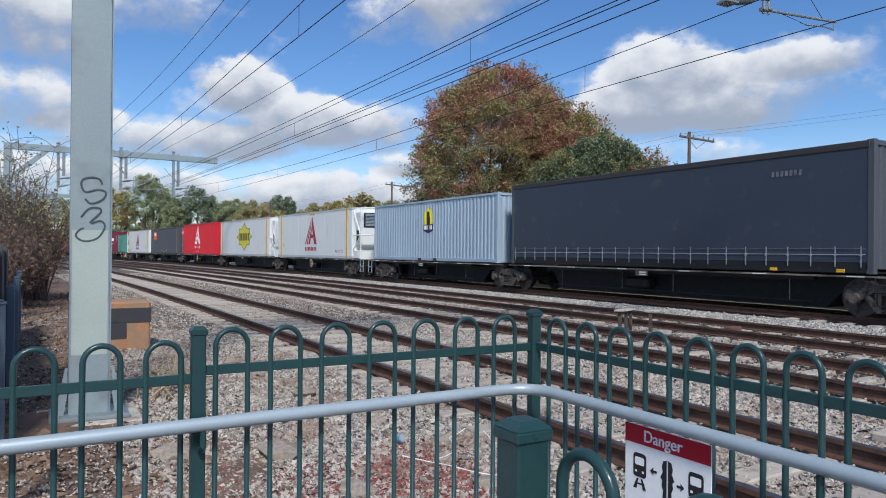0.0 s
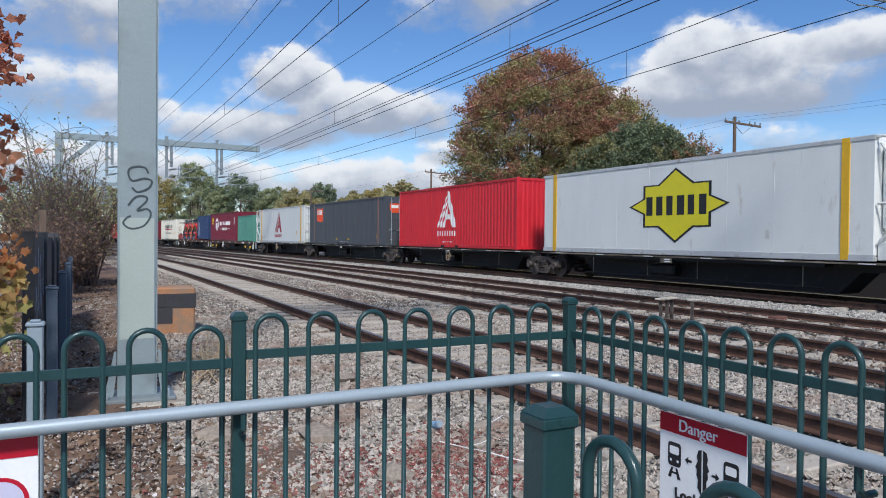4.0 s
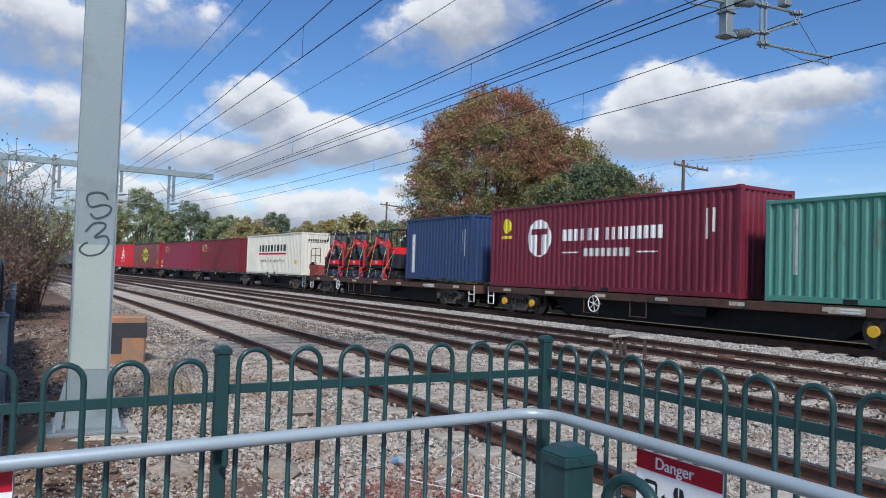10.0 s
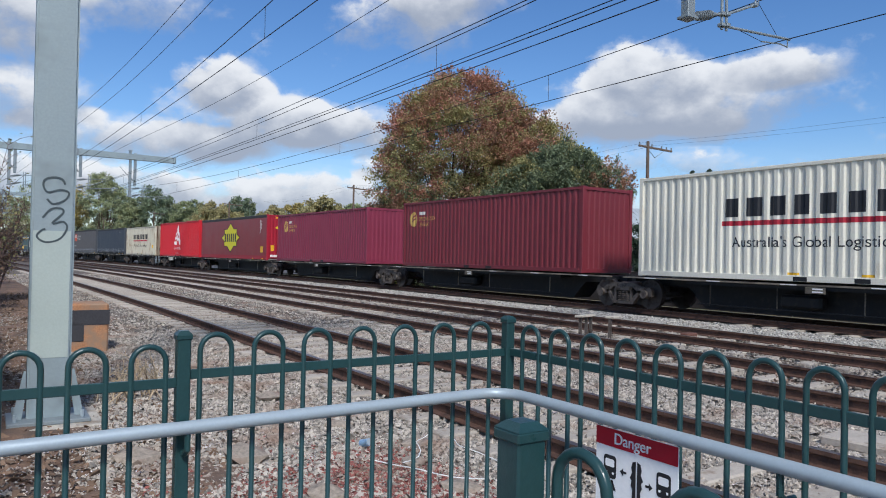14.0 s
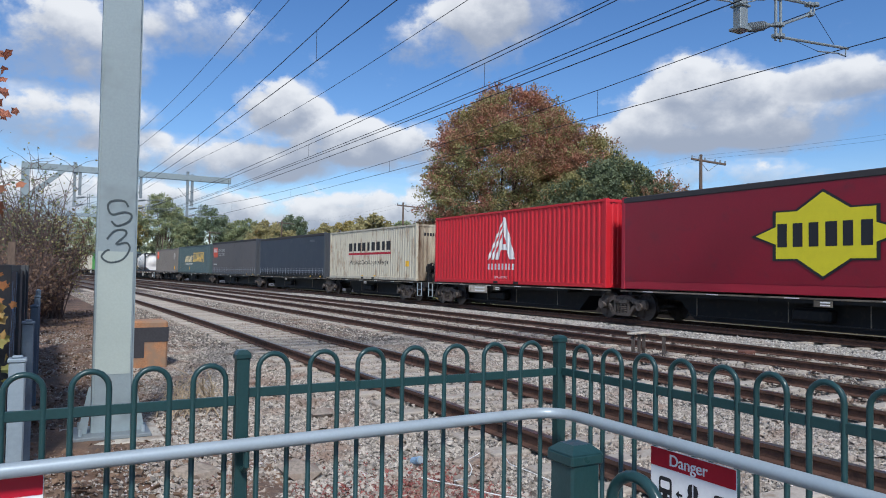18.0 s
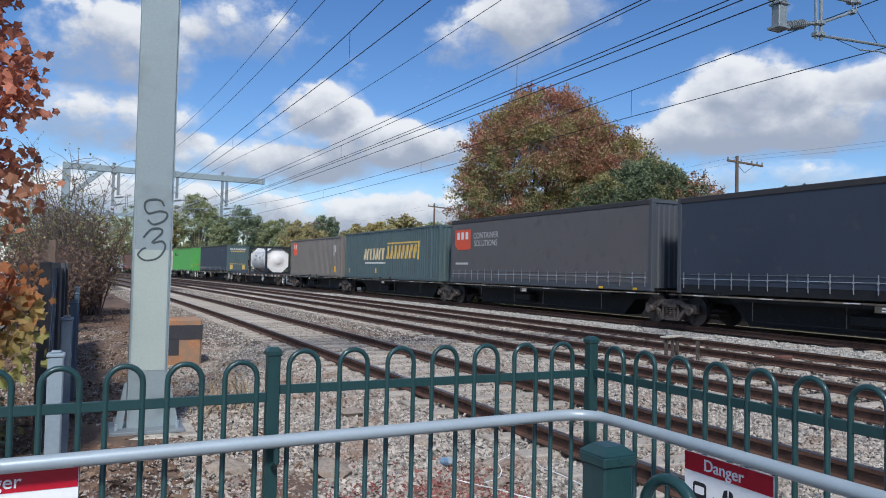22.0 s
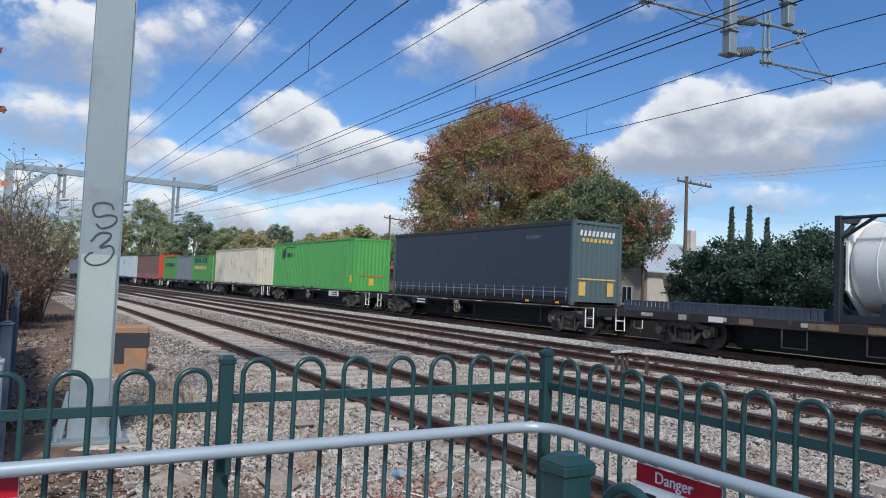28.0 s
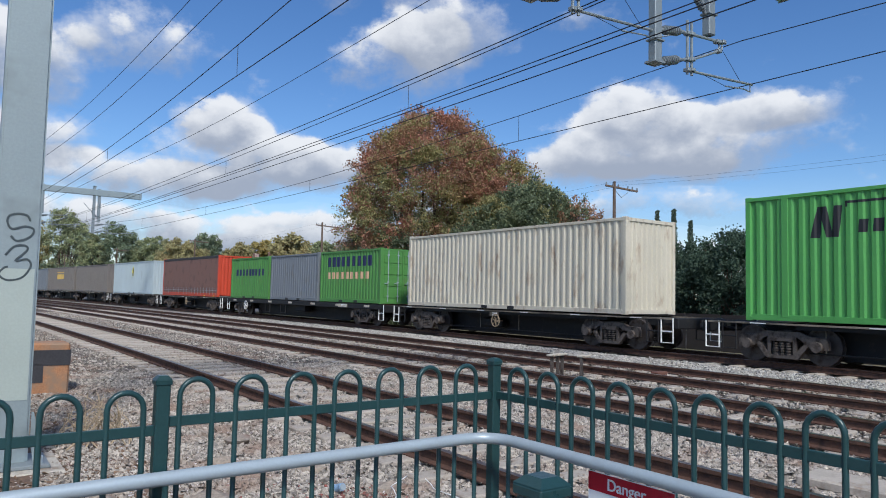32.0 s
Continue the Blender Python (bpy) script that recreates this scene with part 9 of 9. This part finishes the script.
for k in range(8):
    bm = boxes((-1.21, 1.21, -5.6 + k * 1.55, -5.45 + k * 1.55, 1.025, 1.125))
    part("crossbar", bm, M_OXIDE, t)
for y in (-4.6, -1.2, 2.4):
    bm = boxes((-1.23, -1.19, y - 0.22, y + 0.22, 1.04, 1.11))
    part("ochre_plate", bm, M_GOLDP, t)
t = thing("end_platform", "rust-red end platform with a bent handrail", "platform")
MOVING.append((t, 152.7))
bm = boxes((-1.15, 1.15, -0.6, 0.9, 1.03, 1.78), bevel=0.02)
part("locker", bm, mat("red_locker", lin(150, 62, 52), 0.7, 0, 0.2, 3, 0.1, 40), t)
for x in (-1.1, 1.1):
    bm = tubes([(x, 0.85, 1.9), (x, 0.85, 2.7), (x, 0.7, 2.88), (x, -0.6, 2.88), (x, -0.7, 2.8), (x, -0.7, 1.9)], [(x, 0.85, 2.4), (x, -0.7, 2.4)], [(x, 0.1, 1.9), (x, 0.1, 2.88)], r=0.022, sides=6)
    part("handrail", bm, M_OXIDE, t)
t = thing("steel_drum", "rusty red drum on the flat wagon", "drum")
MOVING.append((t, 141.3))
bm = bmesh.new()
tube(bm, [(-0.5, 0, 1.03), (-0.5, 0, 1.95)], 0.3, 18)
part("drum", bm, mat("drum_red", lin(130, 54, 50), 0.7, 0, 0.2, 3, 0.1, 40), t)
for z in (1.35, 1.65, 1.93):
    bm = bmesh.new()
    tube(bm, [(-0.5, 0, z), (-0.5, 0, z + 0.03)], 0.315, 18)
    part("hoop", bm, M_OXIDE, t)


# ---- soot on the front of the stained container, and the brake stand before it ----
C_SOOTY = mat("sooty_cream_paint", lin(196, 186, 162), 0.6, 0, 0.2, 1.2, 0.1, 40, lin(92, 68, 52), 0.62, 0.9, stretch=(1.4, 1.0, 0.22))
for ob in north15.children:
    if ob.name.startswith(("end", "door", "front")) and sum(v.co.y for v in ob.data.vertices) < 0 and ob.data.materials and ob.data.materials[0].name.startswith("stained"):
        ob.data = ob.data.copy()
        ob.data.materials[0] = C_SOOTY
for front in (226.4, 154.1):
    t = thing("brake_stand", "black hand brake stand on the wagon end", "brake stand", "brake stands")
    MOVING.append((t, front + 0.25))
    part("column", boxes((-0.75, -0.55, -0.08, 0.12, 0.98, 1.95), bevel=0.02), M_UNDER, t)
    part("gear_box", boxes((-0.85, -0.45, -0.14, 0.1, 1.5, 1.85), bevel=0.04), M_UNDER, t)
    bm = bmesh.new()
    tube(bm, [(-0.65 + 0.27 * math.cos(k * math.tau / 18), -0.2, 1.7 + 0.27 * math.sin(k * math.tau / 18)) for k in range(19)], 0.02, 6)
    part("rim", bm, M_UNDER, t)
    for k in range(3):
        a = k * math.pi / 3
        part("spoke", tubes([(-0.65 - 0.27 * math.cos(a), -0.2, 1.7 - 0.27 * math.sin(a)), (-0.65 + 0.27 * math.cos(a), -0.2, 1.7 + 0.27 * math.sin(a))], r=0.012, sides=5), M_UNDER, t)

# ---- what moves ----
def gone(t):
    """Metres that the train has run since the start."""
    return 10.933 * t - 0.00759 * t * t


def motions():
    for ob, s in MOVING:
        walk(ob, [(t, on_track(s - gone(t), 18.08, 0, TURNED.get(ob.name, 0))) for t in range(0, 33)])
    # the clouds drift to the right
    walk(clouds, [(0, pose(0, 0, 0, 0, 0, 0)), (16, pose(0, 0, 0, 0, 0, -1.9)), (32, pose(0, 0, 0, 0, 0, -3.8))])


motions()
